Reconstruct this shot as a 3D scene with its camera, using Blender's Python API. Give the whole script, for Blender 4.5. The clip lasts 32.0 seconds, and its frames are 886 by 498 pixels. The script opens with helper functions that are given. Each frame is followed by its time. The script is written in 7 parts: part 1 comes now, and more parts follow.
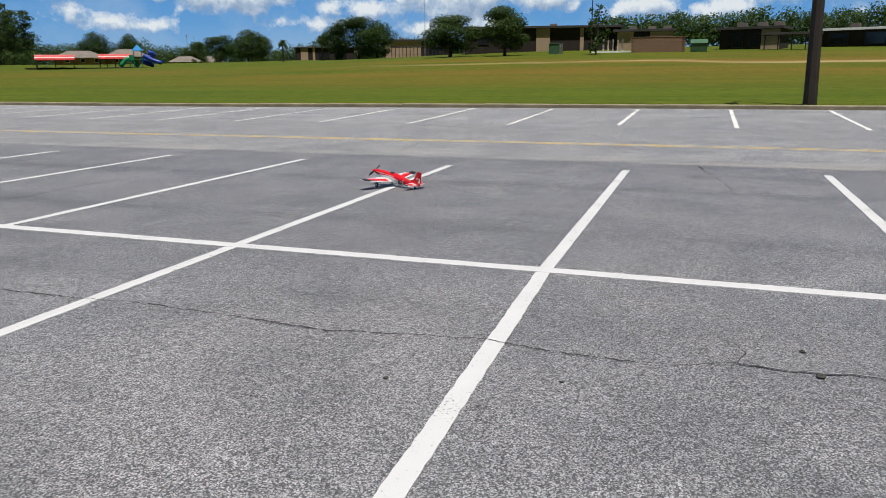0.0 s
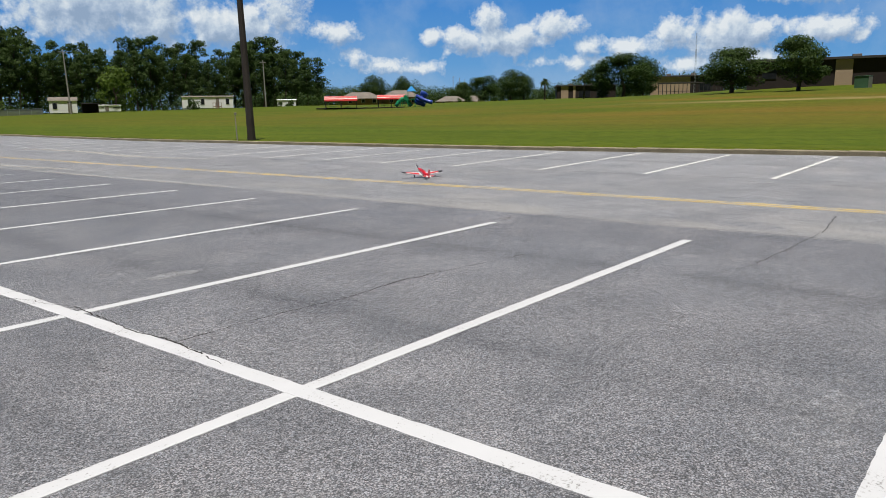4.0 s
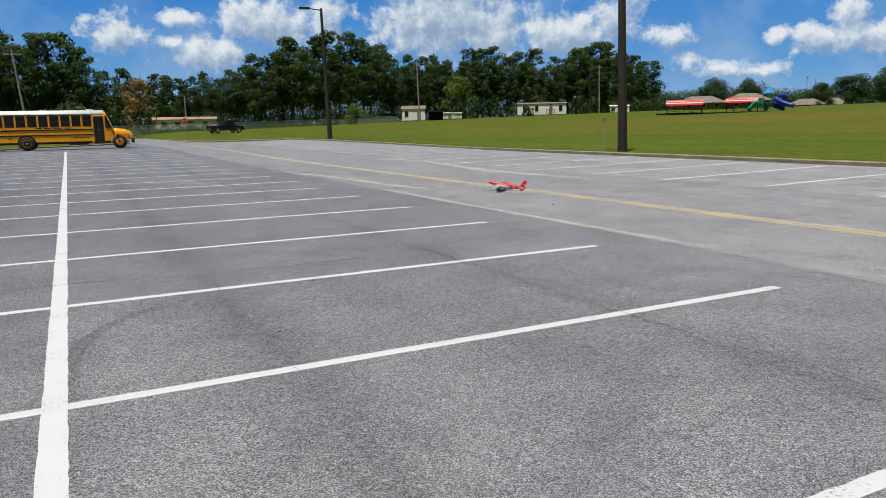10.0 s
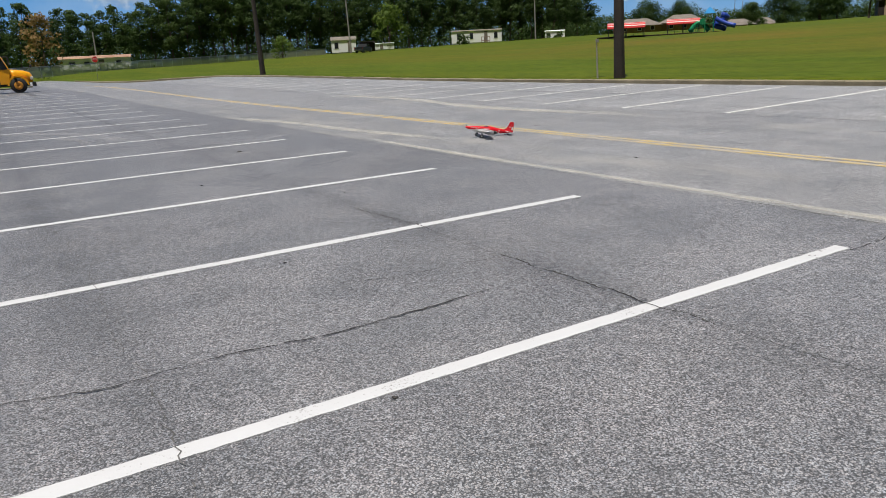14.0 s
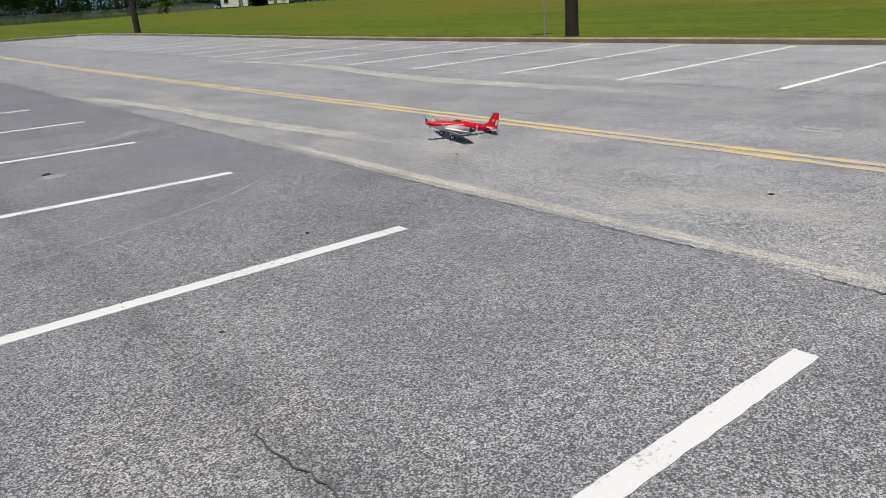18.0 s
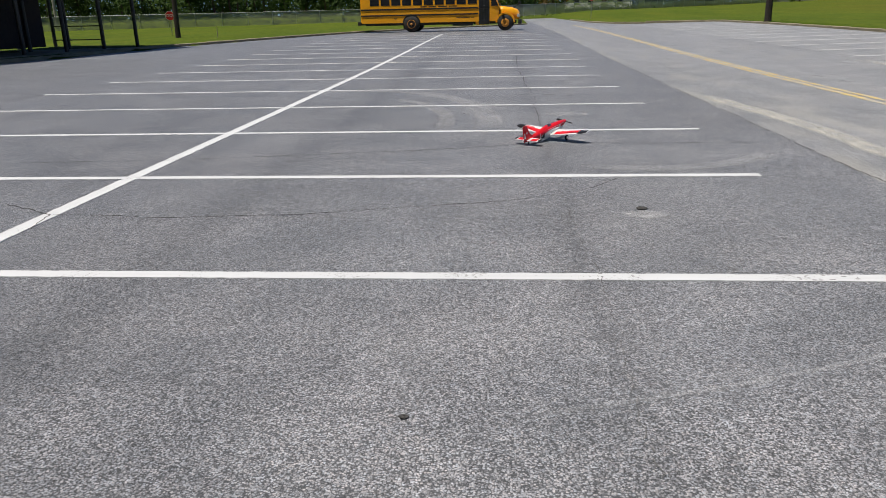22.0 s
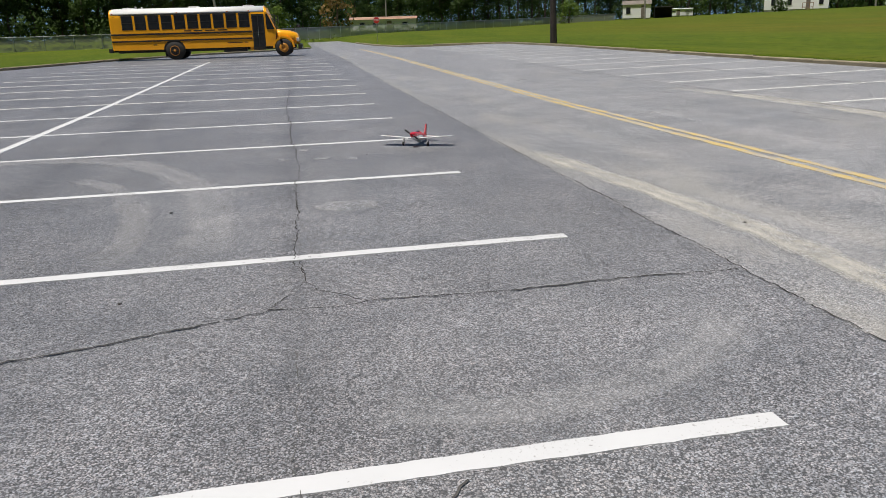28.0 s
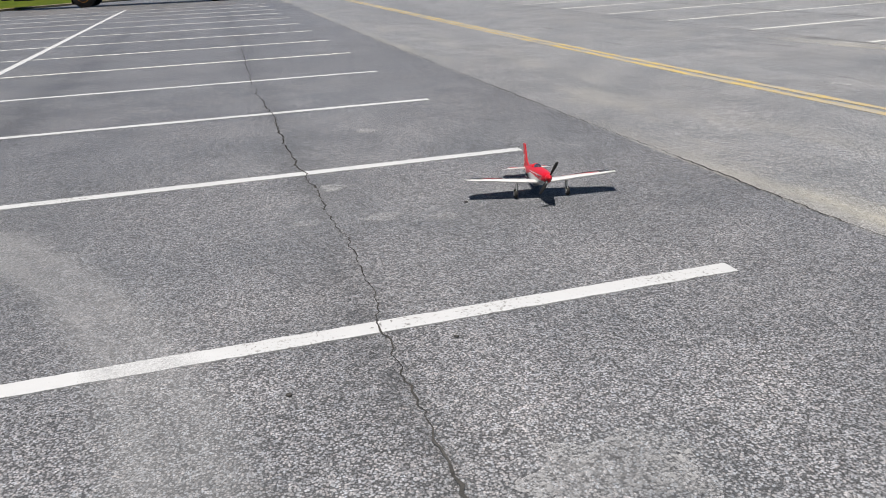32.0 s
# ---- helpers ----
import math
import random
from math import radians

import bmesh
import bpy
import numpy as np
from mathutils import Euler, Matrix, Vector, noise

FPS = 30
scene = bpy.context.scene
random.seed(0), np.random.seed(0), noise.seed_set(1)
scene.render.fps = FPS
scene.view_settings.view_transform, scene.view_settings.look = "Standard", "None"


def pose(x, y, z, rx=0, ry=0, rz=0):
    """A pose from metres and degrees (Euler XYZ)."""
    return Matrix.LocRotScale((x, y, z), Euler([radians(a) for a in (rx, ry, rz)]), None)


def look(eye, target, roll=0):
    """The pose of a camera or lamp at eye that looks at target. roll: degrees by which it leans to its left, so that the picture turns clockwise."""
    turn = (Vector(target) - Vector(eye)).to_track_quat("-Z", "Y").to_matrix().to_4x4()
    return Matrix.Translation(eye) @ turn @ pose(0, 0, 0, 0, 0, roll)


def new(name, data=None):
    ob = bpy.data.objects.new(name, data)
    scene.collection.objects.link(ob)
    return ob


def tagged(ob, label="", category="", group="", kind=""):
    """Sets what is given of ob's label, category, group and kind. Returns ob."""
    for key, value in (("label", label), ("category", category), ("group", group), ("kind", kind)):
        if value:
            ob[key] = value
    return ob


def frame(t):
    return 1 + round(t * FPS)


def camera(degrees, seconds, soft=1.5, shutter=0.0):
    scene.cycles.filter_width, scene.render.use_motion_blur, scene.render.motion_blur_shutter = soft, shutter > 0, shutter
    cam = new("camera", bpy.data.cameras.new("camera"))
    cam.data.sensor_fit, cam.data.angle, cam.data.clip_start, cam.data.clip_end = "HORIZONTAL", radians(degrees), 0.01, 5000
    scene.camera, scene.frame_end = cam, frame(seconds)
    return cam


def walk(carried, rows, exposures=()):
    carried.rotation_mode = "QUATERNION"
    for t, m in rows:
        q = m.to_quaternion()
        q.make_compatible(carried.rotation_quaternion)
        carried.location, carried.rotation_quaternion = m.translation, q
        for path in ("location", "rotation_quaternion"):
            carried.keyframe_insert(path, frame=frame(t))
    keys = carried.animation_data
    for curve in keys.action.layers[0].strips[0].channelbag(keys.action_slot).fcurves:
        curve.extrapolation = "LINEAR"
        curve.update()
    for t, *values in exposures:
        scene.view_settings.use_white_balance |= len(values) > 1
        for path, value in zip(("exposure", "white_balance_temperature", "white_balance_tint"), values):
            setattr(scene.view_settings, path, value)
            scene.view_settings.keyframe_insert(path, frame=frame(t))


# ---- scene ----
cam = camera(62.2, 32.0, soft=0.6)
PATH = [
    (0, (-5.311, -1.066, 1.472), (-3.478, -0.417, 1.001), -0.5),
    (0.5, (-4.904, -0.718, 1.446), (-3.132, 0.101, 1.013), -0.5),
    (1, (-4.515, -0.277, 1.452), (-2.827, 0.71, 1.032), -0.3),
    (1.5, (-4.183, 0.077, 1.465), (-2.549, 1.152, 1.046), -0.7),
    (2, (-3.788, 0.528, 1.483), (-2.186, 1.656, 1.079), -0.6),
    (2.5, (-3.47, 1.002, 1.495), (-1.9, 2.175, 1.098), -0.9),
    (3, (-3.155, 1.43, 1.536), (-1.602, 2.631, 1.151), -1.0),
    (3.5, (-2.859, 1.894, 1.534), (-1.315, 3.109, 1.16), -0.9),
    (5.5, (-1.716, 3.96, 1.578), (-0.258, 5.282, 1.225), -1.4),
    (6, (-1.461, 4.543, 1.545), (-0.053, 5.92, 1.197), -1.6),
    (6.5, (-1.113, 5.121, 1.519), (0.228, 6.564, 1.173), -1.5),
    (7, (-0.907, 5.627, 1.573), (0.398, 7.102, 1.228), -1.7),
    (7.5, (-0.513, 6.21, 1.547), (0.769, 7.707, 1.207), -1.8),
    (8, (-0.279, 6.777, 1.554), (0.984, 8.29, 1.217), -1.7),
    (8.5, (-0.076, 7.417, 1.516), (1.168, 8.946, 1.176), -1.8),
    (9, (0.054, 8.03, 1.535), (1.262, 9.587, 1.197), -1.5),
    (9.5, (0.18, 8.547, 1.533), (1.28, 10.181, 1.187), -1.5),
    (10, (0.207, 9.182, 1.548), (1.091, 10.944, 1.213), -1.2),
    (10.5, (0.2, 9.788, 1.539), (0.856, 11.648, 1.206), -1.2),
    (11, (0.185, 10.306, 1.565), (0.707, 12.21, 1.242), -1.2),
    (11.5, (0.202, 10.843, 1.554), (0.71, 12.752, 1.237), -1.5),
    (12, (0.3, 11.41, 1.535), (0.81, 13.318, 1.219), -1.7),
    (12.5, (0.381, 11.937, 1.516), (0.983, 13.816, 1.188), -2.0),
    (13, (0.557, 12.526, 1.489), (1.316, 14.338, 1.117), -2.4),
    (13.5, (0.737, 13.128, 1.486), (1.643, 14.854, 1.039), -2.6),
    (14, (0.947, 13.658, 1.484), (1.959, 15.304, 0.967), -2.9),
    (14.5, (1.151, 14.16, 1.566), (2.181, 15.775, 0.991), -3.1),
    (16.5, (2.347, 16.394, 1.507), (3.493, 17.917, 0.899), -2.9),
    (17, (2.492, 16.978, 1.53), (3.665, 18.481, 0.924), -2.8),
    (17.5, (2.82, 17.482, 1.484), (4.003, 18.976, 0.876), -3.2),
    (18, (3.132, 18.016, 1.462), (4.324, 19.489, 0.823), -3.1),
    (18.5, (3.473, 18.462, 1.447), (4.653, 19.925, 0.763), -3.4),
    (19, (3.821, 18.894, 1.468), (4.985, 20.343, 0.729), -3.3),
    (19.5, (4.072, 19.343, 1.477), (5.243, 20.785, 0.735), -3.0),
    (20, (4.192, 19.789, 1.485), (5.214, 21.344, 0.753), -2.5),
    (20.5, (4.026, 20.245, 1.503), (4.732, 21.975, 0.791), -1.9),
    (21, (3.738, 20.587, 1.485), (4.016, 22.458, 0.836), -0.8),
    (21.5, (3.594, 20.629, 1.493), (3.566, 22.531, 0.876), -1.0),
    (22, (3.588, 20.641, 1.478), (3.432, 22.538, 0.864), -1.3),
    (22.5, (3.589, 20.609, 1.471), (3.418, 22.502, 0.851), -1.5),
    (23, (3.593, 20.587, 1.467), (3.412, 22.482, 0.854), -1.6),
    (23.5, (3.677, 20.606, 1.488), (3.495, 22.501, 0.873), -2.0),
    (24, (3.837, 20.794, 1.504), (3.814, 22.709, 0.928), -2.2),
    (24.5, (3.979, 21.101, 1.468), (4.099, 23.016, 0.904), -2.3),
    (25, (4.115, 21.513, 1.481), (4.391, 23.41, 0.909), -2.4),
    (25.5, (4.216, 22.117, 1.482), (4.568, 24.002, 0.912), -2.2),
    (27.5, (4.249, 24.486, 1.473), (4.603, 26.368, 0.896), -2.0),
    (28, (4.186, 25.165, 1.502), (4.55, 27.046, 0.929), -1.7),
    (28.5, (4.071, 25.774, 1.471), (4.46, 27.65, 0.896), -1.9),
    (29, (3.871, 26.539, 1.487), (4.305, 28.407, 0.92), -1.6),
    (29.5, (3.742, 27.11, 1.474), (4.176, 28.978, 0.905), -2.1),
    (30, (3.654, 27.773, 1.491), (4.09, 29.639, 0.916), -1.9),
    (30.5, (3.594, 28.374, 1.465), (4.033, 30.228, 0.858), -2.1),
    (31, (3.623, 28.932, 1.476), (4.065, 30.771, 0.827), -2.3),
    (31.5, (3.586, 29.575, 1.434), (4.053, 31.392, 0.744), -2.1),
    (32, (3.627, 30.103, 1.444), (4.138, 31.898, 0.725), -2.5),
]
walk(cam, [(t, look(eye, target, roll)) for t, eye, target, roll in PATH])

# ---- world, sun, exposure ----
SUN_DIR = Vector((-0.22, -0.16, 1.0)).normalized()
world = bpy.data.worlds.new("world")
scene.world = world
world.use_nodes = True
wn, wl = world.node_tree.nodes, world.node_tree.links
sky = wn.new("ShaderNodeTexSky")
sky.sky_type, sky.sun_disc = "NISHITA", False
sky.sun_elevation = math.asin(SUN_DIR.z)
sky.sun_rotation = math.atan2(SUN_DIR.x, SUN_DIR.y)
sky.air_density, sky.dust_density, sky.ozone_density, sky.altitude = 1.0, 0.0, 3.0, 1200.0
wl.new(sky.outputs[0], wn["Background"].inputs[0])
wn["Background"].inputs[1].default_value = 0.0045
sun = new("sun", bpy.data.lights.new("sun", "SUN"))
sun.data.energy, sun.data.angle, sun.data.color = 5.0, radians(0.53), (1.0, 0.955, 0.89)
sun.matrix_world = look(SUN_DIR * 50, (0, 0, 0))
scene.view_settings.exposure = 0.03


# ---- materials ----
def nodes_of(name):
    m = bpy.data.materials.new(name)
    m.use_nodes = True
    nt = m.node_tree
    return m, nt, nt.nodes["Principled BSDF"]


def node(nt, kind, **vals):
    n = nt.nodes.new(kind)
    for k, v in vals.items():
        n.inputs[k].default_value = v
    return n


def rgb(c):
    return (c[0], c[1], c[2], 1.0)


def math_node(nt, op, a, b=None, clamp=False):
    n = nt.nodes.new("ShaderNodeMath")
    n.operation, n.use_clamp = op, clamp
    for i, v in enumerate((a, b)):
        if v is None:
            continue
        if isinstance(v, (int, float)):
            n.inputs[i].default_value = v
        else:
            nt.links.new(v, n.inputs[i])
    return n.outputs[0]


def ramp(nt, src, stops):
    n = nt.nodes.new("ShaderNodeValToRGB")
    while len(n.color_ramp.elements) < len(stops):
        n.color_ramp.elements.new(0.5)
    for e, (p, c) in zip(n.color_ramp.elements, stops):
        e.position, e.color = p, rgb(c) if not isinstance(c, (int, float)) else (c, c, c, 1)
    nt.links.new(src, n.inputs[0])
    return n.outputs[0]


def mixc(nt, fac, a, b, blend="MIX"):
    n = nt.nodes.new("ShaderNodeMix")
    n.data_type, n.blend_type = "RGBA", blend
    for i, v in ((0, fac), (6, a), (7, b)):
        if isinstance(v, (int, float)):
            n.inputs[i].default_value = v
        elif isinstance(v, tuple):
            n.inputs[i].default_value = rgb(v)
        else:
            nt.links.new(v, n.inputs[i])
    return n.outputs[2]


def coords(nt, scale=(1, 1, 1)):
    tc = nt.nodes.new("ShaderNodeTexCoord")
    mp = nt.nodes.new("ShaderNodeMapping")
    mp.inputs["Scale"].default_value = scale
    nt.links.new(tc.outputs["Object"], mp.inputs[0])
    return mp.outputs[0]


def noise_of(nt, vec, scale, detail=4.0, rough=0.55):
    n = node(nt, "ShaderNodeTexNoise", Scale=scale, Detail=detail, Roughness=rough)
    nt.links.new(vec, n.inputs["Vector"])
    return n.outputs["Fac"]


def bumped(nt, bs, src, strength, dist=0.01):
    b = node(nt, "ShaderNodeBump", Strength=strength, Distance=dist)
    nt.links.new(src, b.inputs["Height"])
    nt.links.new(b.outputs[0], bs.inputs["Normal"])


def mottled(name, c1, c2, fine=40.0, coarse=3.0, rough=0.6, bump=0.15, metal=0.0, spread=0.35, coat=0.0):
    """A surface with variation at two scales."""
    m, nt, bs = nodes_of(name)
    v = coords(nt)
    a, b = noise_of(nt, v, fine), noise_of(nt, v, coarse, 5)
    f = math_node(nt, "ADD", math_node(nt, "MULTIPLY", a, 0.45), math_node(nt, "MULTIPLY", b, 0.55))
    col = ramp(nt, f, [(0.5 - spread / 2, c1), (0.5 + spread / 2, c2)])
    nt.links.new(col, bs.inputs["Base Color"])
    bs.inputs["Roughness"].default_value, bs.inputs["Metallic"].default_value = rough, metal
    bs.inputs["Coat Weight"].default_value = coat
    if bump:
        bumped(nt, bs, a, bump)
    return m


def asphalt(name, base, stone, sandy, joints=()):
    """Worn asphalt: aggregate, tyre-darkened and washed-out patches, sand drifts along the seam."""
    m, nt, bs = nodes_of(name)
    v = coords(nt)
    grit = noise_of(nt, v, 230.0, 2.0, 0.7)
    vor = node(nt, "ShaderNodeTexVoronoi", Scale=118.0)
    nt.links.new(v, vor.inputs["Vector"])
    tint = nt.nodes.new("ShaderNodeSeparateXYZ")
    nt.links.new(vor.outputs["Color"], tint.inputs[0])
    peb = ramp(nt, tint.outputs[0], [(0.05, 0.08), (0.4, 0.48), (0.9, 0.9)])
    # shade in the gaps between stones, put into the colour as dark cell edges
    gap = ramp(nt, vor.outputs["Distance"], [(0.46, 0.0), (0.64, 0.85)])
    # larger stones, and pits where they have been plucked out, their shade painted dark
    vb = node(nt, "ShaderNodeTexVoronoi", Scale=46.0)
    nt.links.new(v, vb.inputs["Vector"])
    tb = nt.nodes.new("ShaderNodeSeparateXYZ")
    nt.links.new(vb.outputs["Color"], tb.inputs[0])
    pit = math_node(nt, "MULTIPLY", ramp(nt, vb.outputs["Distance"], [(0.22, 1.0), (0.42, 0.0)]), ramp(nt, tb.outputs[0], [(0.8, 0.0), (0.84, 0.75)]))
    mid = noise_of(nt, v, 1.1, 6.0, 0.6)
    big = noise_of(nt, coords(nt, (0.35, 0.1, 1)), 1.0, 5.0, 0.6)
    spot = noise_of(nt, v, 4.5, 3.0, 0.5)
    crumb = noise_of(nt, v, 17.0, 5.0, 0.7)
    warm = mixc(nt, tint.outputs[1], tuple(x * y * 1.22 for x, y in zip(stone, (1.07, 0.99, 0.94))), tuple(x * y * 1.22 for x, y in zip(stone, (0.95, 1.0, 1.05))))
    c = mixc(nt, peb, tuple(x * 0.55 for x in base), warm)
    # painted shade of gaps and pits, as near-black base colour
    c = mixc(nt, gap, c, tuple(x * 0.14 for x in base))
    c = mixc(nt, pit, c, tuple(x * 0.2 for x in base))
    c = mixc(nt, 1.0, c, ramp(nt, tb.outputs[1], [(0.1, 0.84), (0.9, 1.2)]), "MULTIPLY")
    c = mixc(nt, 1.0, c, ramp(nt, grit, [(0.36, 0.78), (0.64, 1.2)]), "MULTIPLY")
    c = mixc(nt, 1.0, c, ramp(nt, crumb, [(0.3, 0.78), (0.52, 1.0), (0.72, 1.16)]), "MULTIPLY")
    c = mixc(nt, 1.0, c, ramp(nt, mid, [(0.35, 0.82), (0.62, 1.12)]), "MULTIPLY")
    c = mixc(nt, 1.0, c, ramp(nt, big, [(0.4, 0.93), (0.7, 1.14)]), "MULTIPLY")
    c = mixc(nt, 1.0, c, ramp(nt, spot, [(0.66, 1.0), (0.74, 0.72)]), "MULTIPLY")
    c = mixc(nt, 1.0, c, ramp(nt, noise_of(nt, v, 0.55, 5.0, 0.65), [(0.36, (0.98, 1.0, 1.03)), (0.64, (1.008, 1.0, 1.0))]), "MULTIPLY")
    # oil-darkened bands along the paving joints, and broad soft stains
    sj = nt.nodes.new("ShaderNodeSeparateXYZ")
    nt.links.new(v, sj.inputs[0])
    soft = noise_of(nt, coords(nt, (1, 0.4, 1)), 1.4, 5.0, 0.6)
    for jx, wide, amt in joints:
        d = math_node(nt, "ABSOLUTE", math_node(nt, "SUBTRACT", math_node(nt, "ADD", sj.outputs[0], math_node(nt, "MULTIPLY", math_node(nt, "SUBTRACT", soft, 0.5), 0.3)), jx))
        band = ramp(nt, math_node(nt, "DIVIDE", d, wide, True), [(0.0, amt), (0.25, amt * 0.55), (1.0, 0.0)])
        c = mixc(nt, math_node(nt, "MULTIPLY", math_node(nt, "MULTIPLY", band, ramp(nt, soft, [(0.34, 0.25), (0.58, 1.0)])), ramp(nt, crumb, [(0.35, 1.0), (0.62, 0.45)])), c, mixc(nt, 1.0, c, (0.45, 0.45, 0.45), "MULTIPLY"))
    if sandy:
        sx = nt.nodes.new("ShaderNodeSeparateXYZ")
        nt.links.new(v, sx.inputs[0])
        near = ramp(nt, math_node(nt, "MULTIPLY", math_node(nt, "ABSOLUTE", math_node(nt, "SUBTRACT", sx.outputs[0], 7.55)), 0.5, True),
                    [(0.0, 1.0), (0.22, 0.85), (0.55, 0.0)])
        far = ramp(nt, math_node(nt, "MULTIPLY", math_node(nt, "ABSOLUTE", math_node(nt, "SUBTRACT", sx.outputs[0], 11.9)), 0.5, True),
                   [(0.0, 0.75), (0.5, 0.0)])
        n2 = noise_of(nt, coords(nt, (0.9, 0.28, 1)), 1.3, 6.0, 0.62)
        lip = ramp(nt, math_node(nt, "ABSOLUTE", math_node(nt, "SUBTRACT", math_node(nt, "ADD", sx.outputs[0], math_node(nt, "MULTIPLY", math_node(nt, "SUBTRACT", soft, 0.5), 0.5)), 6.97)), [(0.0, 1.0), (0.06, 0.8), (0.2, 0.0)])
        c = mixc(nt, math_node(nt, "MULTIPLY", lip, ramp(nt, noise_of(nt, coords(nt, (0, 0.14, 0)), 1.0, 4.0, 0.6), [(0.46, 0.0), (0.62, 0.6)])), c, mixc(nt, grit, (0.3, 0.285, 0.25), (0.56, 0.535, 0.47)))
        f = math_node(nt, "MULTIPLY", math_node(nt, "MAXIMUM", near, far), ramp(nt, n2, [(0.5, 0.0), (0.62, 1.0)]), True)
        c = mixc(nt, math_node(nt, "MULTIPLY", f, 0.36), c, mixc(nt, grit, tuple(x * 0.82 for x in sandy), tuple(x * 1.12 for x in sandy)))
    nt.links.new(c, bs.inputs["Base Color"])
    bs.inputs["Roughness"].default_value = 0.6
    bs.inputs["Diffuse Roughness"].default_value = 1.0
    bs.inputs["Specular IOR Level"].default_value = 0.35
    # sheen added to brighten the paving at low viewing angles
    bs.inputs["Sheen Weight"].default_value = 0.3
    bs.inputs["Sheen Roughness"].default_value = 0.55
    bs.inputs["Sheen Tint"].default_value = (0.9, 0.95, 1.0, 1)
    bumped(nt, bs, grit, 0.7, 0.006)
    return m


def paint_on_road(name, col, worn, amount):
    """Road paint, rubbed through to the asphalt in flakes."""
    m, nt, bs = nodes_of(name)
    v = coords(nt)
    a, b = noise_of(nt, v, 55.0, 4.0, 0.7), noise_of(nt, v, 2.2, 4.0)
    f = math_node(nt, "ADD", math_node(nt, "MULTIPLY", a, 0.6), math_node(nt, "MULTIPLY", b, 0.4))
    c = mixc(nt, ramp(nt, f, [(amount, 1.0), (amount + 0.06, 0.0)]), mixc(nt, b, tuple(x * 0.86 for x in col), col), worn)
    nt.links.new(c, bs.inputs["Base Color"])
    bs.inputs["Roughness"].default_value = 0.7
    bumped(nt, bs, a, 0.2, 0.004)
    return m


def foliage(name, dark, light, gloss=0.5, through_leaf=0.3):
    """Leaves that also let some light through."""
    m, nt, bs = nodes_of(name)
    g = nt.nodes.new("ShaderNodeNewGeometry")
    o = nt.nodes.new("ShaderNodeObjectInfo")
    f = math_node(nt, "ADD", math_node(nt, "MULTIPLY", g.outputs["Random Per Island"], 0.6), math_node(nt, "MULTIPLY", o.outputs["Random"], 0.4))
    col = ramp(nt, f, [(0.05, dark), (0.55, tuple((p + q) / 2 for p, q in zip(dark, light))), (0.98, light)])
    nt.links.new(col, bs.inputs["Base Color"])
    bs.inputs["Roughness"].default_value = gloss
    bs.inputs["Specular IOR Level"].default_value = 0.06
    if through_leaf:
        tr, mx = nt.nodes.new("ShaderNodeBsdfTranslucent"), nt.nodes.new("ShaderNodeMixShader")
        nt.links.new(mixc(nt, 1.0, col, (1.15, 1.25, 0.7), "MULTIPLY"), tr.inputs[0])
        mx.inputs[0].default_value = through_leaf
        nt.links.new(bs.outputs[0], mx.inputs[1])
        nt.links.new(tr.outputs[0], mx.inputs[2])
        nt.links.new(mx.outputs[0], nt.nodes["Material Output"].inputs[0])
    return m


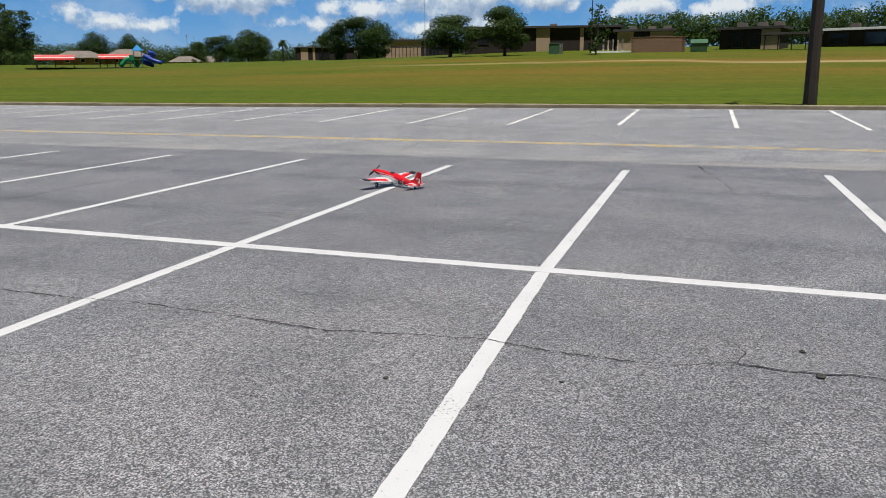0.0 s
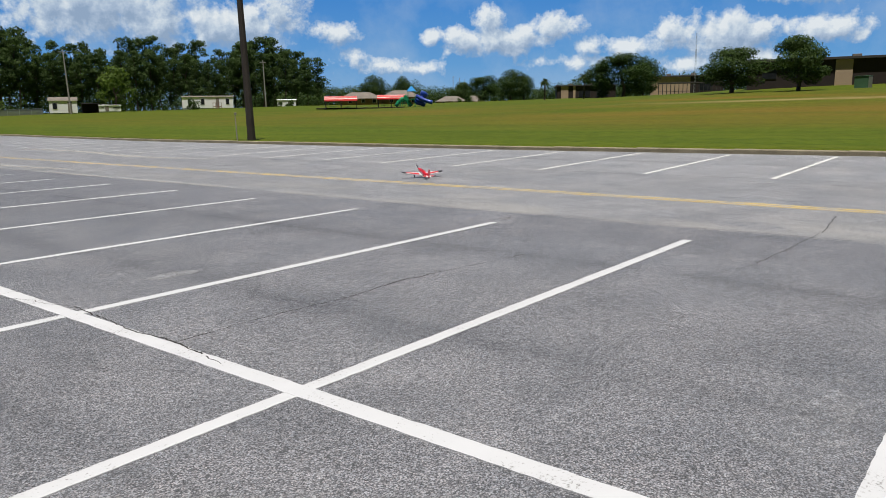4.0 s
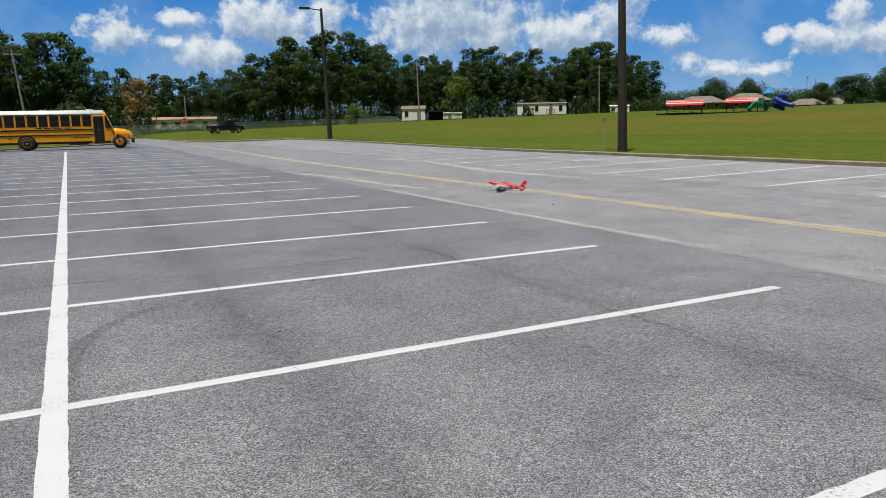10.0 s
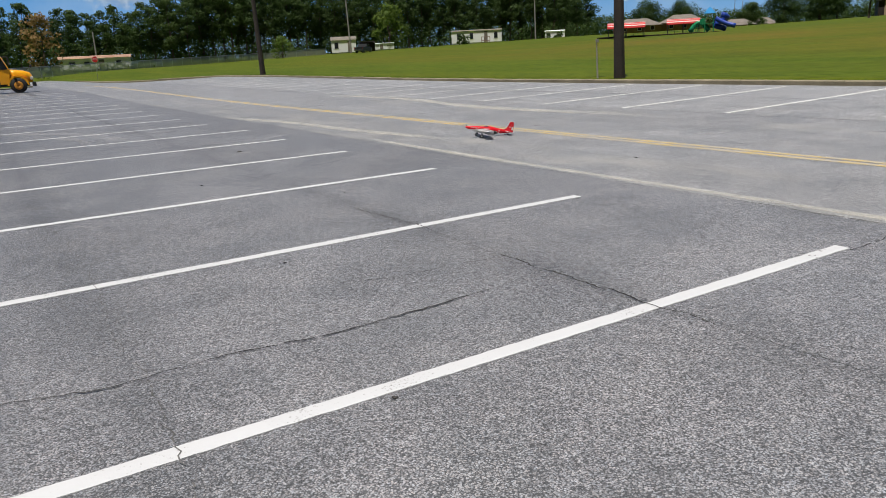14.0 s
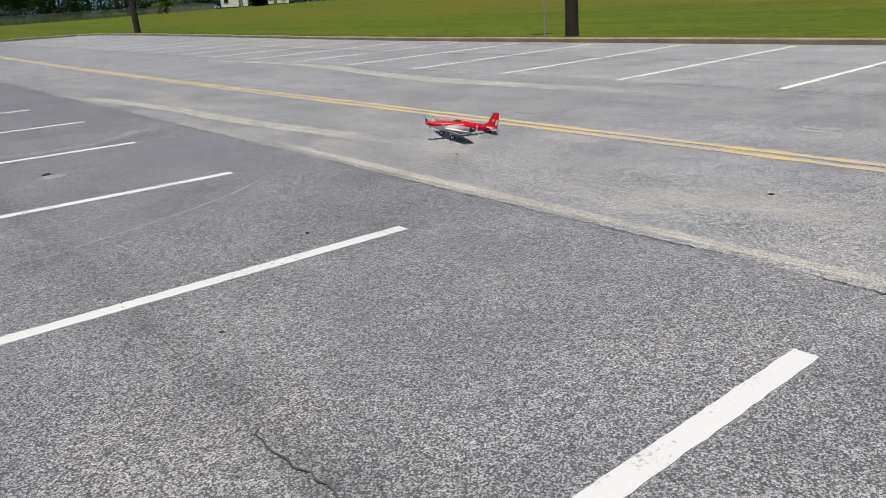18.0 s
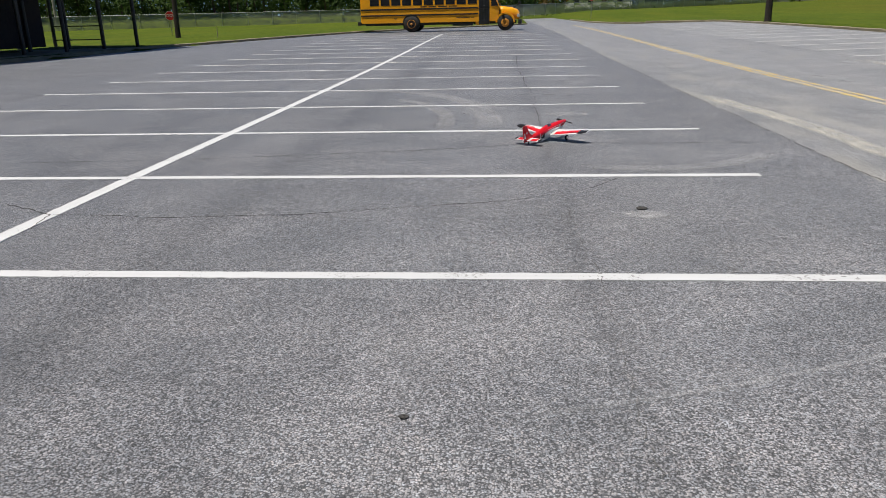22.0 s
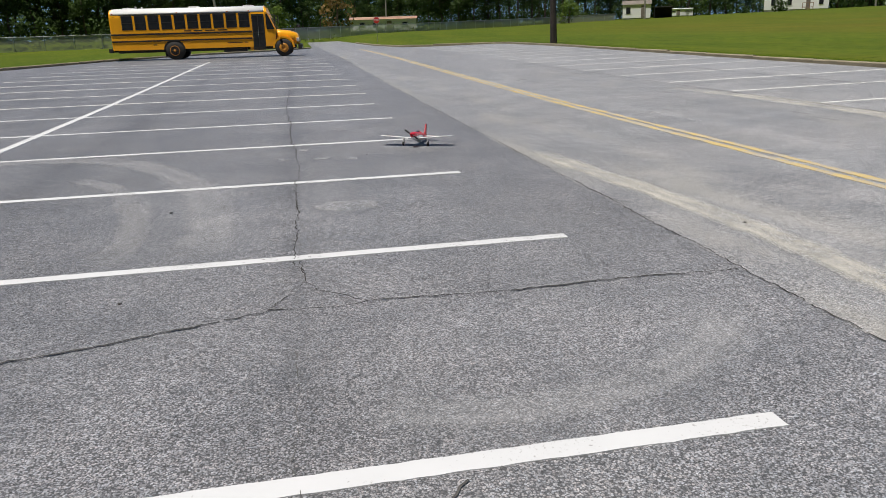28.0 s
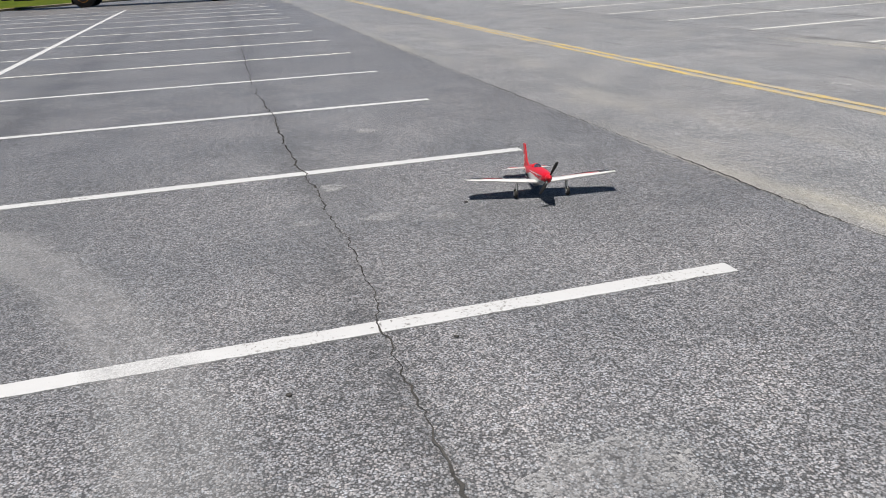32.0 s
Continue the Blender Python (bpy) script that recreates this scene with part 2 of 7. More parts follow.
def lawn_material():
    """Mown grass: green by the kerb, browned on the rise, with a trodden sandy track."""
    m, nt, bs = nodes_of("lawn")
    v = coords(nt)
    sx = nt.nodes.new("ShaderNodeSeparateXYZ")
    nt.links.new(v, sx.inputs[0])
    fine, mid = noise_of(nt, coords(nt, (1.0, 0.5, 1)), 2.6, 9.0, 0.8), noise_of(nt, coords(nt, (0.05, 0.02, 1)), 1.6, 6.0, 0.6)
    streak = noise_of(nt, coords(nt, (0.6, 0.03, 1)), 1.0, 4.0)
    tuft = noise_of(nt, coords(nt, (0.22, 0.09, 1)), 1.0, 6.0, 0.7)
    g = mixc(nt, ramp(nt, fine, [(0.35, 0.0), (0.65, 1.0)]), (0.029, 0.0607, 0.00396), (0.121, 0.156, 0.0119))
    g = mixc(nt, ramp(nt, streak, [(0.4, 0.0), (0.65, 0.32)]), g, (0.143, 0.137, 0.0156))
    g = mixc(nt, ramp(nt, tuft, [(0.42, 0.0), (0.62, 0.4)]), g, (0.0378, 0.0675, 0.0054))
    away = ramp(nt, math_node(nt, "DIVIDE", sx.outputs[0], 160.0, True), [(0.2, 0.0), (0.33, 0.75), (0.5, 0.8), (0.62, 0.1)])
    low = ramp(nt, math_node(nt, "DIVIDE", sx.outputs[1], 200.0, True), [(0.1, 1.0), (0.75, 0.15)])
    f = math_node(nt, "MULTIPLY", math_node(nt, "MULTIPLY", away, low), ramp(nt, mid, [(0.36, 0.1), (0.62, 1.0)]))
    g = mixc(nt, f, g, mixc(nt, fine, (0.099, 0.066, 0.0106), (0.224, 0.145, 0.0264)))
    # trodden track
    wob = math_node(nt, "MULTIPLY", math_node(nt, "SUBTRACT", noise_of(nt, coords(nt, (0.0, 0.03, 0)), 1.0, 3.0), 0.5), 26.0)
    d = math_node(nt, "ABSOLUTE", math_node(nt, "SUBTRACT", math_node(nt, "ADD", sx.outputs[0], wob), 72.0))
    track = math_node(nt, "MULTIPLY", ramp(nt, math_node(nt, "DIVIDE", d, 8.0, True), [(0.0, 0.9), (0.35, 0.0)]), ramp(nt, math_node(nt, "DIVIDE", sx.outputs[1], 60.0, True), [(0.2, 1.0), (0.7, 0.0)]))
    g = mixc(nt, math_node(nt, "MULTIPLY", track, ramp(nt, streak, [(0.35, 0.2), (0.6, 1.0)])), g, (0.42, 0.31, 0.16))
    nt.links.new(g, bs.inputs["Base Color"])
    bs.inputs["Roughness"].default_value = 0.9
    bs.inputs["Specular IOR Level"].default_value = 0.1
    bumped(nt, bs, fine, 0.6, 0.05)
    return m


LOT = asphalt("lot_asphalt", (0.253, 0.257, 0.271), (0.364, 0.368, 0.389), None, ((4.11, 0.34, 0.85), (1.36, 0.42, 0.85), (-1.06, 0.25, 0.55), (-4.3, 0.3, 0.5)))
ROAD = asphalt("road_asphalt", (0.372, 0.374, 0.384), (0.509, 0.512, 0.523), (0.5, 0.475, 0.425))
BAY = asphalt("bay_asphalt", (0.418, 0.42, 0.427), (0.569, 0.571, 0.578), None, ((16.2, 0.3, 0.35),))
WHITE_LINE = paint_on_road("white_line_paint", (0.64, 0.65, 0.67), (0.3, 0.3, 0.3), 0.36)
FADED_LINE = paint_on_road("faded_line_paint", (0.76, 0.76, 0.74), (0.3, 0.3, 0.3), 0.4)
YELLOW_LINE = paint_on_road("yellow_line_paint", (0.6, 0.45, 0.16), (0.4, 0.37, 0.32), 0.47)
CRACK = mottled("crack_filler", (0.035, 0.034, 0.034), (0.11, 0.105, 0.1), 60, 5, 0.95, 0.3)
CRACK_FAINT = mottled("hairline_crack", (0.11, 0.11, 0.11), (0.21, 0.205, 0.2), 60, 5, 0.95, 0.3)
KERB = mottled("kerb_concrete", (0.12, 0.105, 0.068), (0.37, 0.325, 0.225), 30, 1.2, 0.9, 0.3)
LAWN = lawn_material()
TALLGRASS = foliage("tall_grass", (0.07, 0.1, 0.03), (0.18, 0.22, 0.09), 0.8)
GRASS = foliage("grass_blades", (0.05, 0.1, 0.012), (0.16, 0.22, 0.05), 0.7)
PINE = foliage("pine_needles", (0.042, 0.072, 0.028), (0.084, 0.128, 0.042))
OAKLEAF = foliage("oak_leaves", (0.03, 0.056, 0.018), (0.068, 0.106, 0.034))
LIGHTLEAF = foliage("young_leaves", (0.035, 0.075, 0.012), (0.15, 0.21, 0.05))
RUSTLEAF = foliage("browned_leaves", (0.1, 0.08, 0.035), (0.34, 0.22, 0.1))
PALMLEAF = foliage("palm_fronds", (0.03, 0.06, 0.02), (0.14, 0.17, 0.06))
BARK = mottled("bark", (0.05, 0.038, 0.028), (0.14, 0.11, 0.085), 18, 2, 0.95, 0.5)
POLE = mottled("weathered_pole", (0.018, 0.014, 0.012), (0.045, 0.036, 0.03), 22, 1.5, 0.85, 0.4)
GREYPOLE = mottled("grey_pole", (0.2, 0.19, 0.17), (0.4, 0.38, 0.35), 20, 1, 0.85, 0.3)
BLACKSTEEL = mottled("black_steel", (0.012, 0.012, 0.013), (0.03, 0.03, 0.03), 30, 3, 0.5, 0.05)
GALV = mottled("galvanised_steel", (0.28, 0.3, 0.3), (0.5, 0.52, 0.52), 30, 2, 0.45, 0.05, 0.8)
RUBBER = mottled("tyre_rubber", (0.012, 0.012, 0.012), (0.04, 0.038, 0.036), 40, 6, 0.85, 0.2)


# ---- building blocks ----
def mesh_of(name, bm, mat, smooth=False):
    me = bpy.data.meshes.new(name)
    bm.normal_update()
    bm.to_mesh(me)
    bm.free()
    me.materials.append(mat)
    if smooth:
        me.polygons.foreach_set("use_smooth", [True] * len(me.polygons))
    return me


def part(name, bm, mat, parent=None, label="", smooth=False):
    ob = new(name, mesh_of(name, bm, mat, smooth))
    if parent is not None:
        ob.parent = parent
    if label:
        tagged(ob, label)
    return ob


def thing(name, label, category, m=None, group="", kind=""):
    ob = new(name)
    ob.empty_display_size = 0.2
    if m is not None:
        ob.matrix_world = m
    return tagged(ob, label, category, group, kind)


def box(bm, x0, x1, y0, y1, z0, z1, bevel=0.0, m=None):
    r = bmesh.ops.create_cube(bm, size=1.0)
    vs = r["verts"]
    bmesh.ops.scale(bm, vec=(x1 - x0, y1 - y0, z1 - z0), verts=vs)
    bmesh.ops.translate(bm, vec=((x0 + x1) / 2, (y0 + y1) / 2, (z0 + z1) / 2), verts=vs)
    if bevel:
        es = list({e for v in vs for e in v.link_edges})
        b = bmesh.ops.bevel(bm, geom=es, offset=bevel, segments=2, affect="EDGES", profile=0.6)
        vs = list({v for f in b["faces"] for v in f.verts} | {v for v in vs if v.is_valid})
    if m is not None:
        bmesh.ops.transform(bm, matrix=m, verts=vs)
    return bm


def tube(bm, p0, p1, r0, r1=None, seg=10, caps=True):
    """A tapered round bar from p0 to p1."""
    p0, p1 = Vector(p0), Vector(p1)
    r1 = r0 if r1 is None else r1
    q = (p1 - p0).to_track_quat("Z", "Y").to_matrix()
    rings = []
    for p, r in ((p0, r0), (p1, r1)):
        rings.append([bm.verts.new(p + q @ Vector((math.cos(2 * math.pi * k / seg) * r, math.sin(2 * math.pi * k / seg) * r, 0))) for k in range(seg)])
    for k in range(seg):
        bm.faces.new((rings[0][k], rings[0][(k + 1) % seg], rings[1][(k + 1) % seg], rings[1][k]))
    if caps:
        bm.faces.new(rings[0][::-1])
        bm.faces.new(rings[1])
    return bm


def loft(bm, rings, caps=True):
    """Skin over closed rings of points."""
    vs = [[bm.verts.new(p) for p in ring] for ring in rings]
    n = len(vs[0])
    for a, b in zip(vs, vs[1:]):
        for k in range(n):
            bm.faces.new((a[k], a[(k + 1) % n], b[(k + 1) % n], b[k]))
    if caps:
        bm.faces.new(vs[0][::-1])
        bm.faces.new(vs[-1])
    bmesh.ops.recalc_face_normals(bm, faces=bm.faces[:])
    return bm


def flat(bm, outline, z):
    f = bm.faces.new([bm.verts.new((x, y, z(x, y) if callable(z) else z)) for x, y in outline])
    bmesh.ops.triangulate(bm, faces=[f])
    bmesh.ops.recalc_face_normals(bm, faces=bm.faces[:])
    return bm


def turned(bm, profile, axis="Z", seg=20, at=(0, 0, 0)):
    """A body of revolution from (radius, height) pairs."""
    rings = []
    for r, h in profile:
        ring = []
        for k in range(seg):
            c, s = math.cos(2 * math.pi * k / seg) * max(r, 1e-4), math.sin(2 * math.pi * k / seg) * max(r, 1e-4)
            p = {"Z": (c, s, h), "Y": (c, h, s), "X": (h, c, s)}[axis]
            ring.append(Vector(p) + Vector(at))
        rings.append(ring)
    return loft(bm, rings)


def BM():
    return bmesh.new()


def step(a, b, x):
    t = min(1.0, max(0.0, (x - a) / (b - a)))
    return t * t * (3 - 2 * t)


# ---- the lie of the land ----
KERB_X = 19.6
SEAM_X = 6.87
LEFT_EDGE = [(-30, -60), (-30, 20), (-15.5, 40), (-12.6, 56), (-9.4, 65), (-6.2, 74.5), (-2.0, 82), (3.5, 88), (6.0, 93), (6.2, 140)]
RIGHT_EDGE = [(11.4, 140), (11.6, 92), (12.6, 83), (14.6, 80.4), (19.6, 80)]


def paved_z(x, y):
    """Height of the paving: level lot, a slight crossfall up to the kerb, and a gentle rise to the far end."""
    return max(0.0, min(0.172, (x - SEAM_X) * 0.0135)) * (1.42 - 0.42 * step(-2, 22, y)) + 0.2 * step(36, 72, y)


LOT_OUTLINE = LEFT_EDGE + RIGHT_EDGE + [(KERB_X, -60)]


def off_lot(x, y):
    """Distance from the paved lot, below zero inside it."""
    inside, best, p = False, 1e9, LOT_OUTLINE
    for (ax, ay), (bx, by) in zip(p, p[1:] + p[:1]):
        if (ay > y) != (by > y) and x < (bx - ax) * (y - ay) / (by - ay) + ax:
            inside = not inside
        dx, dy = bx - ax, by - ay
        t = max(0.0, min(1.0, ((x - ax) * dx + (y - ay) * dy) / (dx * dx + dy * dy)))
        best = min(best, math.hypot(x - ax - t * dx, y - ay - t * dy))
    return -best if inside else best


def land_z(x, y):
    """Height of the lawn: a step at the kerb, then a long rise towards the school."""
    base = 0.10 + 0.20 * step(12, 19.7, x) + 0.8 * step(95, 165, y) + 0.2 * step(36, 72, y) + 0.07 * step(12, 19.7, x) * (1 - step(-2, 22, y))
    base += 1.05 * step(35, 92, x) * (1 - 0.6 * step(28, 62, y)) + 2.0 * step(130, 225, x) * (1 - step(120, 180, y))
    t = max(0.0, min(1.2, (x - 22) / 90))
    return base + 2.85 * t ** 1.6 * (1 - 0.42 * step(20, 110, y) - 0.1 * step(110, 220, y))


def spread_lines(a, b, fine, far, n):
    """Grid lines, fine from a to b and widening out to far on both sides."""
    mid = list(np.arange(a, b + 1e-6, fine))
    grow = [fine * 1.6 ** k for k in range(1, n)]
    out = np.cumsum(grow)
    out = out[out < far]
    return sorted([a - v for v in out] + mid + [b + v for v in out] + [a - far, b + far])


def paved_sheet(outline):
    """A paved area that follows the lie of the land."""
    bm = flat(BM(), outline, 0.0)
    for y in range(-3, 76, 3):
        bmesh.ops.bisect_plane(bm, geom=bm.verts[:] + bm.edges[:] + bm.faces[:], plane_co=(0, y, 0), plane_no=(0, 1, 0))
    for v in bm.verts:
        v.co.z = paved_z(v.co.x, v.co.y)
    return bm


def build_ground():
    xs = [x for x in spread_lines(-32, 30, 1.0, 1800, 24) if abs(x - 19.6) > 0.3 and abs(x - 20) > 0.3] + [19.6, 19.76] + list(range(36, 140, 8))
    ys = spread_lines(34, 104, 1.0, 1800, 24) + list(range(-60, 34, 8)) + list(range(112, 260, 12))
    xs, ys = sorted(set(xs)), sorted(set(ys))
    vs, fs = [], []
    for x in xs:
        for y in ys:
            if off_lot(x, y) <= 0.02 if (abs(x) < 40 and -62 < y < 145) else False:
                z = -0.05
            else:
                z = land_z(x, y) + 0.03 * noise.noise((x * 0.09, y * 0.09, 0.3))
            vs.append((x, y, z))
    n = len(ys)
    for i in range(len(xs) - 1):
        for j in range(n - 1):
            a = i * n + j
            fs.append((a, a + n, a + n + 1, a + 1))
    me = bpy.data.meshes.new("ground")
    me.from_pydata(vs, [], fs)
    me.materials.append(LAWN)
    me.polygons.foreach_set("use_smooth", [True] * len(me.polygons))
    tagged(new("ground", me), "mown green lawn with browned patches and a sandy track", "lawn", kind="structure")


build_ground()

tagged(part("pavement_lot", paved_sheet([(SEAM_X, -60)] + LEFT_EDGE + [(SEAM_X, 140)]), LOT), "worn grey asphalt parking lot with cracks and stains", "asphalt", kind="structure")
lane = [(SEAM_X, -60), (13.0, -60), (13.0, 81.5), (12.6, 83), (11.6, 92), (11.4, 140), (SEAM_X, 140)]
tagged(part("road_lane", paved_sheet(lane), ROAD), "sun-bleached asphalt driving lane with sand drifts", "road", kind="structure")
bays = [(13.0, -60), (KERB_X, -60), (KERB_X, 80), (14.6, 80.4), (13.0, 81.5)]
tagged(part("pavement_bay", paved_sheet(bays), BAY), "weathered asphalt parking bays along the kerb", "asphalt", kind="structure")


# ---- kerbs, in cast lengths ----
def kerb_run(name, pts, label, length=3.0):
    run = thing(name, label, "kerb", kind="structure")
    shared = {}
    for (ax, ay), (bx, by) in zip(pts, pts[1:]):
        total = math.hypot(bx - ax, by - ay)
        n = max(1, round(total / length))
        seg = total / n
        key = round(seg, 3)
        if key not in shared:
            b = BM()
            prof = [(0.0, -0.05), (0.0, 0.105), (0.025, 0.13), (0.15, 0.135), (0.16, 0.13), (0.16, -0.05)]
            loft(b, [[(0.006, -u, w) for u, w in prof], [(seg - 0.006, -u, w) for u, w in prof]])
            shared[key] = mesh_of("kerb_length", b, KERB)
        ang = math.degrees(math.atan2(by - ay, bx - ax))
        for k in range(n):
            x, y = ax + (bx - ax) * k / n, ay + (by - ay) * k / n
            o = new("kerb_length", shared[key])
            o.matrix_world = pose(x, y, paved_z(x, y) - 0.005 + 0.006 * random.uniform(-1, 1), 0, 0, ang)
            o.parent = run


kerb_run("kerb_right", [(KERB_X, -60), (KERB_X, 78.5), (18.9, 79.8), (14.6, 80.4), (12.6, 83), (11.6, 92), (11.4, 110)], "low concrete kerb between parking bays and lawn")
kerb_run("kerb_left", [(x, y) for x, y in reversed([p for p in LEFT_EDGE if p[1] <= 93])], "low concrete kerb round the far side of the lot")


# ---- painted lines ----
STALL = 2.743
TIPS = {0: 5.95, 1: 5.80, 2: 5.96, 3: 5.9, 4: 5.9, 5: 5.93, 6: 6.02, 7: 6.0, 8: 5.97, 9: 5.97, 10: 5.95, 11: 6.09, 12: 5.9, 13: 5.91, 14: 5.89, 15: 5.86, -1: 6.15}


def strip(bm, x0, y0, x1, y1, w, z, seg=0.5, wob=0.006, ragged=0.004):
    """A painted stripe with a slightly uneven edge."""
    n = max(1, int(math.hypot(x1 - x0, y1 - y0) / seg))
    d = Vector((x1 - x0, y1 - y0)).normalized()
    nrm = Vector((-d.y, d.x))
    rows = []
    for k in range(n + 1):
        c = Vector((x0 + (x1 - x0) * k / n, y0 + (y1 - y0) * k / n)) + nrm * random.uniform(-wob, wob)
        a, b = c + nrm * (w / 2 + random.uniform(-ragged, ragged)), c - nrm * (w / 2 + random.uniform(-ragged, ragged))
        rows.append([bm.verts.new((p.x, p.y, paved_z(p.x, p.y) + h)) for p, h in ((a, -0.002), (a, z), (b, z), (b, -0.002))])
    for p, q in zip(rows, rows[1:]):
        for i in range(3):
            bm.faces.new((p[i], q[i], q[i + 1], p[i + 1]))
    if bm.faces[:][1].normal.z < 0:
        bmesh.ops.reverse_faces(bm, faces=bm.faces[:])
    return bm


for k in range(-4, 25):
    tip = TIPS.get(k, 5.95)
    for x0, x1 in ((-6.0, -0.05), (0.05, tip)):
        dy = -0.19 if (k == 0 and x0 < -1) else 0.0
        ob = part("parking_line", strip(BM(), x0, k * STALL + dy, x1, k * STALL, 0.108, 0.004, 0.06, 0.0012, 0.0035), WHITE_LINE if k < 16 else FADED_LINE)
        tagged(ob, "white painted stall line, worn in places", "road marking", "stall lines", "structure")
ob = part("parking_line", strip(BM(), 0, -4 * STALL - 2, 0, 24 * STALL + 1.2, 0.135, 0.005, 0.08, 0.0015, 0.004), WHITE_LINE)
tagged(ob, "long white painted line between two rows of stalls", "road marking", kind="structure")
for k in range(-9, 29):
    y = -1.78 + 2.743 * k
    if k in (1, 8):
        x0 = 13.6
    else:
        x0 = 13.2
    ob = part("parking_line", strip(BM(), x0, y, 19.25, y, 0.105, 0.004, 0.2), FADED_LINE)
    tagged(ob, "faded white stall line in the bays by the kerb", "road marking", "bay lines", "structure")
for x in (9.31, 9.49):
    ob = part("centre_line", strip(BM(), x, -40, x, 84, 0.1, 0.004, 0.25, 0.006, 0.014), YELLOW_LINE)
    tagged(ob, "worn yellow centre line of the driving lane", "road marking", "double yellow line", "structure")


# ---- cracks ----
def crack(pts, w, mat=None, wob=0.05, seed=0, name="crack"):
    """A jagged crack along a line of a few turns, opening and closing as it goes."""
    rnd = random.Random(seed)
    line, drift = [], Vector((0, 0))
    for (ax, ay), (bx, by) in zip(pts, pts[1:]):
        n = max(2, int(math.hypot(bx - ax, by - ay) / 0.038))
        for k in range(n):
            t = k / n
            drift = drift * 0.88 + Vector((rnd.uniform(-wob, wob), rnd.uniform(-wob, wob))) * 0.22
            line.append(Vector((ax + (bx - ax) * t, ay + (by - ay) * t)) + drift + Vector((rnd.uniform(-0.009, 0.009), rnd.uniform(-0.009, 0.009))))
    line.append(Vector(pts[-1]))
    bm = BM()
    rows, wide = [], 0.5
    for i, p in enumerate(line):
        q = line[min(i + 1, len(line) - 1)] - line[max(i - 1, 0)]
        nrm = Vector((-q.y, q.x)).normalized()
        wide = min(1.0, max(0.1 if mat is CRACK_FAINT else 0.2, wide + rnd.uniform(-0.22, 0.22)))
        h = (0.13 if mat is CRACK_FAINT else 0.22) * w * wide * rnd.uniform(0.6, 1.2) + 0.0008
        rows.append([bm.verts.new((v.x, v.y, paved_z(v.x, v.y) + 0.0065)) for v in (p + nrm * h, p - nrm * h)])
    for a, b in zip(rows, rows[1:]):
        if rnd.random() > (0.4 if mat is CRACK_FAINT else 0.03):
            bm.faces.new((a[0], a[1], b[1], b[0]))
    bmesh.ops.recalc_face_normals(bm, faces=bm.faces[:])
    if bm.faces[:] and bm.faces[0].normal.z < 0:
        bmesh.ops.reverse_faces(bm, faces=bm.faces[:])
    tagged(part(name, bm, mat or CRACK), "dark open crack in the asphalt", "crack", "cracks", "structure")


# along the paving joint
crack([(4.05, 9.4), (4.0, 10.6), (4.24, 11.9), (4.15, 12.8), (4.06, 14.7)], 0.02, seed=6, wob=0.05)
crack([(4.06, 14.7), (4.14, 15.6), (4.1, 16.5), (4.08, 18.3), (4.14, 19.3), (4.06, 20.3)], 0.022, seed=20, wob=0.05)
crack([(4.08, 20.3), (4.1, 21.9), (4.16, 24.7), (4.08, 27.2), (4.1, 28.6)], 0.014, CRACK_FAINT, seed=21, wob=0.045)
crack([(4.17, 29.75), (4.14, 29.95), (4.09, 30.22), (4.13, 30.8), (4.16, 31.3), (4.13, 32.2), (4.13, 33.0), (4.18, 33.8), (4.09, 36.4), (4.07, 38.3), (4.03, 41.2), (4.1, 46)], 0.034, seed=1, wob=0.05)
crack([(4.13, 30.06), (4.17, 29.64), (4.24, 29.45), (4.48, 29.21)], 0.022, seed=5, wob=0.02)
crack([(4.06, 29.45), (4.16, 29.62)], 0.014, seed=46, wob=0.03)
crack([(4.1, 5.0), (4.12, 7.5), (4.05, 9.4)], 0.014, CRACK_FAINT, seed=47, wob=0.05)
# the seam between lot and lane
crack([(SEAM_X, -20), (SEAM_X + 0.05, 10), (SEAM_X - 0.02, 20), (SEAM_X, 27), (SEAM_X + 0.02, 40), (SEAM_X, 70)], 0.028, seed=2, wob=0.03)
# across the lot
crack([(6.84, 29.11), (6.09, 29.15), (5.42, 29.13), (4.51, 29.18), (4.36, 29.13), (3.94, 29.18)], 0.042, seed=3, wob=0.02)
crack([(4.06, 29.4), (3.94, 29.18), (3.42, 29.0), (2.82, 28.82), (2.3, 28.75), (1.7, 28.6), (0.0, 28.3), (-4, 28.1)], 0.036, seed=4, wob=0.05)
crack([(0.07, 25.66), (0.01, 26.06), (-0.44, 26.31), (-0.86, 26.55), (-2.2, 26.7)], 0.026, seed=48, wob=0.04)
crack([(0.01, 26.06), (0.95, 25.97), (2.05, 26.06), (2.66, 26.22), (3.34, 26.4), (3.75, 26.54), (4.36, 26.89), (4.67, 27.32)], 0.03, seed=17, wob=0.03)
crack([(-1.4, 17.5), (-0.94, 17.46), (-0.06, 17.52), (0.8, 17.43), (1.26, 17.3), (1.82, 17.33), (2.44, 17.26), (3.2, 17.29), (3.54, 17.32)], 0.03, seed=11, wob=0.03)
crack([(2.83, 18.13), (3.18, 17.96), (3.65, 17.95), (4.0, 17.89)], 0.018, seed=44, wob=0.03)
crack([(5.98, 16.37), (6.4, 16.38), (6.85, 16.5)], 0.024, seed=49, wob=0.04)
crack([(2.0, 10.72), (2.6, 10.68), (3.2, 10.73), (4.0, 10.6)], 0.02, CRACK_FAINT, seed=14)
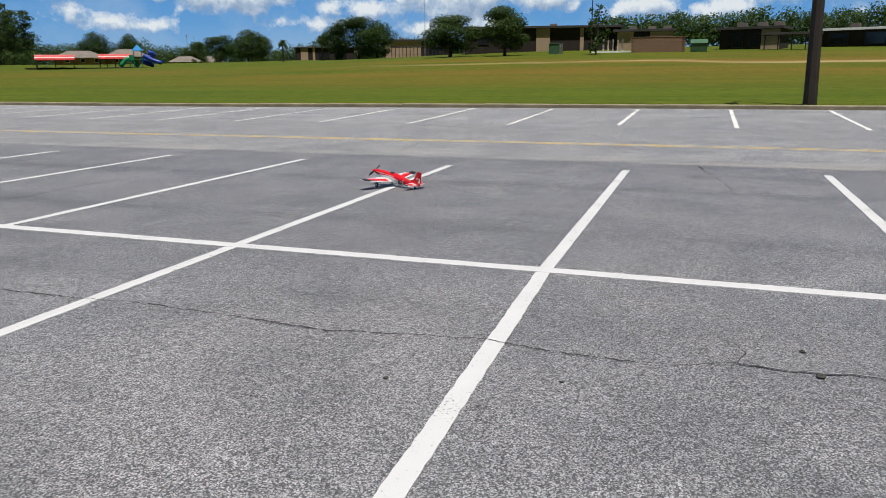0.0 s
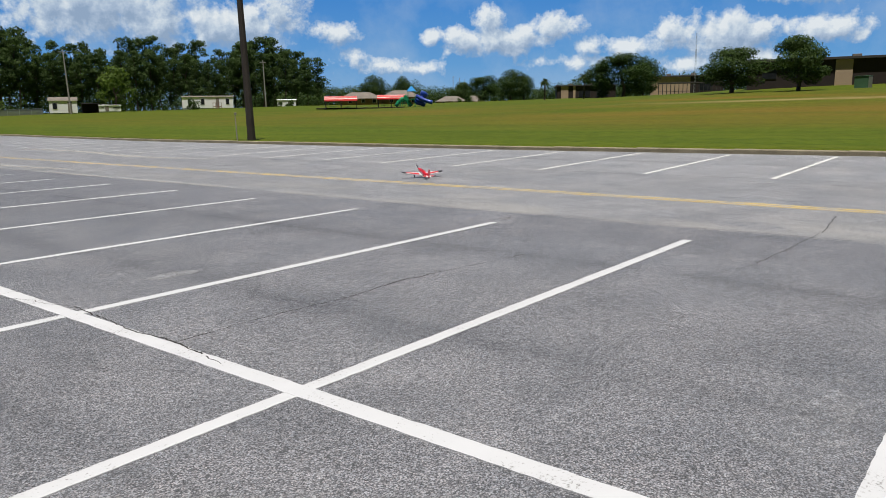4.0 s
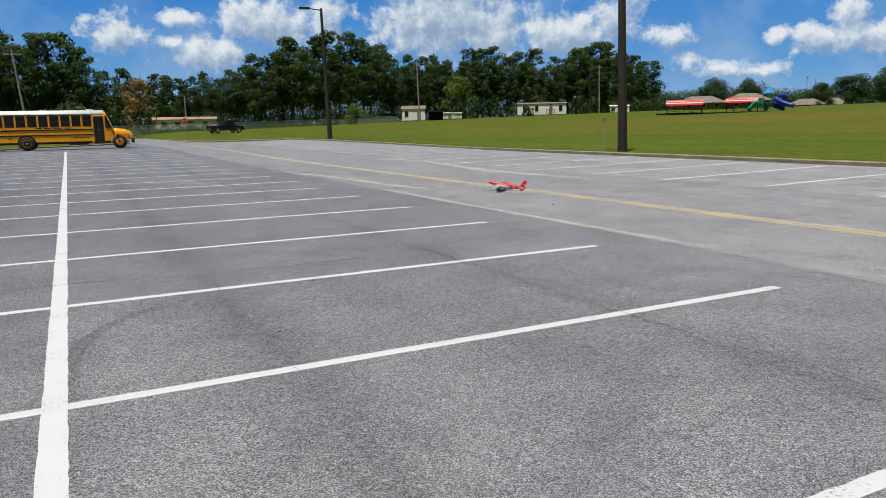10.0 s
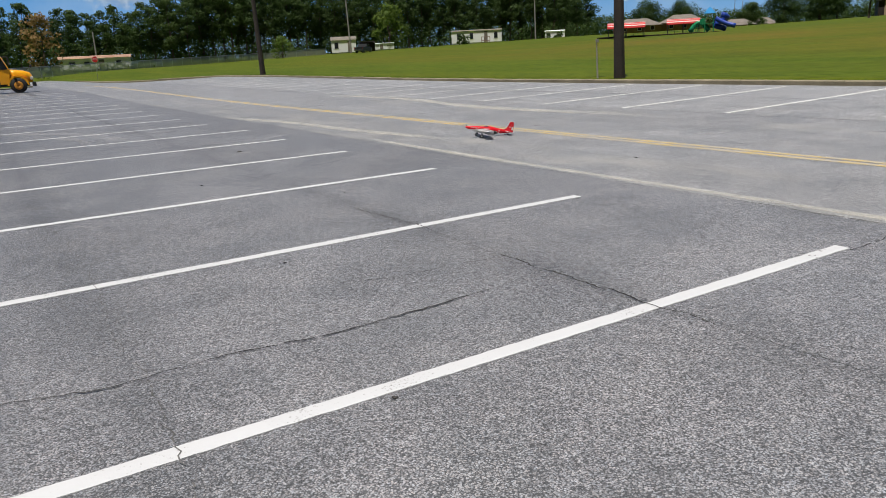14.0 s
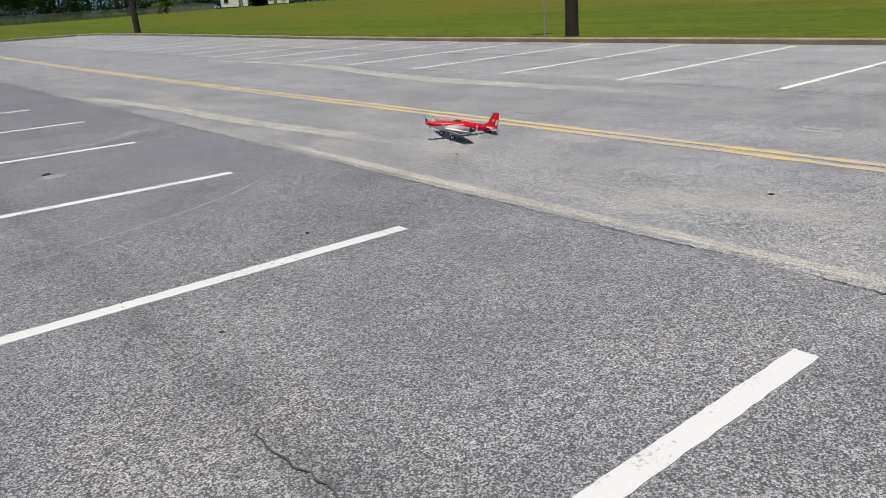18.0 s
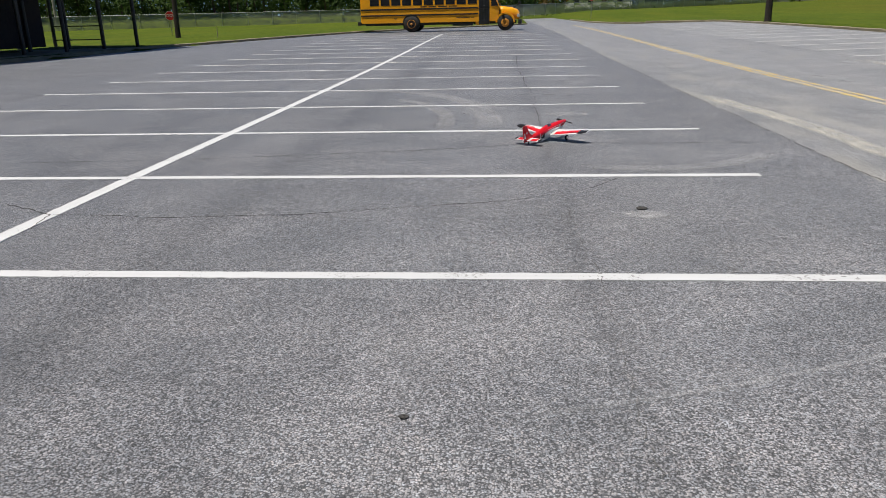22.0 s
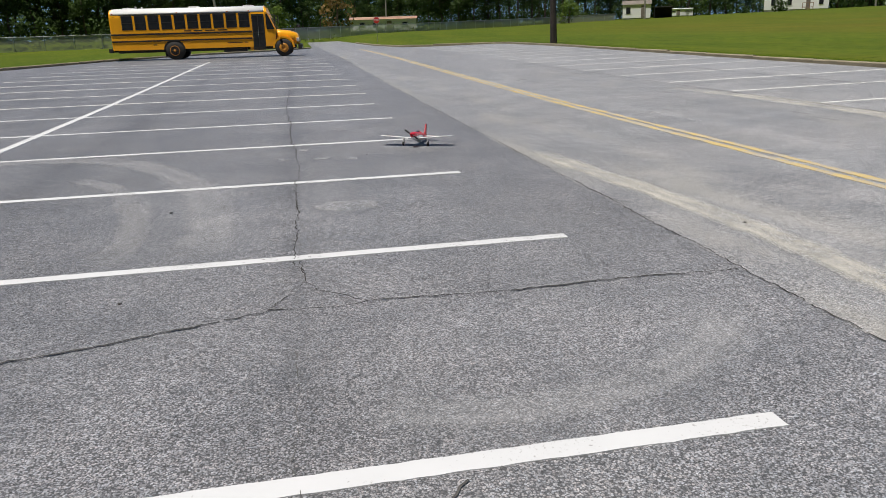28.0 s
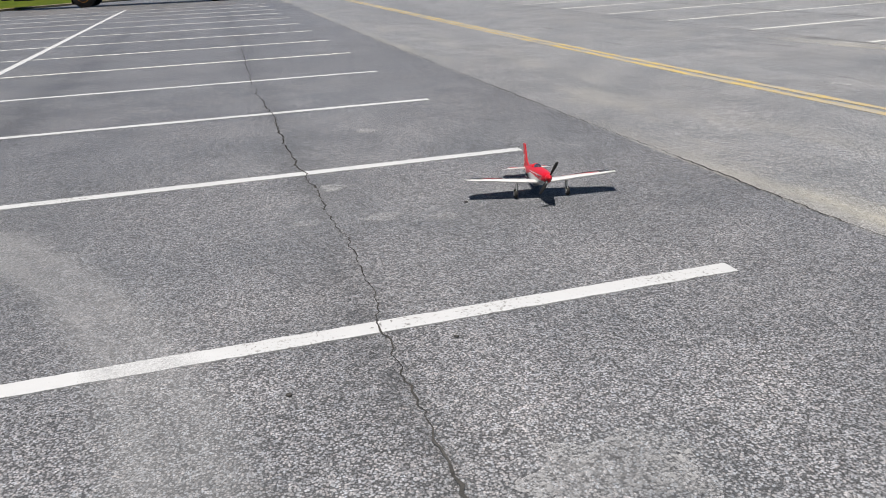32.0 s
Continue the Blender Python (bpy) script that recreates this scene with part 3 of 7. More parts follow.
crack([(-0.6, 9.6), (-0.33, 9.5), (-0.11, 9.3), (0.02, 8.98), (0.03, 8.72), (0.11, 8.6), (0.14, 8.42), (0.11, 8.15), (0.06, 7.4), (0.09, 6.88), (0.03, 6.2)], 0.032, seed=7, wob=0.03)
crack([(0.09, 6.88), (0.42, 6.88), (1.08, 6.88), (1.7, 6.8), (2.37, 6.86), (3.18, 6.75), (4.1, 6.6)], 0.03, seed=8, wob=0.04)
crack([(4.4, 4.6), (4.99, 4.45), (6.3, 4.38), (7.5, 4.32), (8.7, 4.44)], 0.036, seed=9)
crack([(-1.6, 4.6), (-1.68, 3.32), (-1.63, 2.5), (-1.66, 1.5), (-1.68, 0.9), (-1.56, 0.0), (-1.64, -0.5), (-1.62, -1.0), (-1.5, -1.3), (-1.54, -1.6), (-1.48, -2.1), (-1.6, -6)], 0.03, seed=10, wob=0.04)
crack([(-1.2, -1.31), (-1.33, -1.36), (-1.49, -1.31)], 0.026, seed=40, wob=0.03)
crack([(6.94, -0.97), (5.8, -1.22), (4.76, -1.42), (4.0, -1.5)], 0.05, seed=41, wob=0.07)
crack([(5.9, -1.22), (5.5, -0.95), (4.9, -1.1)], 0.03, seed=42, wob=0.08)
# beside the next joints
crack([(1.42, 13.5), (1.36, 15.6), (1.38, 16.4), (1.43, 17.2), (1.38, 18.2), (1.48, 19.7), (1.36, 22.5)], 0.02, CRACK_FAINT, seed=12)
crack([(-1.04, 14.5), (-1.06, 16.43), (-1.03, 17.61), (-1.12, 19.42), (-1.07, 20.43), (-1.0, 24)], 0.026, seed=13)
crack([(0.32, 20.0), (0.36, 20.7), (0.24, 21.2), (0.3, 22.0)], 0.016, seed=50, wob=0.06)
crack([(6.95, 26.09), (7.5, 26.13), (8.05, 26.12)], 0.018, seed=18)
crack([(13.2, 33.5), (16.2, 33.0), (19.3, 33.3)], 0.02, seed=19)
crack([(13.06, -6), (13.1, 8), (13.04, 20), (13.08, 36), (13.05, 55)], 0.06, seed=51, wob=0.03)
for k, y in enumerate((-8, 5.5, 13.0, 20.5, 28, 36, 44)):
    crack([(16.2, y), (16.25, y + 3.5), (16.2, y + 7.5)], 0.075, CRACK, seed=30 + k)


# ---- scuffs, turning marks and small debris on the asphalt ----
def scuff(pts, w, seed):
    """A tyre mark along a curve, its sides fading out; v of its map runs across it."""
    rnd = random.Random(seed)
    line = []
    ends = [pts[0]] + list(pts) + [pts[-1]]
    for a, b, c, d in zip(ends, ends[1:], ends[2:], ends[3:]):
        a, b, c, d = (Vector(p) for p in (a, b, c, d))
        for k in range(10):
            t = k / 10
            line.append(0.5 * (2 * b + (c - a) * t + (2 * a - 5 * b + 4 * c - d) * t * t + (3 * b - a - 3 * c + d) * t ** 3))
    line.append(Vector(pts[-1]))
    bm = BM()
    lay = bm.loops.layers.uv.new("across")
    rows = []
    for i, p in enumerate(line):
        q = line[min(i + 1, len(line) - 1)] - line[max(i - 1, 0)]
        nrm = Vector((-q.y, q.x)).normalized()
        h = w * 0.5 * (0.85 + 0.3 * rnd.random())
        rows.append([bm.verts.new((v.x, v.y, paved_z(v.x, v.y) + 0.0045)) for v in (p + nrm * h, p - nrm * h)])
    n = len(rows) - 1
    for k, (a, b) in enumerate(zip(rows, rows[1:])):
        f = bm.faces.new((a[0], a[1], b[1], b[0]))
        for lp, uv in zip(f.loops, ((k / n, 0), (k / n, 1), ((k + 1) / n, 1), ((k + 1) / n, 0))):
            lp[lay].uv = uv
    if bm.faces[:][0].normal.z < 0:
        bmesh.ops.reverse_faces(bm, faces=bm.faces[:])
    return bm


def scuff_material(name, col, strength):
    """A rubbed streak that lets most of the surface under it show and fades towards its sides and ends."""
    m, nt, bs = nodes_of(name)
    uv = nt.nodes.new("ShaderNodeUVMap")
    uv.uv_map = "across"
    sp = nt.nodes.new("ShaderNodeSeparateXYZ")
    nt.links.new(uv.outputs[0], sp.inputs[0])
    v = coords(nt)
    side = ramp(nt, sp.outputs[1], [(0.0, 0.0), (0.3, 0.8), (0.5, 0.55), (0.72, 0.9), (1.0, 0.0)])
    end = ramp(nt, sp.outputs[0], [(0.0, 0.0), (0.12, 1.0), (0.85, 1.0), (1.0, 0.0)])
    grain = math_node(nt, "MULTIPLY", ramp(nt, noise_of(nt, v, 90, 3, 0.7), [(0.36, 0.25), (0.6, 1.0)]), ramp(nt, noise_of(nt, v, 2.2, 4), [(0.3, 0.45), (0.62, 1.0)]))
    bs.inputs["Base Color"].default_value = rgb(col)
    bs.inputs["Roughness"].default_value = 0.9
    nt.links.new(math_node(nt, "MULTIPLY", math_node(nt, "MULTIPLY", math_node(nt, "MULTIPLY", side, end), grain), strength), bs.inputs["Alpha"])
    return m


def pale_patch_material(name, p0, a0, p1, a1):
    """Pale rubbed asphalt that lets most of the surface under it show."""
    m, nt, bs = nodes_of(name)
    v = coords(nt)
    bs.inputs["Base Color"].default_value = (0.47, 0.47, 0.485, 1)
    bs.inputs["Roughness"].default_value = 0.9
    nt.links.new(math_node(nt, "MULTIPLY", ramp(nt, noise_of(nt, v, 60, 3, 0.7), [(0.42, 0.0), (0.6, 1.0)]),
                           ramp(nt, noise_of(nt, v, 2.5, 4), [(p0, a0), (p1, a1)])), bs.inputs["Alpha"])
    return m


RUBBED = pale_patch_material("rubbed_asphalt", 0.34, 0.15, 0.6, 0.85)
WISP = pale_patch_material("pale_wisp", 0.5, 0.0, 0.72, 0.6)
PALE_TRACK = scuff_material("pale_tyre_scuff", (0.5, 0.5, 0.52), 0.52)
SAND = scuff_material("pale_sand", (0.66, 0.635, 0.57), 0.9)
DARK_TRACK = scuff_material("dark_tyre_mark", (0.09, 0.09, 0.095), 0.42)
for i, (pts, w) in enumerate(((((-0.6, 35.2), (0.2, 35.5), (1.06, 35.45), (1.89, 35.12), (2.61, 34.18), (3.05, 33.23), (3.3, 32.35), (3.42, 31.5), (3.42, 30.7), (3.2, 30.0)), 0.5),
                              (((1.66, 33.91), (2.14, 33.44), (2.64, 32.3), (2.81, 31.42), (2.83, 30.84), (2.67, 30.52)), 0.3),
                              (((2.55, 32.5), (2.68, 31.94), (2.81, 31.42), (2.86, 30.91), (2.8, 30.3)), 0.28),
                              (((4.4, 27.9), (5.0, 27.75), (5.8, 27.95), (6.4, 28.5)), 0.3),
                              (((3.6, 23.1), (4.25, 23.3), (4.8, 23.5), (5.48, 23.8), (6.07, 24.2), (6.5, 24.6)), 0.04))):
    ob = part("tyre_scuff", scuff(pts, w, i), PALE_TRACK)
    tagged(ob, "pale curved tyre scuff on the asphalt", "tyre mark", "tyre scuffs", "structure")
for i, (pts, w) in enumerate(((((7.15, 34.0), (7.2, 32.8), (7.36, 31.5), (7.5, 29.8), (7.5, 28.6), (7.62, 27.0), (7.76, 25.7), (7.85, 24.4)), 0.36), (((7.05, 26.0), (6.99, 23.0), (7.0, 20.0), (7.03, 17.5), (7.06, 15.5)), 0.15), (((12.6, 41), (12.95, 36.8), (12.65, 33.3), (12.2, 31.0), (12.0, 28.0), (12.3, 24.0)), 0.6))):
    ob = part("sand_drift", scuff(pts, w, 30 + i), SAND)
    tagged(ob, "thin drift of pale sand on the driving lane", "sand", "sand drifts", "structure")
ob = part("tyre_mark", scuff(((0.05, 13.7), (0.09, 14.6), (0.2, 15.14), (0.41, 15.6), (0.68, 15.89), (1.0, 15.98)), 0.16, 20), DARK_TRACK)
tagged(ob, "dark curved tyre mark on the asphalt", "tyre mark", kind="structure")


def blot(cx, cy, rx, ry, seed, z=0.005):
    rnd = random.Random(seed)
    bm = BM()
    pts = []
    for k in range(22):
        a = 2 * math.pi * k / 22
        s = rnd.uniform(0.72, 1.1)
        pts.append((cx + math.cos(a) * rx * s, cy + math.sin(a) * ry * s))
    flat(bm, pts, lambda x, y: paved_z(x, y) + z)
    return bm


for i, (x, y, rx, ry) in enumerate(((4.68, 26.05, 0.17, 0.12), (4.47, 34.38, 0.13, 0.1), (4.84, 34.23, 0.11, 0.09), (4.6, 31.69, 0.32, 0.24), (4.27, 35.17, 0.11, 0.1), (4.0, 34.45, 0.1, 0.08), (4.87, 37.0, 0.11, 0.12), (5.74, 10.9, 0.12, 0.1),
                                    (6.3, 8.3, 0.12, 0.1), (1.3, 8.88, 0.3, 0.14), (1.38, 3.19, 0.7, 0.3), (1.65, 0.57, 0.8, 0.22), (4.4, 1.2, 1.4, 0.6))):
    tagged(part("pale_spot", blot(x, y, rx, ry, i), WISP if rx > 0.6 else RUBBED), "pale rubbed spot on the asphalt", "stain", "pale spots", "structure")
for i, (x, y, r) in enumerate(((4.67, 26.22, 0.04), (-2.23, 0.33, 0.016), (-2.01, -0.5, 0.012), (-1.22, -1.64, 0.018), (-1.55, -1.69, 0.024), (5.45, 22.35, 0.014), (8.19, 20.48, 0.022), (7.81, 23.5, 0.016), (4.33, 21.23, 0.012), (6.52, 22.75, 0.008),
                               (5.04, 34.46, 0.014), (3.7, 32.5, 0.012), (4.41, 32.71, 0.011), (3.03, 31.88, 0.016), (3.48, 31.97, 0.012), (3.22, 23.1, 0.02), (2.31, 16.35, 0.014), (2.73, 18.85, 0.014), (7.51, 30.08, 0.014), (3.08, 29.53, 0.014), (1.52, 14.63, 0.014))):
    bm = turned(BM(), [(r, 0.0), (r * 0.95, 0.2 * r), (r * 0.6, 0.35 * r), (0, 0.4 * r)], seg=9, at=(x, y, paved_z(x, y) + 0.004))
    for v in bm.verts:
        v.co.x += random.uniform(-0.25, 0.25) * r
        v.co.y += random.uniform(-0.25, 0.25) * r
    tagged(part("tar_lump", bm, CRACK, smooth=True), "small dark lump of tar on the asphalt", "debris", "tar lumps")


# bare flecks where paint has worn off the stall lines
BARE = mottled("bare_asphalt_fleck", (0.17, 0.17, 0.178), (0.46, 0.46, 0.47), 70, 4, 0.9, 0.3)
rnd = random.Random(23)
for k, x0, x1, n in ((9, 5.2, 5.6, 16), (9, 3.9, 4.4, 7), (12, 4.05, 4.3, 6), (11, 3.6, 4.3, 7), (8, 4.7, 5.2, 6), (6, 5.6, 5.95, 6), (0, 1.0, 2.2, 7), (1, -0.9, -0.2, 5)):
    for j in range(n):
        ob = part("bare_fleck", blot(rnd.uniform(x0, x1), k * STALL + rnd.uniform(-0.045, 0.045), rnd.uniform(0.004, 0.016), rnd.uniform(0.004, 0.011), rnd.randrange(9999), 0.006), BARE)
        tagged(ob, "bare fleck where the white paint has worn off", "wear", "bare flecks", "structure")
# remnants of old white paint on the driving lane, and cracks across the bays
rnd = random.Random(41)
for k in range(34):
    x, y = rnd.choice((rnd.uniform(9.9, 10.8), rnd.uniform(11.6, 13.0))), rnd.uniform(4, 46)
    ob = part("paint_remnant", blot(x, y, rnd.uniform(0.03, 0.09), rnd.uniform(0.08, 0.3), 100 + k), RUBBED)
    tagged(ob, "scrap of old white paint on the driving lane", "road marking", "paint remnants", "structure")
for k, y in enumerate((4.2, 11.6, 19.4, 27.1, 41.5)):
    crack([(13.1, y), (15.0, y + rnd.uniform(-0.3, 0.3)), (17.2, y + rnd.uniform(-0.4, 0.4)), (19.4, y + rnd.uniform(-0.3, 0.3))], 0.04, CRACK_FAINT if k % 2 else CRACK, seed=60 + k)


# ---- coarse stones standing proud of the worn binder ----
def exposed_stones(x0, x1, y0, y1, per, seed):
    rs = np.random.RandomState(seed)
    n = int((x1 - x0) * (y1 - y0) * per)
    px, py = rs.uniform(x0, x1, n), rs.uniform(y0, y1, n)
    r, h, a = rs.uniform(0.002, 0.0055, n), rs.uniform(0.0012, 0.0034, n), rs.uniform(0, 6.28, n)
    pz = np.array([paved_z(x, y) for x, y in zip(px, py)])
    vs = np.zeros((n, 5, 3))
    for k in range(4):
        rr = r * rs.uniform(0.7, 1.25, n)
        vs[:, k] = np.stack([px + np.cos(a + 1.5708 * k) * rr, py + np.sin(a + 1.5708 * k) * rr, pz + 0.0003], 1)
    vs[:, 4] = np.stack([px + rs.uniform(-0.4, 0.4, n) * r, py + rs.uniform(-0.4, 0.4, n) * r, pz + h], 1)
    b = np.arange(n)[:, None] * 5
    fs = np.concatenate([b + np.array([[k, (k + 1) % 4, 4]]) for k in range(4)], 0)
    me = bpy.data.meshes.new("exposed_stones")
    me.from_pydata(vs.reshape(-1, 3).tolist(), [], fs.tolist())
    me.materials.append(STONES)
    tagged(new("exposed_stones", me), "coarse grey stones standing proud in the worn asphalt", "aggregate", kind="stuff")


STONES = foliage("aggregate_stones", (0.08, 0.081, 0.086), (0.27, 0.274, 0.286), 0.7, 0.0)
exposed_stones(-5.0, 9.0, -1.5, 34.0, 270, 9)


# ---- the model aeroplane ----
PAINT_RED = mottled("red_model_paint", (0.66, 0.006, 0.016), (0.76, 0.01, 0.025), 60, 8, 0.4, 0.02, coat=0.12)
PAINT_WHITE = mottled("white_model_paint", (0.74, 0.75, 0.76), (0.83, 0.83, 0.82), 60, 8, 0.35, 0.02, coat=0.3)
PAINT_BLACK = mottled("black_model_paint", (0.01, 0.01, 0.012), (0.022, 0.022, 0.024), 60, 8, 0.38, 0.02)
SMOKED = mottled("smoked_canopy", (0.05, 0.04, 0.06), (0.09, 0.075, 0.1), 30, 5, 0.1, 0.0, coat=0.6)
STRUT = mottled("landing_gear_metal", (0.4, 0.4, 0.41), (0.6, 0.6, 0.6), 60, 8, 0.35, 0.02, 0.8)
TILT = Matrix.Translation((0, 0, 0.128)) @ Matrix.Rotation(radians(12.0), 4, "X")

plane = thing("model_airplane", "red and white model racing aeroplane with black wing tips", "model airplane")

# stations along the fuselage: y, half width, top, bottom
STATIONS = [(0.262, 0.018, 0.021, -0.019), (0.25, 0.026, 0.028, -0.027), (0.2, 0.036, 0.037, -0.046), (0.12, 0.043, 0.046, -0.06), (0.04, 0.047, 0.05, -0.068),
            (-0.04, 0.047, 0.05, -0.07), (-0.12, 0.043, 0.05, -0.066), (-0.2, 0.036, 0.044, -0.05), (-0.3, 0.026, 0.034, -0.028), (-0.38, 0.017, 0.028, -0.012), (-0.435, 0.008, 0.024, 0.0)]


def fuse_ring(y, hw, top, bot, grow=1.0, n=20):
    pts = []
    for k in range(n):
        a = 2 * math.pi * k / n
        c, s = math.cos(a), math.sin(a)
        x = math.copysign(abs(c) ** 0.8, c) * hw * grow
        z = (top if s > 0 else -bot) * math.copysign(abs(s) ** 0.9, s) * grow
        pts.append(TILT @ Vector((x, y, z)))
    return pts


def fuse_at(y):
    for a, b in zip(STATIONS, STATIONS[1:]):
        if b[0] <= y <= a[0]:
            t = (a[0] - y) / (a[0] - b[0])
            return [p + (q - p) * t for p, q in zip(a[1:], b[1:])]
    return list(STATIONS[-1][1:])


part("fuselage", loft(BM(), [fuse_ring(*s) for s in STATIONS]), PAINT_RED, plane, smooth=True)


def belly(y0, y1, top_of, mat, name, label, grow, n=14):
    """The painted lower side of the fuselage, between two stations, up to a height that follows a line."""
    bm = BM()
    rows = []
    for k in range(n + 1):
        y = y0 + (y1 - y0) * k / n
        hw, top, bot = fuse_at(y)
        lim = top_of(k / n)
        row = []
        for j in range(15):
            a = math.pi + math.pi * j / 14
            a = max(math.pi - lim, min(2 * math.pi + lim, math.pi - lim + (math.pi + 2 * lim) * j / 14))
            c, s = math.cos(a), math.sin(a)
            x = math.copysign(abs(c) ** 0.8, c) * (hw + grow)
            z = ((top + grow) if s > 0 else (-bot + grow)) * math.copysign(abs(s) ** 0.9, s)
            row.append(bm.verts.new(TILT @ Vector((x, y, z))))
        rows.append(row)
    for a, b in zip(rows, rows[1:]):
        for j in range(14):
            bm.faces.new((a[j], a[j + 1], b[j + 1], b[j]))
    bmesh.ops.recalc_face_normals(bm, faces=bm.faces[:])
    part(name, bm, mat, plane, label, True)


belly(0.235, -0.2, lambda t: -0.55 + 0.75 * math.sin(min(1, t * 1.5) * math.pi / 2) - 0.9 * max(0, t - 0.62), PAINT_WHITE, "belly_panel", "white painted underside", 0.0012)
belly(-0.15, -0.25, lambda t: 0.15 - 1.3 * t, PAINT_BLACK, "belly_trim", "black painted trim behind the wing", 0.0022)
# thin white cheat line along each flank
for side in (1, -1):
    bm, rows = BM(), []
    for k in range(15):
        y = 0.22 - 0.3 * k / 14
        hw, top, bot = fuse_at(y)
        row = []
        for a in (0.2 + 0.012 * k, 0.3 + 0.012 * k):
            row.append(bm.verts.new(TILT @ Vector((side * math.cos(a) ** 0.8 * (hw + 0.0016), y, math.sin(a) ** 0.9 * (top + 0.0016)))))
        rows.append(row)
    for p, q in zip(rows, rows[1:]):
        bm.faces.new((p[0], p[1], q[1], q[0]))
    bmesh.ops.recalc_face_normals(bm, faces=bm.faces[:])
    part("cheat_line", bm, PAINT_WHITE, plane, "thin white painted stripe")
# air scoop under the belly
part("air_scoop", loft(BM(), [[TILT @ Vector((x * w, y, -0.06 - d * z)) for x, z in ((1, 0), (1, 0.6), (0.6, 1), (-0.6, 1), (-1, 0.6), (-1, 0))]
                              for y, w, d in ((-0.03, 0.026, 0.018), (-0.08, 0.03, 0.03), (-0.15, 0.026, 0.026), (-0.22, 0.012, 0.004))]), PAINT_WHITE, plane, "", True)
# spinner and propeller
prop = part("propeller", turned(BM(), [(0.0, 0.05), (0.009, 0.045), (0.017, 0.03), (0.0225, 0.012), (0.0235, 0.0)], "Y", 18), PAINT_RED, plane, "red spinner hub", True)
prop.matrix_local = TILT @ Matrix.Translation((0, 0.262, 0.001))
for s in (1, -1):
    bm = BM()
    rings = []
    for r, c, tw in ((0.015, 0.008, 50), (0.05, 0.013, 38), (0.08, 0.014, 26), (0.104, 0.011, 20), (0.115, 0.004, 18)):
        q = Matrix.Rotation(radians(tw * s), 3, "Z")
        rings.append([q @ Vector((x * c, y * 0.003, 0)) + Vector((0, 0.014, s * r)) for x, y in ((1, 0), (0.3, 1), (-0.7, 0.8), (-1, 0), (-0.7, -0.5), (0.3, -0.6))])
    part("blade", loft(bm, rings), PAINT_BLACK, prop, "black propeller blade", True)

AIRFOIL = [(0.0, 0.0), (-0.06, 0.045), (-0.2, 0.075), (-0.4, 0.08), (-0.7, 0.05), (-1.0, 0.004), (-1.0, -0.004), (-0.6, -0.03), (-0.25, -0.045), (-0.05, -0.03)]


def wing_section(side, s, half, root, tip, y0, sweep, z0, dihedral, thick, lo=0.0, hi=1.0, lift=0.0):
    """One airfoil ring at span fraction s, or the stretch of chord lo..hi on its upper side."""
    c = root + (tip - root) * s
    if s > 0.96:
        c *= 0.82
    x = side * half * s
    y, z = y0 - sweep * s, z0 + math.tan(radians(dihedral)) * half * s
    return [TILT @ Vector((x, y + u * c, z + w * c * thick + lift)) for u, w in AIRFOIL]


def upper(side, s, u, spec, lift):
    half, root, tip, y0, sweep, z0, dih, thick = spec
    c = root + (tip - root) * s
    if s > 0.96:
        c *= 0.82
    for (ua, wa), (ub, wb) in zip(AIRFOIL, AIRFOIL[1:6]):
        if ub <= u <= ua:
            t = (ua - u) / (ua - ub) if ua != ub else 0
            w = wa + (wb - wa) * t
            break
    else:
        w = 0.004
    return TILT @ Vector((side * half * s, y0 - sweep * s + u * c, z0 + math.tan(radians(dih)) * half * s + w * c * thick + lift))


def stripe(name, side, corners, spec, mat, label, parent, lift=0.0014, n=6):
    """A painted field on the upper side of a wing, given by four (span, chord) corners."""
    bm = BM()
    (s0, a0, b0), (s1, a1, b1) = corners
    rows = []
    for i in range(n + 1):
        t = i / n
        s, a, b = s0 + (s1 - s0) * t, a0 + (a1 - a0) * t, b0 + (b1 - b0) * t
        rows.append([bm.verts.new(upper(side, s, a + (b - a) * j / 6, spec, lift)) for j in range(7)])
    for p, q in zip(rows, rows[1:]):
        for j in range(6):
            bm.faces.new((p[j], p[j + 1], q[j + 1], q[j]))
    bmesh.ops.recalc_face_normals(bm, faces=bm.faces[:])
    part(name, bm, mat, parent, label, True)


WING = (0.5, 0.205, 0.105, 0.115, 0.035, -0.045, 4.6, 1.0)
for side in (1, -1):
    w = part("wing", loft(BM(), [wing_section(side, s, *WING) for s in (0.04, 0.25, 0.5, 0.75, 0.9, 0.965, 1.0)]), PAINT_WHITE, plane, "white wing with red band and black tip", True)
    stripe("red_band", side, ((0.2, -0.58, -0.98), (0.78, -0.42, -0.78)), WING, PAINT_RED, "red painted band", w)
    stripe("red_band", side, ((0.5, -0.4, -0.47), (0.78, -0.22, -0.34)), WING, PAINT_RED, "red painted band", w)
    stripe("black_tip", side, ((0.79, -0.16, -0.98), (0.995, -0.16, -0.97)), WING, PAINT_BLACK, "black painted wing tip", w, 0.0018)
    bm = BM()
    loft(bm, [[TILT @ Vector((side * 0.5 * s, 0.115 - 0.035 * s - 0.8 * (0.205 - 0.1 * s) + d, -0.045 + 0.04 * s + z)) for d, z in ((0.0, 0.0115), (0.003, 0.0118), (0.003, 0.009), (0.0, 0.009))] for s in (0.5, 0.92)])
    part("aileron_gap", bm, PAINT_BLACK, w)
TAIL = (0.185, 0.105, 0.065, -0.325, 0.02, 0.014, 0.0, 0.8)
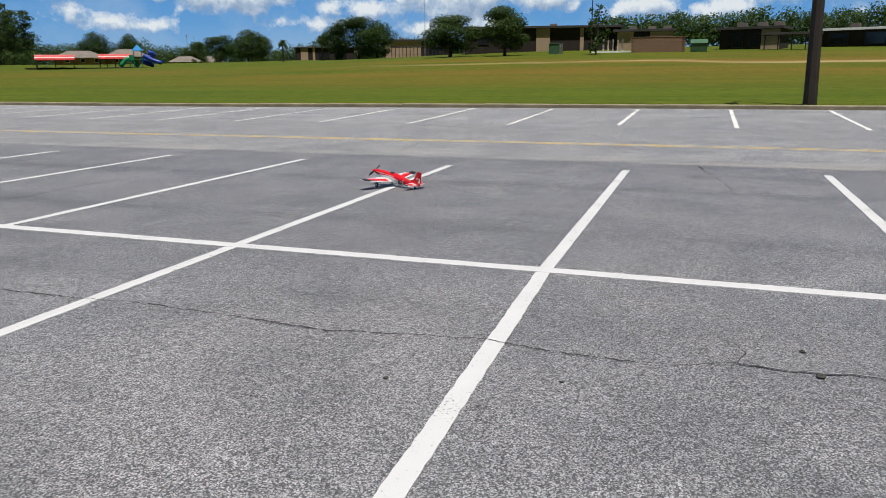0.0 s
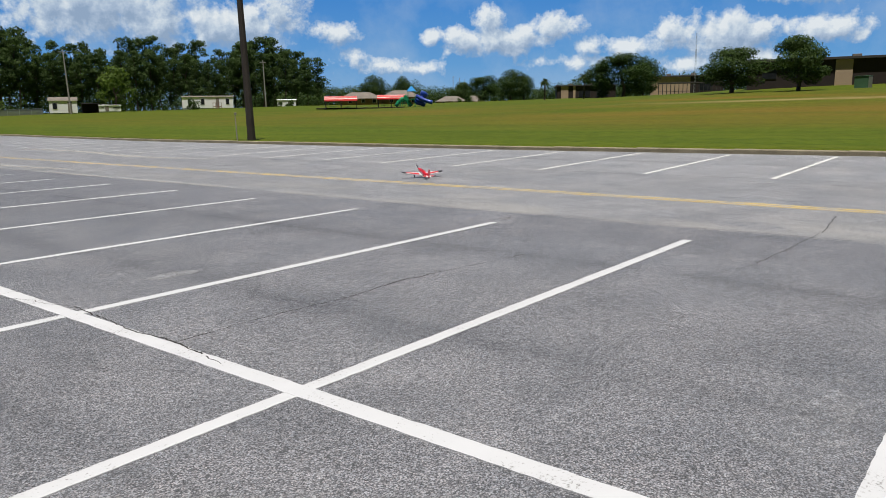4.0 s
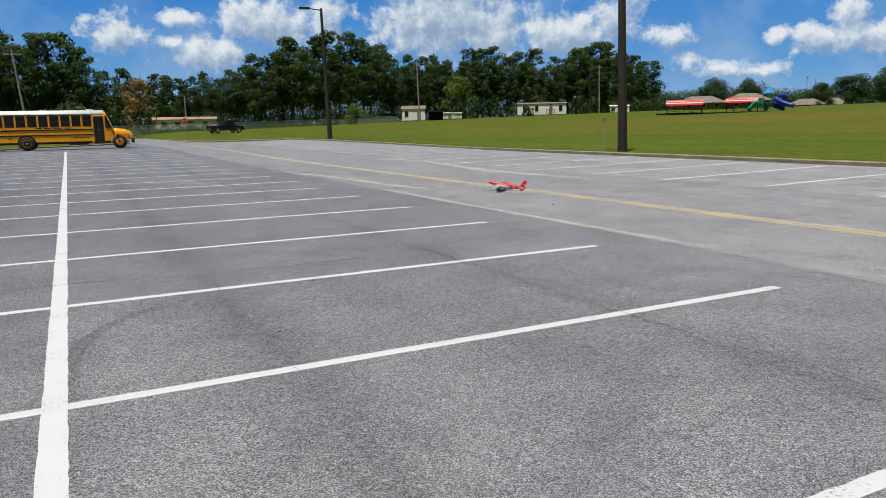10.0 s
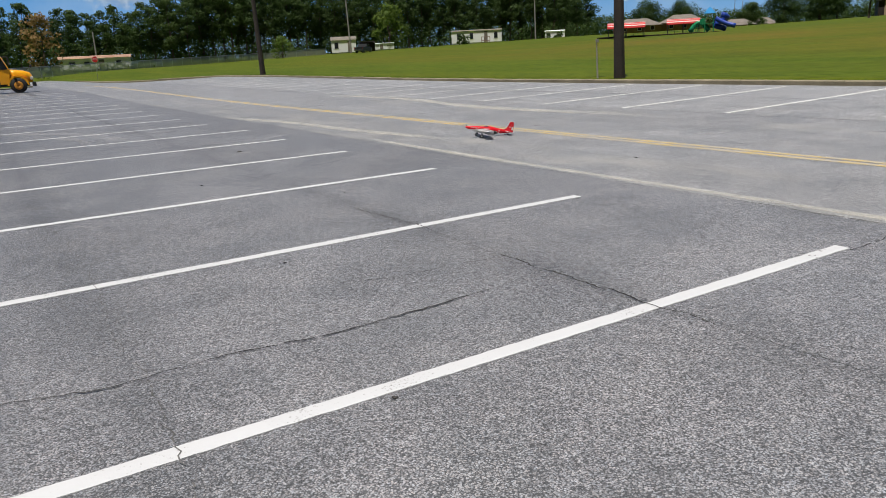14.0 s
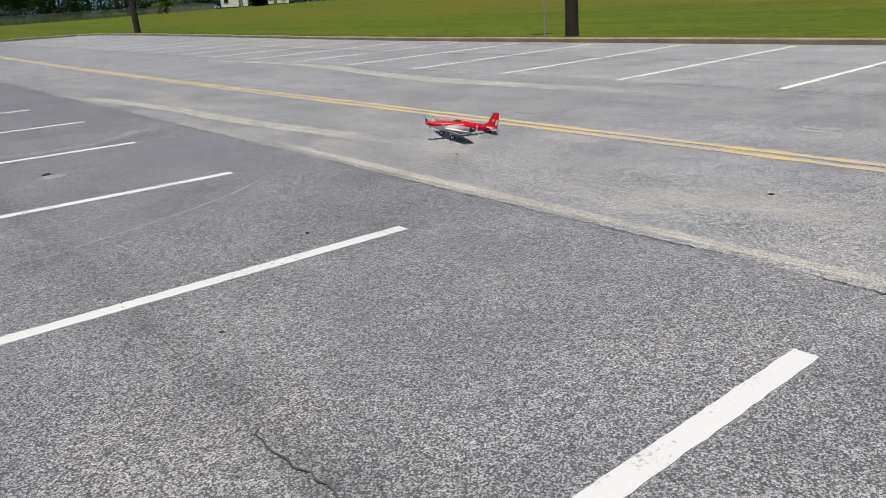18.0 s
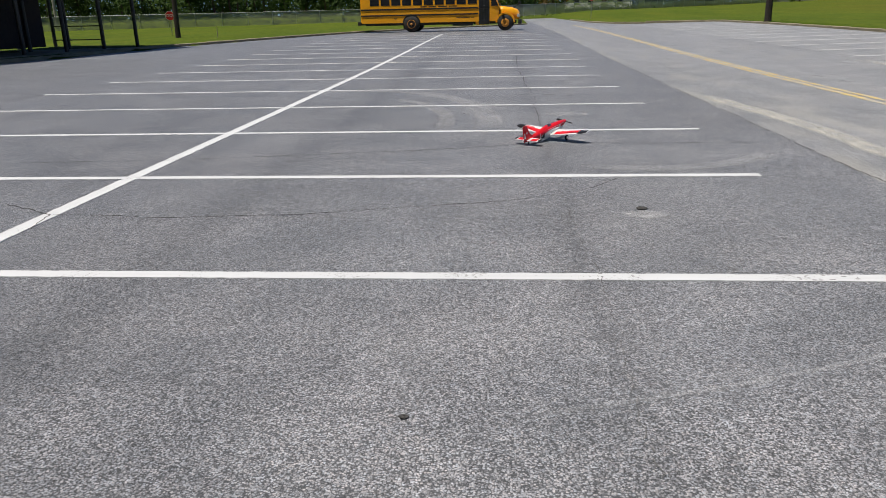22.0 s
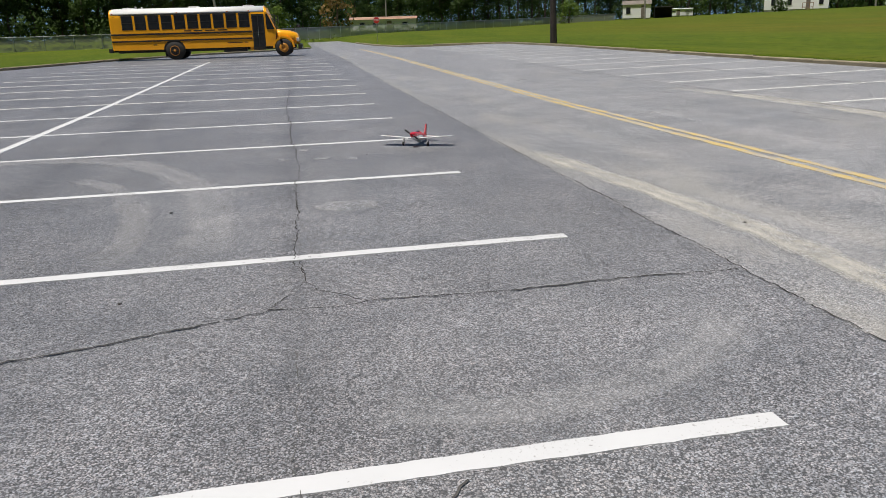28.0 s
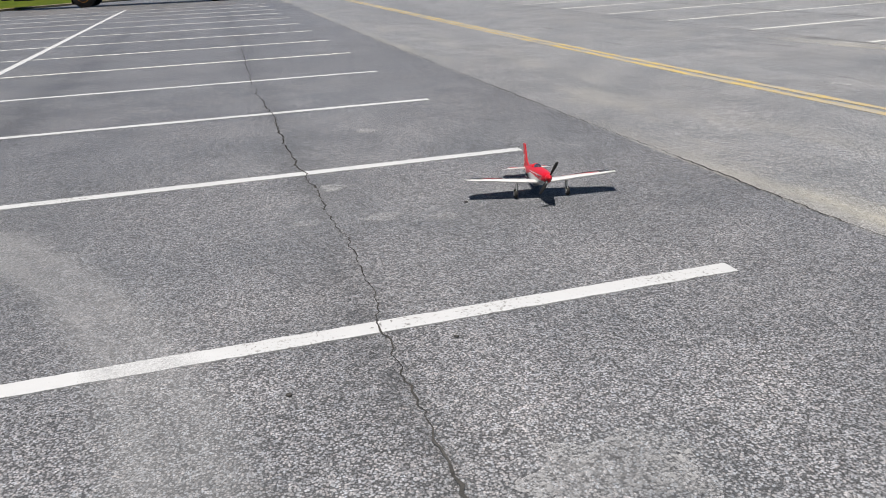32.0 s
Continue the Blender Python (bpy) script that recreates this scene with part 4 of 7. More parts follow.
for side in (1, -1):
    t = part("tailplane", loft(BM(), [wing_section(side, s, *TAIL) for s in (0.05, 0.5, 0.9, 1.0)]), PAINT_WHITE, plane, "white tailplane with red stripe", True)
    stripe("red_band", side, ((0.3, -0.4, -0.95), (0.72, -0.1, -0.9)), TAIL, PAINT_RED, "red painted band", t)
    stripe("black_tip", side, ((0.8, -0.05, -0.95), (0.99, -0.05, -0.95)), TAIL, PAINT_BLACK, "black painted tip", t)


def fin(pts, name, label):
    bm = BM()
    loft(bm, [[TILT @ Vector((s * w, y, z)) for y, z, w in pts] for s in (-1, 1)])
    part(name, bm, PAINT_RED, plane, label)


fin([(-0.29, 0.03, 0.004), (-0.35, 0.068, 0.005), (-0.388, 0.18, 0.004), (-0.415, 0.188, 0.004), (-0.418, 0.02, 0.005)], "fin", "")
fin([(-0.42, 0.01, 0.004), (-0.42, 0.188, 0.004), (-0.45, 0.184, 0.002), (-0.46, 0.06, 0.002), (-0.455, -0.006, 0.003)], "rudder", "")
# canopy, scoop and cockpit coaming
bm = BM()
rings = []
for y, w, h in ((0.025, 0.012, 0.006), (0.01, 0.02, 0.02), (-0.018, 0.024, 0.029), (-0.045, 0.024, 0.027), (-0.075, 0.02, 0.012)):
    rings.append([TILT @ Vector((math.cos(math.pi * k / 10) * w, y, 0.042 + math.sin(math.pi * k / 10) * h)) for k in range(11)])
part("canopy", loft(bm, rings), SMOKED, plane, "dark smoked cockpit canopy", True)
bm = BM()
rings = []
for y, w, h in ((-0.05, 0.027, 0.033), (-0.1, 0.026, 0.026), (-0.2, 0.018, 0.012), (-0.3, 0.008, 0.004)):
    rings.append([TILT @ Vector((math.cos(math.pi * k / 10) * w, y, 0.038 + math.sin(math.pi * k / 10) * h)) for k in range(11)])
part("turtle_deck", loft(bm, rings), PAINT_RED, plane, "", True)
for y in (0.18, 0.155, 0.205):
    for s in (1, -1):
        part("exhaust_stub", tube(BM(), TILT @ Vector((s * 0.034, y, 0.012)), TILT @ Vector((s * 0.043, y - 0.008, 0.012)), 0.0035, 0.0035, 8), STRUT, plane)
# landing gear
WHEELS = []
for s in (1, -1):
    top = TILT @ Vector((s * 0.16, 0.075, -0.035))
    foot = Vector((s * 0.162, 0.085, 0.032))
    g = part("landing_gear", tube(BM(), top, foot, 0.004, 0.0035, 8), STRUT, plane, "metal landing-gear leg")
    part("gear_door", box(BM(), -0.003, 0.003, -0.02, 0.02, -0.03, 0.025, 0.002, Matrix.Translation((top + foot) / 2 + Vector((s * 0.01, 0, 0.0)))), PAINT_WHITE, g, "white gear door")
    wh = part("wheel", turned(BM(), [(0.012, -0.012), (0.026, -0.011), (0.031, -0.005), (0.031, 0.005), (0.026, 0.011), (0.012, 0.012)], "X", 20), RUBBER, plane, "black rubber wheel", True)
    wh.matrix_local = Matrix.Translation(Vector((s * 0.175, 0.085, 0.031)))
    part("wheel_hub", turned(BM(), [(0.0, -0.0145), (0.017, -0.0135), (0.019, 0.0), (0.017, 0.0135), (0.0, 0.0145)], "X", 14), PAINT_WHITE, wh, "white wheel hub")
    WHEELS.append((wh, Matrix.Translation((s * 0.175, 0.085, 0.031))))
part("tail_leg", tube(BM(), TILT @ Vector((0, -0.35, -0.014)), Vector((0, -0.37, 0.014)), 0.003, 0.003, 6), STRUT, plane)
part("tail_wheel", turned(BM(), [(0.004, -0.004), (0.0135, -0.004), (0.0135, 0.004), (0.004, 0.004)], "X", 14, (0, -0.373, 0.0135)), RUBBER, plane, "", True)
part("antenna", tube(BM(), TILT @ Vector((0, -0.45, 0.175)), TILT @ Vector((0, -0.47, 0.175)), 0.002, 0.001, 6), PAINT_BLACK, plane)


def digit_one(bm, size, m):
    """The figure 1, drawn as one flat outline."""
    o = [(-0.2, 0), (0.24, 0), (0.24, 0.12), (0.11, 0.12), (0.11, 1.0), (-0.02, 1.0), (-0.2, 0.84), (-0.2, 0.72), (-0.05, 0.78), (-0.05, 0.12), (-0.2, 0.12)]
    f = bm.faces.new([bm.verts.new(m @ Vector((x * size, y * size, 0))) for x, y in o])
    bmesh.ops.triangulate(bm, faces=[f])
    bmesh.ops.solidify(bm, geom=bm.faces[:], thickness=0.0006)


def on_side(s, y, z, out, tip=0.0):
    """A pose on the flank, x along the flank, y up it."""
    ux = Vector((0, s * 1.0, 0))
    uy = Vector((math.sin(radians(tip)) * -s, 0, math.cos(radians(tip))))
    uz = ux.cross(uy)
    m = Matrix((ux, uy, uz)).transposed().to_4x4()
    m.translation = Vector((s * out, y, z))
    return TILT @ m


for s in (1, -1):
    bm = BM()
    digit_one(bm, 0.066, on_side(s, -0.225, -0.04, 0.0388, -4))
    part("race_number", bm, PAINT_WHITE, plane, "white painted figure one")
    bm = BM()
    digit_one(bm, 0.062, on_side(s, -0.438, 0.042, 0.0048))
    part("race_number", bm, PAINT_WHITE, plane, "white painted figure one")
    for y, z, out, r in ((-0.4, 0.095, 0.0055, 0.012), (0.13, 0.004, 0.0445, 0.014)):
        bm = turned(BM(), [(r, 0.0), (r, 0.0012)], "Z", 18)
        bmesh.ops.transform(bm, matrix=on_side(s, y, z, out), verts=bm.verts[:])
        e = part("roundel", bm, PAINT_WHITE, plane, "small white round emblem")
        bm = turned(BM(), [(r * 0.55, 0.0012), (r * 0.55, 0.002)], "Z", 18)
        bmesh.ops.transform(bm, matrix=on_side(s, y, z, out), verts=bm.verts[:])
        part("roundel_dot", bm, PAINT_RED, e)
    for k in range(7):
        bm = BM()
        box(bm, -0.0055, 0.0055, -0.0022, 0.0022, 0, 0.001, 0, on_side(s, 0.0 - 0.0145 * k, 0.008, 0.0465 - 0.0006 * k))
        part("lettering_bar", bm, PAINT_WHITE, plane, "tiny white lettering")

# the whole model, brought to its size
SIZE = Matrix.Diagonal((0.985, 1.14, 0.985, 1.0))
for ob in plane.children_recursive:
    ob.data.transform(Matrix.Scale(0.985, 4) if ob.name.startswith(("wheel", "prop", "blade")) else SIZE)


# ---- the school bus ----
BUS_YELLOW = mottled("school_bus_yellow", (0.9, 0.38, 0.008), (0.97, 0.45, 0.014), 25, 1.5, 0.35, 0.02, coat=0.3)
BUS_BLACK = mottled("bus_black_trim", (0.012, 0.012, 0.012), (0.03, 0.03, 0.03), 30, 3, 0.45, 0.03)
BUS_ROOF = mottled("bus_white_roof", (0.72, 0.73, 0.73), (0.82, 0.82, 0.81), 20, 1, 0.45, 0.02)
DARKGLASS = mottled("dark_window_glass", (0.012, 0.014, 0.018), (0.03, 0.033, 0.04), 4, 0.7, 0.08, 0.0)
LAMP_AMBER = mottled("amber_lens", (0.6, 0.2, 0.02), (0.75, 0.3, 0.03), 30, 3, 0.25, 0.0)
LAMP_RED = mottled("red_lens", (0.4, 0.01, 0.01), (0.55, 0.02, 0.02), 30, 3, 0.25, 0.0)
LAMP_CLEAR = mottled("clear_lens", (0.6, 0.6, 0.58), (0.75, 0.75, 0.72), 30, 3, 0.15, 0.0)
CHROME = mottled("bright_metal", (0.5, 0.5, 0.5), (0.7, 0.7, 0.7), 30, 3, 0.25, 0.0, 0.9)
RUSTYHUB = mottled("yellow_wheel_rim", (0.42, 0.16, 0.02), (0.66, 0.3, 0.03), 30, 6, 0.5, 0.1)


def build_bus():
    """Origin on the ground under the front axle's near wheel; x forward, the near side along y = 0, the body beyond it."""
    bus = thing("school_bus", "yellow school bus with white roof and black rails, parked", "bus", pose(3.87, 72.6, paved_z(3.87, 72.6), 0, 0, -3.0))
    L0, L1, W = -10.05, -1.0, 2.4

    # body shell: a section with rounded roof shoulders, lofted along x
    def shell(x, z0=0.62, inset=0.0):
        r = []
        prof = [(0.0, z0), (0.0, 2.45), (0.05, 2.7), (0.2, 2.86), (0.5, 2.94), (1.2, 2.98)]
        for y, z in prof:
            r.append((x, y + inset, z))
        for y, z in prof[::-1][1:]:
            r.append((x, W - y - inset, z))
        return r
    body = part("body", loft(BM(), [shell(L0 + 0.12, 0.66, 0.05), shell(L0 + 0.2, 0.62), shell(-6.4, 0.62)]), BUS_YELLOW, bus)
    part("body", loft(BM(), [shell(-6.4 + 0.002, 0.62), shell(L1, 0.62)]), BUS_YELLOW, bus)
    # roof cap
    bm = BM()
    prof = [(0.022, 2.62), (0.05, 2.72), (0.2, 2.88), (0.5, 2.962), (1.2, 3.0), (1.9, 2.962), (2.2, 2.88), (2.35, 2.72), (2.378, 2.62)]
    loft(bm, [[(x, y, z) for y, z in prof] for x in (L0 + 0.25, L1 - 0.05)])
    part("roof", bm, BUS_ROOF, bus, "white painted roof", True)
    for x in (-9.0, -5.2, -2.0):
        part("roof_vent", box(BM(), x - 0.3, x + 0.3, 0.9, 1.5, 2.98, 3.05, 0.02), BUS_ROOF, bus)
    for x, h in ((-8.6, 0.09), (-8.25, 0.07)):
        part("roof_lamp", turned(BM(), [(0.06, 2.99), (0.06, 3.0 + h), (0.0, 3.03 + h)], "Z", 12, (x, 1.2, 0)), LAMP_CLEAR, bus, "small roof strobe lamp")
    for y, out in ((0.0, -1), (W, 1)):
        # rub rails
        for z, h in ((1.46, 0.1), (1.08, 0.09)):
            x1 = L1 - 0.82 if out < 0 else L1 - 0.06
            part("rub_rail", box(BM(), L0 + 0.15, x1, *sorted((y, y + out * 0.028)), z, z + h, 0.008), BUS_BLACK, bus, "black rub rail")
        # window band: sashes with yellow pillars between
        n, a, b = 10, L0 + 0.75, L1 - 0.84
        part("window_header", box(BM(), a - 0.05, b + 0.02, *sorted((y, y + out * 0.012)), 2.57, 2.62, 0.004), BUS_BLACK, bus)
        pitch = (b - a) / n
        for k in range(n):
            x = a + k * pitch
            f = part("window", box(BM(), x + 0.06, x + pitch - 0.07, *sorted((y, y + out * 0.012)), 1.76, 2.57, 0.01), BUS_BLACK, bus, "black framed bus window")
            part("pane", box(BM(), x + 0.1, x + pitch - 0.11, *sorted((y + out * 0.012, y + out * 0.016)), 2.18, 2.53), DARKGLASS, f)
            part("pane", box(BM(), x + 0.1, x + pitch - 0.11, *sorted((y + out * 0.012, y + out * 0.018)), 1.8, 2.14), DARKGLASS, f)
        for x in (L0 + 0.3, -6.1, -3.2, L1 - 0.95):
            part("marker_lamp", box(BM(), x, x + 0.09, *sorted((y, y + out * 0.03)), 2.66, 2.71, 0.006), LAMP_AMBER if x > -7 else LAMP_RED, bus)
    # rows of unreadable lettering above the rail
    for x, w in ((-5.75, 0.42), (-5.2, 0.5), (-4.55, 0.6), (-3.8, 0.55)):
        part("lettering_bar", box(BM(), x, x + w, -0.006, 0.0, 1.62, 1.68), BUS_BLACK, bus, "small black lettering")
    for x, w in ((-7.6, 0.22), (-3.3, 0.9), (-2.3, 0.2)):
        part("lettering_bar", box(BM(), x, x + w, -0.006, 0.0, 0.88, 0.92), BUS_BLACK, bus, "small black lettering")
    # entrance door
    d = part("entrance_door", box(BM(), L1 - 0.78, L1 - 0.06, -0.018, 0.0, 0.42, 2.5, 0.012), BUS_BLACK, bus, "black folding entrance door")
    for x in (L1 - 0.72, L1 - 0.4):
        for z0, z1 in ((0.62, 1.42), (1.5, 2.4)):
            part("pane", box(BM(), x, x + 0.27, -0.022, -0.016, z0, z1), DARKGLASS, d)
    part("handle", tube(BM(), (L1 - 0.43, -0.05, 1.2), (L1 - 0.43, -0.05, 1.7), 0.012), CHROME, d)
    # cab front, windscreen and hood
    bm = BM()
    loft(bm, [[(L1, 0.0, 0.62), (L1, 0.0, 1.52), (L1, 0.0, 2.62), (L1, 0.3, 2.9), (L1, 2.1, 2.9), (L1, 2.4, 2.62), (L1, 2.4, 1.52), (L1, 2.4, 0.62)],
              [(L1 + 0.42, 0.05, 0.62), (L1 + 0.64, 0.05, 1.52), (L1 + 0.14, 0.05, 2.6), (L1 + 0.08, 0.3, 2.84), (L1 + 0.08, 2.1, 2.84), (L1 + 0.14, 2.35, 2.6), (L1 + 0.64, 2.35, 1.52), (L1 + 0.42, 2.35, 0.62)]])
    part("cab", bm, BUS_YELLOW, bus)
    bm = BM()
    loft(bm, [[(L1 + 0.19 + e, 0.18, 2.5), (L1 + 0.19 + e, 2.22, 2.5), (L1 + 0.62 + e, 2.22, 1.58), (L1 + 0.62 + e, 0.18, 1.58)] for e in (0.0, 0.025)])
    part("windscreen", bm, DARKGLASS, bus, "dark sloping windscreen")
    bm = BM()
    loft(bm, [[(L1 + 0.06, y, 1.6), (L1 + 0.54, y, 1.6), (L1 + 0.16, y, 2.5), (L1 + 0.06, y, 2.5)] for y in (0.02, -0.012)])
    part("cab_window", bm, DARKGLASS, bus)
    hood = BM()

    def hood_ring(x, hw, top, low):
        return [(x, 1.2 - hw, low), (x, 1.2 - hw, top - 0.2), (x, 1.2 - hw + 0.12, top - 0.05), (x, 1.2 - hw * 0.5, top), (x, 1.2 + hw * 0.5, top), (x, 1.2 + hw - 0.12, top - 0.05), (x, 1.2 + hw, top - 0.2), (x, 1.2 + hw, low)]
    loft(hood, [hood_ring(L1 + 0.5, 1.05, 1.62, 0.75), hood_ring(-0.1, 1.0, 1.56, 0.75), hood_ring(0.4, 0.92, 1.5, 0.75), hood_ring(0.78, 0.85, 1.36, 0.7), hood_ring(0.92, 0.8, 1.15, 0.68)])
    hd = part("hood", hood, BUS_YELLOW, bus, "sloping yellow engine hood", True)
    part("grille", box(BM(), 0.9, 0.95, 0.75, 1.65, 0.78, 1.1, 0.02), BUS_BLACK, hd, "black grille")
    part("hood_seam", box(BM(), -0.42, -0.38, 0.145, 2.255, 0.8, 1.44, 0.0), BUS_BLACK, hd, "black rubber seal")
    for y in (0.12, 1.86):
        part("headlight", box(BM(), 0.78, 0.95, y + 0.1, y + 0.36, 0.85, 1.06, 0.03), LAMP_CLEAR, hd, "clear headlight")
        bm = BM()
        n = 12
        rings = []
        for yy in (y - 0.1 if y < 1 else y + 0.0, y + 0.42):
            rings.append([(math.cos(math.pi * k / n) * 0.66, yy, 0.52 + math.sin(math.pi * k / n) * 0.66) for k in range(n + 1)] +
                         [(math.cos(math.pi * k / n) * 0.55, yy, 0.52 + math.sin(math.pi * k / n) * 0.55) for k in range(n, -1, -1)])
        loft(bm, rings)
        part("wheel_arch", bm, BUS_YELLOW, hd, "rounded front wing")
    part("front_bumper", box(BM(), 0.86, 1.08, 0.0, 2.4, 0.42, 0.7, 0.04), BUS_BLACK, bus, "black steel bumper")
    part("rear_bumper", box(BM(), L0 - 0.12, L0 + 0.14, 0.0, 2.4, 0.5, 0.74, 0.04), BUS_BLACK, bus, "black steel bumper")
    part("chassis", box(BM(), L0 + 0.3, 0.7, 0.5, 1.9, 0.45, 0.66, 0.03), BUS_BLACK, bus)
    part("fuel_tank", box(BM(), -3.6, -2.2, 0.1, 0.7, 0.36, 0.62, 0.06), BUS_BLACK, bus)
    part("battery_box", box(BM(), -2.0, -1.3, 0.04, 0.6, 0.4, 0.62, 0.03), BUS_YELLOW, bus)
    part("mud_flap", box(BM(), -6.98, -6.95, 0.05, 0.6, 0.2, 0.66), RUBBER, bus)
    # wheels
    for x, r in ((0.0, 0.51), (-6.4, 0.53)):
        for y0, y1, hub in ((-0.05, 0.25, -1), (2.15, 2.45, 1)):
            y0, y1 = (y0, y1) if x == 0 else ((-0.05, 0.55) if hub < 0 else (1.85, 2.45))
            w = part("wheel", turned(BM(), [(r * 0.5, y0), (r * 0.93, y0), (r, y0 + 0.05), (r, y1 - 0.05), (r * 0.93, y1), (r * 0.5, y1)], "Y", 28, (x, 0, r)), RUBBER, bus, "black bus tyre", True)
            face = y0 if hub < 0 else y1
            prof = [(r * 0.56, face - hub * 0.005), (r * 0.5, face + hub * 0.012), (r * 0.42, face - hub * 0.06 if x else face + hub * 0.03), (r * 0.16, face - hub * 0.05 if x else face + hub * 0.06), (r * 0.14, face + hub * 0.03), (0.0, face + hub * 0.035)]
            part("rim", turned(BM(), prof, "Y", 24, (x, 0, r)), RUSTYHUB, w, "yellow wheel rim", True)
            for k in range(8):
                a = 2 * math.pi * k / 8
                part("wheel_nut", turned(BM(), [(0.018, face + hub * 0.0), (0.018, face + hub * 0.04)], "Y", 6, (x + math.cos(a) * r * 0.3, 0, r + math.sin(a) * r * 0.3)), BUS_BLACK, w)
        for y in (-0.01,):
            if x:
                bm = BM()
                n = 14
                loft(bm, [[(x + math.cos(math.pi * k / n) * 0.62, yy, 0.6 + math.sin(math.pi * k / n) * 0.56) for k in range(n + 1)] for yy in (-0.006, 0.1)])
                part("wheel_arch", bm, BUS_BLACK, bus, "black rear wheel arch")
    # mirrors
    for y, s in ((0.0, -1), (2.4, 1)):
        part("mirror_arm", tube(BM(), (L1 + 0.1, y, 2.5), (L1 + 0.62, y + s * 0.25, 2.42), 0.014), BUS_BLACK, bus)
        part("mirror", box(BM(), L1 + 0.58, L1 + 0.64, *sorted((y + s * 0.15, y + s * 0.38)), 1.95, 2.42, 0.02), BUS_BLACK, bus, "black side mirror")
        part("mirror_arm", tube(BM(), (0.5, y + s * -0.35, 1.45), (0.85, y + s * 0.05, 1.72), 0.012), BUS_BLACK, bus)
        part("crossover_mirror", turned(BM(), [(0.0, 0.86), (0.09, 0.88), (0.11, 0.94), (0.0, 1.0)], "X", 14, (0, y + s * 0.05, 1.76)), BUS_BLACK, bus, "round crossover mirror", True)
    part("crossing_arm", tube(BM(), (0.98, 0.1, 0.6), (1.05, 2.0, 0.6), 0.02), BUS_YELLOW, bus)
    # folded stop arm and roof lamps at front and back
    for x, s in ((L1 + 0.06, 1), (L0 + 0.14, -1)):
        for y, mt in ((0.45, LAMP_RED), (0.75, LAMP_AMBER), (1.55, LAMP_AMBER), (1.85, LAMP_RED)):
            part("warning_lamp", turned(BM(), [(0.09, 0.0), (0.085, s * 0.03), (0.0, s * 0.04)], "X", 14, (x, y, 2.72)), mt, bus)
    part("emergency_door", box(BM(), L0 + 0.09, L0 + 0.125, 0.75, 1.65, 0.85, 2.5, 0.01), BUS_YELLOW, bus)
    part("rear_window", box(BM(), L0 + 0.08, L0 + 0.1, 0.85, 1.55, 1.8, 2.4), DARKGLASS, bus)
    return bus


build_bus()


# ---- lamp posts ----
def lamp_post(x, y, height, lean, label, arm=True, slim=1.0, lean_y=0.0):
    z = land_z(x, y) if off_lot(x, y) > 0 else paved_z(x, y)
    post = thing("lamp_post", label, "lamp post", pose(x, y, z - 0.05), "lamp posts")
    bm = BM()
    n = 8
    loft(bm, [[(lean * h + math.cos(2 * math.pi * k / n + 0.4) * r, lean_y * h + math.sin(2 * math.pi * k / n + 0.4) * r, h) for k in range(n)]
              for h, r in ((0, 0.21 * slim), (0.5, 0.2 * slim), (height * 0.5, 0.15 * slim), (height, 0.1 * slim))])
    part("post", bm, POLE, post, "tapered dark weathered pole")
    if arm:
        top = Vector((lean * height, lean_y * height, height - 0.15))
        part("arm", tube(BM(), top, top + Vector((-1.0, 0.12, 0.12)), 0.045, 0.04), BLACKSTEEL, post)
        hd = part("lamp_head", box(BM(), -0.42, 0.42, -0.2, 0.2, -0.08, 0.08, 0.04, Matrix.Translation(top + Vector((-1.35, 0.16, 0.13)))), BLACKSTEEL, post, "flat dark lamp head")
        part("lens", box(BM(), -0.3, 0.3, -0.15, 0.15, -0.1, -0.078, 0, Matrix.Translation(top + Vector((-1.35, 0.16, 0.13)))), LAMP_CLEAR, hd)
    return post


lamp_post(20.16, 32.6, 12.0, -0.03, "tall dark lamp post at the lawn's edge")
lamp_post(19.9, 69.15, 10.6, -0.026, "tall dark lamp post beside the far bays")
lamp_post(20.1, -4.06, 11.5, -0.02, "tall dark lamp post at the lawn's edge", lean_y=0.02)
lamp_post(103.3, 14.9, 8.05, 0.0, "dark lamp post in front of the school", True, 0.55)


